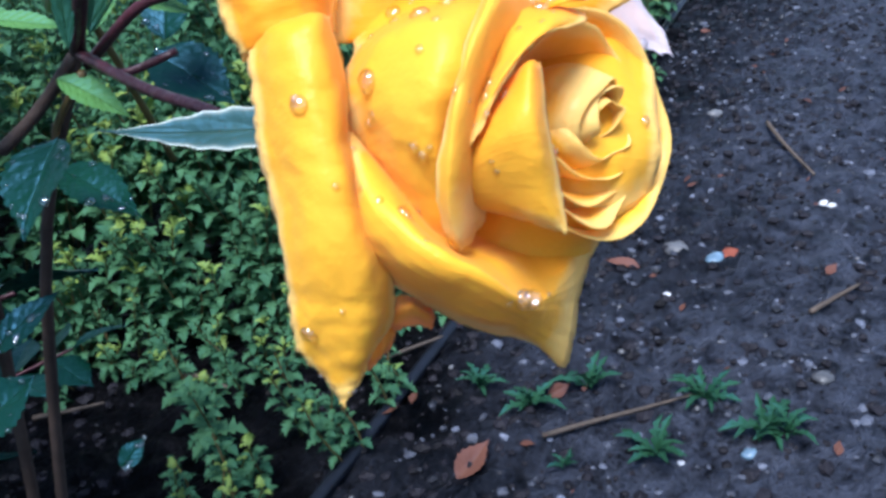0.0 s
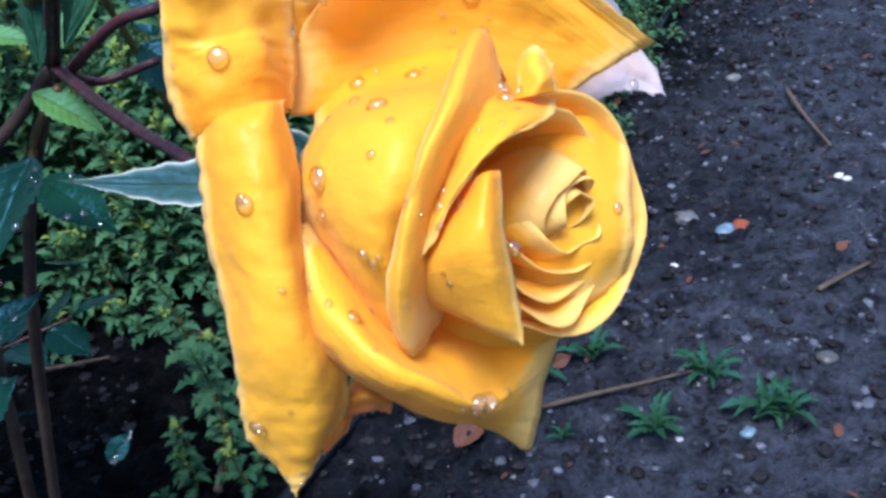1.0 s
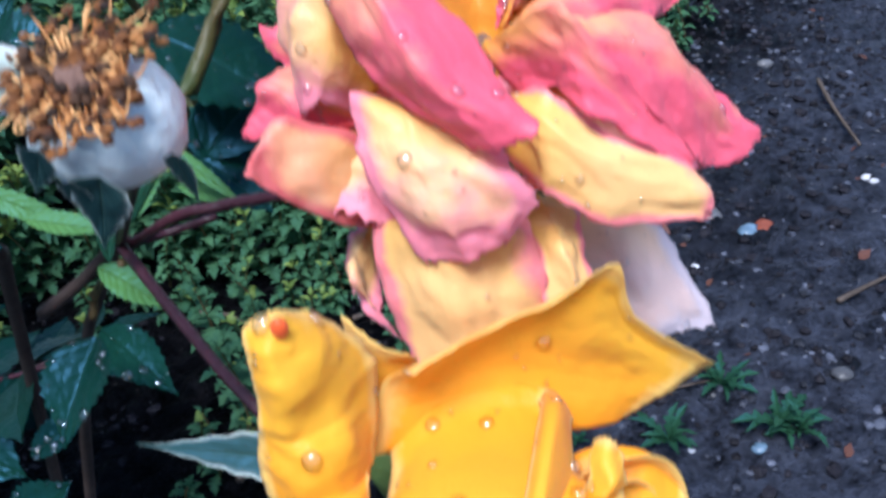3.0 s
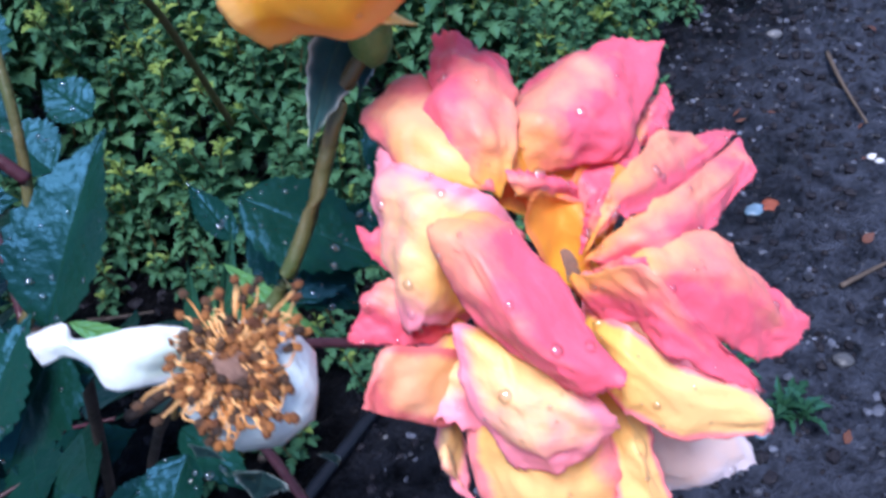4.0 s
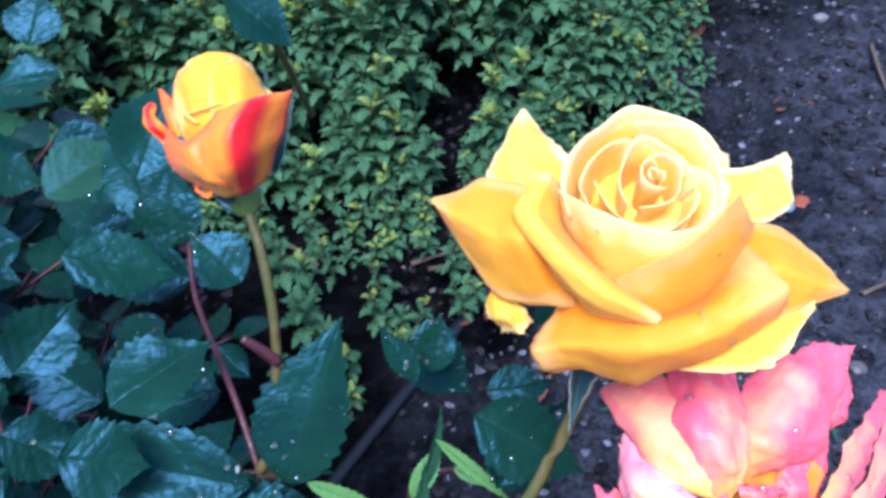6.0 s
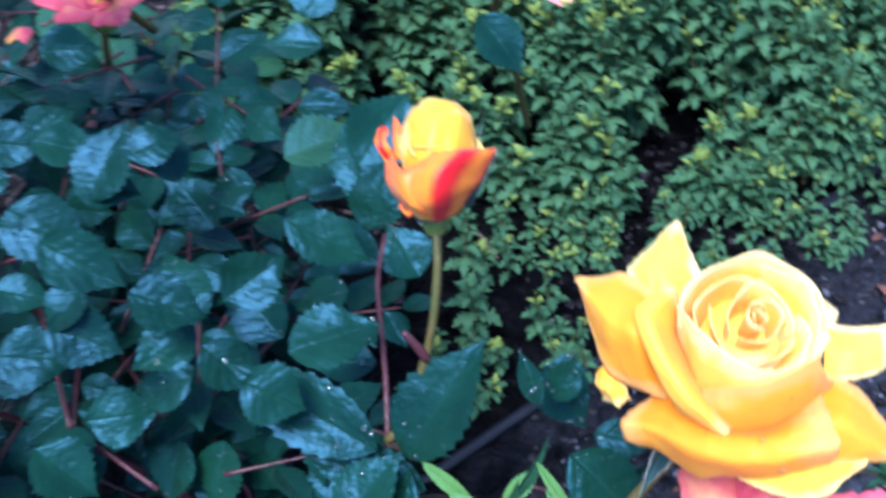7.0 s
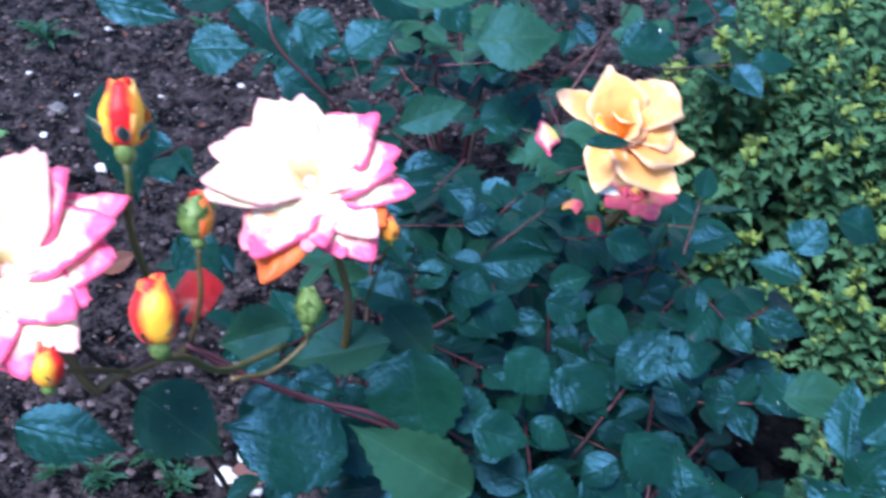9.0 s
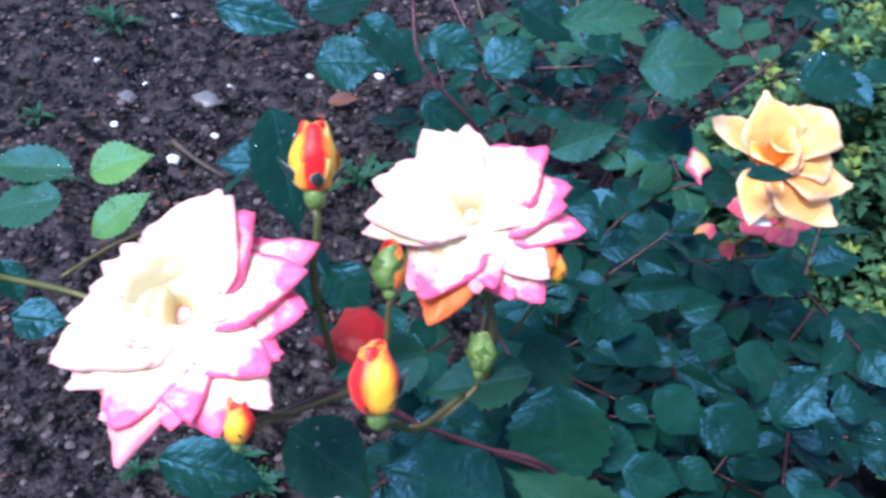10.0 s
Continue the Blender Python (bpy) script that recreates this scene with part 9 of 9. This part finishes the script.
leaf_ob = leaflet(bush, (-0.0614, 0.2779, 0.4615), (-0.0423, 0.2975, 0.4688), 0.0237, (0.2440, -0.4440, 1.0530), ROSE_LEAF, "leaf", "", 415, 0.46, 0.11)
leaf_ob = leaflet(bush, (-0.1478, 0.3293, 0.4460), (-0.1388, 0.3629, 0.4690), 0.0276, (0.2440, -0.4440, 1.0530), ROSE_LEAF, "leaf", "", 416, 0.35, 0.15)
leaf_ob = leaflet(bush, (-0.1130, 0.3489, 0.4463), (-0.1296, 0.3655, 0.4670), 0.0215, (0.2440, -0.4440, 1.0530), ROSE_LEAF, "leaf", "", 417, 0.25, 0.18)
leaf_ob = leaflet(bush, (-0.1109, 0.5184, 0.4188), (-0.1046, 0.5380, 0.4317), 0.0304, (0.2440, -0.4440, 1.0530), ROSE_LEAF, "leaf", "", 418, 0.14, 0.02)
leaf_ob = leaflet(bush, (-0.0975, 0.5484, 0.4370), (-0.0734, 0.5523, 0.4295), 0.0304, (0.2440, -0.4440, 1.0530), ROSE_LEAF, "leaf", "", 419, 0.40, 0.06)
leaf_ob = leaflet(bush, (-0.0013, 0.4982, 0.4491), (0.0270, 0.4827, 0.4242), 0.0270, (0.2440, -0.4440, 1.0530), ROSE_LEAF, "leaf", "", 420, 0.29, 0.09)
leaf_ob = leaflet(bush, (-0.2254, 0.2675, 0.4306), (-0.2018, 0.2756, 0.4267), 0.0276, (0.2440, -0.4440, 1.0530), ROSE_LEAF, "leaf", "", 421, 0.18, 0.13)
leaf_ob = leaflet(bush, (-0.2340, 0.4004, 0.4054), (-0.2124, 0.4219, 0.4132), 0.0221, (0.2440, -0.4440, 1.0530), ROSE_LEAF, "leaf", "", 422, 0.44, 0.17)
leaf_ob = leaflet(bush, (-0.3083, 0.3524, 0.3997), (-0.2944, 0.3727, 0.4098), 0.0221, (0.2440, -0.4440, 1.0530), ROSE_LEAF, "leaf", "", 423, 0.33, 0.20)
leaf_ob = leaflet(bush, (-0.3624, 0.3656, 0.4341), (-0.3174, 0.3536, 0.4046), 0.0221, (0.2440, -0.4440, 1.0530), ROSE_LEAF, "leaf", "", 424, 0.23, 0.04)
leaf_ob = leaflet(bush, (-0.2411, 0.3063, 0.4008), (-0.2562, 0.2921, 0.3961), 0.0236, (0.2440, -0.4440, 1.0530), ROSE_LEAF, "leaf", "", 425, 0.12, 0.07)
leaf_ob = leaflet(bush, (-0.1804, 0.2877, 0.4269), (-0.1546, 0.2918, 0.4188), 0.0184, (0.2440, -0.4440, 1.0530), ROSE_LEAF, "leaf", "", 426, 0.37, 0.11)
leaf_ob = leaflet(bush, (-0.1251, 0.2807, 0.4511), (-0.1347, 0.2633, 0.4415), 0.0197, (0.2440, -0.4440, 1.0530), ROSE_LEAF, "leaf", "", 427, 0.27, 0.15)
leaf_ob = leaflet(bush, (-0.1343, 0.2565, 0.3816), (-0.1118, 0.2666, 0.3797), 0.0276, (0.2440, -0.4440, 1.0530), ROSE_LEAF, "leaf", "", 428, 0.16, 0.18)
leaf_ob = leaflet(bush, (-0.2017, 0.2684, 0.3937), (-0.1952, 0.2828, 0.4024), 0.0191, (0.2440, -0.4440, 1.0530), ROSE_LEAF, "leaf", "", 429, 0.42, 0.02)
leaf_ob = leaflet(bush, (-0.2514, 0.2708, 0.4554), (-0.2250, 0.2457, 0.4222), 0.0567, (0.3040, -0.4090, 1.0503), ROSE_LEAF, "leaf", "", 430, 0.31, 0.06)
leaf_ob = leaflet(bush, (-0.3930, 0.2197, 0.6047), (-0.3555, 0.1939, 0.5648), 0.0309, (0.3040, -0.4090, 1.0503), ROSE_LEAF, "leaf", "", 431, 0.20, 0.09)
scatter_drops(leaf_ob, leaf_ob, 18, 0.0013, rng)
leaf_ob = leaflet(bush, (-0.4734, 0.1657, 0.5545), (-0.4542, 0.1912, 0.5628), 0.0240, (0.3040, -0.4090, 1.0503), YOUNG_LEAF, "leaf", "", 433, 0.35, 0.17)
leaf_ob = leaflet(bush, (-0.4509, 0.1457, 0.5408), (-0.4400, 0.1760, 0.5573), 0.0193, (0.3040, -0.4090, 1.0503), YOUNG_LEAF, "leaf", "", 434, 0.25, 0.20)
scatter_drops(leaf_ob, leaf_ob, 18, 0.0013, rng)
leaf_ob = leaflet(bush, (-0.4738, 0.1586, 0.5630), (-0.5121, 0.1313, 0.5639), 0.0221, (0.3040, -0.4090, 1.0503), MATTE_LEAF, "leaf", "", 436, 0.40, 0.07)
scatter_drops(leaf_ob, leaf_ob, 18, 0.0013, rng)
leaf_ob = leaflet(bush, (-0.4642, 0.1441, 0.5606), (-0.4924, 0.1146, 0.5542), 0.0270, (0.3040, -0.4090, 1.0503), MATTE_LEAF, "leaf", "", 438, 0.18, 0.15)
scatter_drops(leaf_ob, leaf_ob, 18, 0.0013, rng)
leaf_ob = leaflet(bush, (-0.5793, 0.3390, 0.5237), (-0.5244, 0.3677, 0.5147), 0.0304, (0.3040, -0.4090, 1.0503), ROSE_LEAF, "leaf", "", 440, 0.33, 0.02)
leaf_ob = leaflet(bush, (-0.5168, 0.3622, 0.5337), (-0.4912, 0.3890, 0.5394), 0.0441, (0.3040, -0.4090, 1.0503), ROSE_LEAF, "leaf", "", 441, 0.23, 0.06)
leaf_ob = leaflet(bush, (-0.4849, 0.3353, 0.5233), (-0.4583, 0.3560, 0.5240), 0.0391, (0.3040, -0.4090, 1.0503), ROSE_LEAF, "leaf", "", 442, 0.12, 0.09)
leaf_ob = leaflet(bush, (-0.3131, 0.3396, 0.5406), (-0.2881, 0.3719, 0.5508), 0.0215, (0.3040, -0.4090, 1.0503), MATTE_LEAF, "leaf", "", 443, 0.37, 0.13)
leaf_ob = leaflet(bush, (-0.3242, 0.3530, 0.6112), (-0.2845, 0.3891, 0.6162), 0.0197, (0.3040, -0.4090, 1.0503), MATTE_LEAF, "leaf", "", 444, 0.27, 0.17)
leaf_ob = leaflet(bush, (-0.2859, 0.3723, 0.5908), (-0.2554, 0.3987, 0.5936), 0.0375, (0.3040, -0.4090, 1.0503), MATTE_LEAF, "leaf", "", 445, 0.16, 0.20)
leaf_ob = leaflet(bush, (-0.2140, 0.3920, 0.6066), (-0.1936, 0.4054, 0.6053), 0.0351, (0.3040, -0.4090, 1.0503), ROSE_LEAF, "leaf", "", 446, 0.42, 0.04)
scatter_drops(leaf_ob, leaf_ob, 18, 0.0013, rng)
leaf_ob = leaflet(bush, (-0.3779, 0.3706, 0.5449), (-0.3673, 0.3943, 0.5566), 0.0298, (0.3040, -0.4090, 1.0503), ROSE_LEAF, "leaf", "", 448, 0.20, 0.11)
leaf_ob = leaflet(bush, (-0.3955, 0.3344, 0.5413), (-0.3659, 0.3392, 0.5287), 0.0260, (0.3040, -0.4090, 1.0503), ROSE_LEAF, "leaf", "", 449, 0.46, 0.15)
leaf_ob = leaflet(bush, (-0.4468, 0.3599, 0.5478), (-0.4211, 0.3609, 0.5343), 0.0275, (0.3040, -0.4090, 1.0503), ROSE_LEAF, "leaf", "", 450, 0.35, 0.18)
leaf_ob = leaflet(bush, (-0.4199, 0.3701, 0.5542), (-0.3882, 0.3792, 0.5434), 0.0270, (0.3040, -0.4090, 1.0503), ROSE_LEAF, "leaf", "", 451, 0.25, 0.02)
leaf_ob = leaflet(bush, (-0.2867, 0.3823, 0.5305), (-0.2670, 0.4036, 0.5355), 0.0287, (0.3040, -0.4090, 1.0503), ROSE_LEAF, "leaf", "", 452, 0.14, 0.06)
leaf_ob = leaflet(bush, (-0.2815, 0.4012, 0.5417), (-0.2536, 0.4022, 0.5270), 0.0223, (0.3040, -0.4090, 1.0503), ROSE_LEAF, "leaf", "", 453, 0.40, 0.09)
leaf_ob = leaflet(bush, (-0.2477, 0.3949, 0.5184), (-0.2236, 0.4108, 0.5168), 0.0223, (0.3040, -0.4090, 1.0503), ROSE_LEAF, "leaf", "", 454, 0.29, 0.13)
leaf_ob = leaflet(bush, (-0.3621, 0.3755, 0.5944), (-0.3357, 0.3819, 0.5845), 0.0276, (0.3040, -0.4090, 1.0503), ROSE_LEAF, "leaf", "", 455, 0.18, 0.17)
leaf_ob = leaflet(bush, (-0.2959, 0.4301, 0.5983), (-0.2819, 0.4324, 0.5924), 0.0276, (0.3040, -0.4090, 1.0503), ROSE_LEAF, "leaf", "", 456, 0.44, 0.20)
leaf_ob = leaflet(bush, (-0.2382, 0.4305, 0.6213), (-0.2232, 0.4343, 0.6159), 0.0169, (0.3040, -0.4090, 1.0503), ROSE_LEAF, "leaf", "", 457, 0.33, 0.04)
leaf_ob = leaflet(bush, (-0.2575, 0.3161, 0.4652), (-0.2395, 0.3242, 0.4613), 0.0271, (0.3040, -0.4090, 1.0503), ROSE_LEAF, "leaf", "", 458, 0.23, 0.07)
leaf_ob = leaflet(bush, (-0.2827, 0.2085, 0.4673), (-0.2641, 0.2176, 0.4638), 0.0259, (0.3040, -0.4090, 1.0503), ROSE_LEAF, "leaf", "", 459, 0.12, 0.11)
leaf_ob = leaflet(bush, (-0.2907, 0.1781, 0.4764), (-0.2539, 0.1940, 0.4679), 0.0359, (0.3040, -0.4090, 1.0503), ROSE_LEAF, "leaf", "", 460, 0.37, 0.15)
scatter_drops(leaf_ob, leaf_ob, 18, 0.0013, rng)
leaf_ob = leaflet(bush, (-0.2557, 0.2027, 0.4481), (-0.2141, 0.2245, 0.4413), 0.0346, (0.3040, -0.4090, 1.0503), ROSE_LEAF, "leaf", "", 462, 0.16, 0.02)
leaf_ob = leaflet(bush, (-0.3815, 0.1062, 0.4595), (-0.3305, 0.1328, 0.4511), 0.0310, (0.3040, -0.4090, 1.0503), ROSE_LEAF, "leaf", "", 463, 0.42, 0.06)
leaf_ob = leaflet(bush, (-0.3592, 0.2128, 0.5264), (-0.3367, 0.2120, 0.5133), 0.0254, (0.3040, -0.4090, 1.0503), ROSE_LEAF, "leaf", "", 464, 0.31, 0.09)
# Paler leaf colour brightens this one in the bloom's shadow.
leaf_ob = leaflet(bush, (-0.2847, 0.2907, 0.4477), (-0.2547, 0.2899, 0.4306), 0.0325, (0.3040, -0.4090, 1.0503), MATTE_LEAF, "leaf", "", 465, 0.20, 0.13)
leaf_ob = leaflet(bush, (-0.2532, 0.3395, 0.4666), (-0.2162, 0.3713, 0.4698), 0.0227, (0.3040, -0.4090, 1.0503), ROSE_LEAF, "leaf", "", 466, 0.46, 0.17)
leaf_ob = leaflet(bush, (-0.2478, 0.3225, 0.4510), (-0.2146, 0.3333, 0.4407), 0.0260, (0.3040, -0.4090, 1.0503), ROSE_LEAF, "leaf", "", 467, 0.35, 0.20)
leaf_ob = leaflet(bush, (-0.2076, 0.3020, 0.4545), (-0.1808, 0.3030, 0.4403), 0.0276, (0.3040, -0.4090, 1.0503), ROSE_LEAF, "leaf", "", 468, 0.25, 0.04)
leaf_ob = leaflet(bush, (-0.1792, 0.3156, 0.4489), (-0.1510, 0.3148, 0.4327), 0.0307, (0.3040, -0.4090, 1.0503), ROSE_LEAF, "leaf", "", 469, 0.14, 0.07)
leaf_ob = leaflet(bush, (-0.1579, 0.3380, 0.4537), (-0.1301, 0.3425, 0.4417), 0.0245, (0.3040, -0.4090, 1.0503), ROSE_LEAF, "leaf", "", 470, 0.40, 0.11)
leaf_ob = leaflet(bush, (-0.1858, 0.3542, 0.4539), (-0.1584, 0.3608, 0.4436), 0.0255, (0.3040, -0.4090, 1.0503), ROSE_LEAF, "leaf", "", 471, 0.29, 0.15)
leaf_ob = leaflet(bush, (-0.1286, 0.3411, 0.4671), (-0.1091, 0.3590, 0.4696), 0.0206, (0.3040, -0.4090, 1.0503), ROSE_LEAF, "leaf", "", 472, 0.18, 0.18)
leaf_ob = leaflet(bush, (-0.2016, 0.4002, 0.4696), (-0.1802, 0.4107, 0.4656), 0.0232, (0.3040, -0.4090, 1.0503), ROSE_LEAF, "leaf", "", 473, 0.44, 0.02)
leaf_ob = leaflet(bush, (-0.1994, 0.2557, 0.4428), (-0.1722, 0.2687, 0.4374), 0.0265, (0.3040, -0.4090, 1.0503), ROSE_LEAF, "leaf", "", 474, 0.33, 0.06)
leaf_ob = leaflet(bush, (-0.2119, 0.3505, 0.4520), (-0.1895, 0.3589, 0.4458), 0.0227, (0.3040, -0.4090, 1.0503), ROSE_LEAF, "leaf", "", 475, 0.23, 0.09)
leaf_ob = leaflet(bush, (-0.4794, 0.1034, 0.4978), (-0.4576, 0.1177, 0.4964), 0.0231, (0.3040, -0.4090, 1.0503), ROSE_LEAF, "leaf", "", 476, 0.12, 0.13)
leaf_ob = leaflet(bush, (-0.4972, 0.1163, 0.5173), (-0.4775, 0.1102, 0.5019), 0.0173, (0.3040, -0.4090, 1.0503), ROSE_LEAF, "leaf", "", 477, 0.37, 0.17)
leaf_ob = leaflet(bush, (-0.3181, 0.3494, 0.4962), (-0.2976, 0.3715, 0.5013), 0.0199, (0.3040, -0.4090, 1.0503), ROSE_LEAF, "leaf", "", 480, 0.42, 0.07)
leaf_ob = leaflet(bush, (-0.2836, 0.3658, 0.4620), (-0.2663, 0.3825, 0.4649), 0.0206, (0.3040, -0.4090, 1.0503), ROSE_LEAF, "leaf", "", 481, 0.31, 0.11)
leaf_ob = leaflet(bush, (-0.3382, 0.4104, 0.5799), (-0.3128, 0.4094, 0.5651), 0.0223, (0.3040, -0.4090, 1.0503), ROSE_LEAF, "leaf", "", 482, 0.20, 0.15)
leaf_ob = leaflet(bush, (-0.4743, 0.3700, 0.5432), (-0.4476, 0.3710, 0.5292), 0.0249, (0.3040, -0.4090, 1.0503), ROSE_LEAF, "leaf", "", 483, 0.46, 0.18)

bush_rng = random.Random(21)


def inner_leaf_spray(c, ln, turn, tilt, owner=bush, mat=ROSE_LEAF):
    """A stalk with five toothed leaflets, as a rose leaf has."""
    d = np.array([math.cos(turn) * math.cos(tilt), math.sin(turn) * math.cos(tilt), math.sin(tilt)])
    s = unit(np.cross(d, (0, 0, 1)))
    stalk("leaf_stalk", owner, [c, c + d * ln * 0.5, c + d * ln], [0.0012, 0.0008], CANE, "", 5)
    for f, sg in ((0.45, 1), (0.45, -1), (0.8, 1), (0.8, -1), (1.0, 0)):
        b = c + d * ln * f + s * sg * 0.002
        way = unit(d * (0.5 if sg else 1) + s * sg * 0.9 + np.array([0, 0, bush_rng.uniform(-0.35, 0.1)]))
        k = ln * bush_rng.uniform(0.42, 0.6)
        leaflet(owner, b, b + way * k, k * bush_rng.uniform(0.58, 0.74), (bush_rng.uniform(-0.6, 0.6), bush_rng.uniform(-0.8, 0.45), 1), mat, "leaf", "", bush_rng.randrange(999), bush_rng.uniform(0.1, 0.45), bush_rng.uniform(0.0, 0.25), 8)


for _ in range(230):
    x, y = bush_rng.uniform(-0.42, 0.06), bush_rng.uniform(0.24, 0.56)
    if (x + 0.18) ** 2 / 0.058 + (y - 0.40) ** 2 / 0.026 > 1 or x > 0.09 - 0.5 * y or x > -0.05 - 0.9 * (y - 0.38):
        continue
    z = bush_rng.uniform(0.20, 0.40)
    inner_leaf_spray(np.array([x, y, z]), bush_rng.uniform(0.045, 0.08), bush_rng.uniform(0, 6.28), bush_rng.uniform(-0.2, 0.5))
for _ in range(34):
    x, y = bush_rng.uniform(-0.34, -0.16), bush_rng.uniform(0.40, 0.58)
    if x > -0.19 - 0.53 * (y - 0.474):
        continue
    inner_leaf_spray(np.array([x, y, bush_rng.uniform(0.10, 0.24)]), bush_rng.uniform(0.05, 0.08), bush_rng.uniform(0, 6.28), bush_rng.uniform(-0.2, 0.4))
filled_in = 0
while filled_in < 44:
    x, y = bush_rng.uniform(-0.24, -0.03), bush_rng.uniform(0.30, 0.52)
    if (x - 0.0965) / y > -0.44:
        continue
    filled_in += 1
    inner_leaf_spray(np.array([x, y, bush_rng.uniform(0.22, 0.37)]), bush_rng.uniform(0.045, 0.07), bush_rng.uniform(0, 6.28), bush_rng.uniform(-0.2, 0.4))
for k in range(30):
    x, y = bush_rng.uniform(-0.62, -0.24), bush_rng.uniform(0.40, 0.82)
    inner_leaf_spray(np.array([x, y, bush_rng.uniform(0.18, 0.36)]), bush_rng.uniform(0.055, 0.09), bush_rng.uniform(0, 6.28), bush_rng.uniform(-0.2, 0.5), bush, MATTE_LEAF if k % 2 else ROSE_LEAF)


far_bush = thing("rose_bush", (-0.6, 0.8, 0.0), "rose bush with dark blue-green leaves behind the blooms", "rose bush")
for i in range(7):
    a = np.array([-0.6 + 0.02 * i, 0.8 - 0.015 * i, 0.0])
    b = np.array([bush_rng.uniform(-0.85, -0.42), bush_rng.uniform(0.62, 1.05), 0.24])
    stalk("cane", far_bush, [a, (a + b) / 2 + np.array([0, 0, 0.03]), b], [0.004, 0.003, 0.0018], OLD_CANE if i % 2 else CANE)
leaf_count = 0
while leaf_count < 58:
    x, y = bush_rng.uniform(-0.86, -0.36), bush_rng.uniform(0.55, 1.2)
    if y < 0.76 - 0.87 * (x + 0.79) or y > 1.25 + 0.9 * (x + 0.4) + 0.2:
        continue
    leaf_count += 1
    inner_leaf_spray(np.array([x, y, bush_rng.uniform(0.12, 0.30)]), bush_rng.uniform(0.055, 0.085), bush_rng.uniform(0, 6.28), bush_rng.uniform(-0.2, 0.5), far_bush)

# Under the cream bloom: a paler leaf colour makes up for its shadow.
leaf_ob = leaflet(bush, (-0.3324, 0.1508, 0.4791), (-0.2914, 0.1571, 0.4612), 0.0414, (0.1000, -0.2500, 1.0000), MATTE_LEAF, "leaf", "", 486, 0.14, 0.09)
scatter_drops(leaf_ob, leaf_ob, 14, 0.0013, rng)
leaf_ob = leaflet(bush, (-0.2208, 0.3903, 0.5409), (-0.1996, 0.4079, 0.5423), 0.0120, (0.3040, -0.4090, 1.0503), ROSE_LEAF, "leaf", "", 488, 0.29, 0.17)
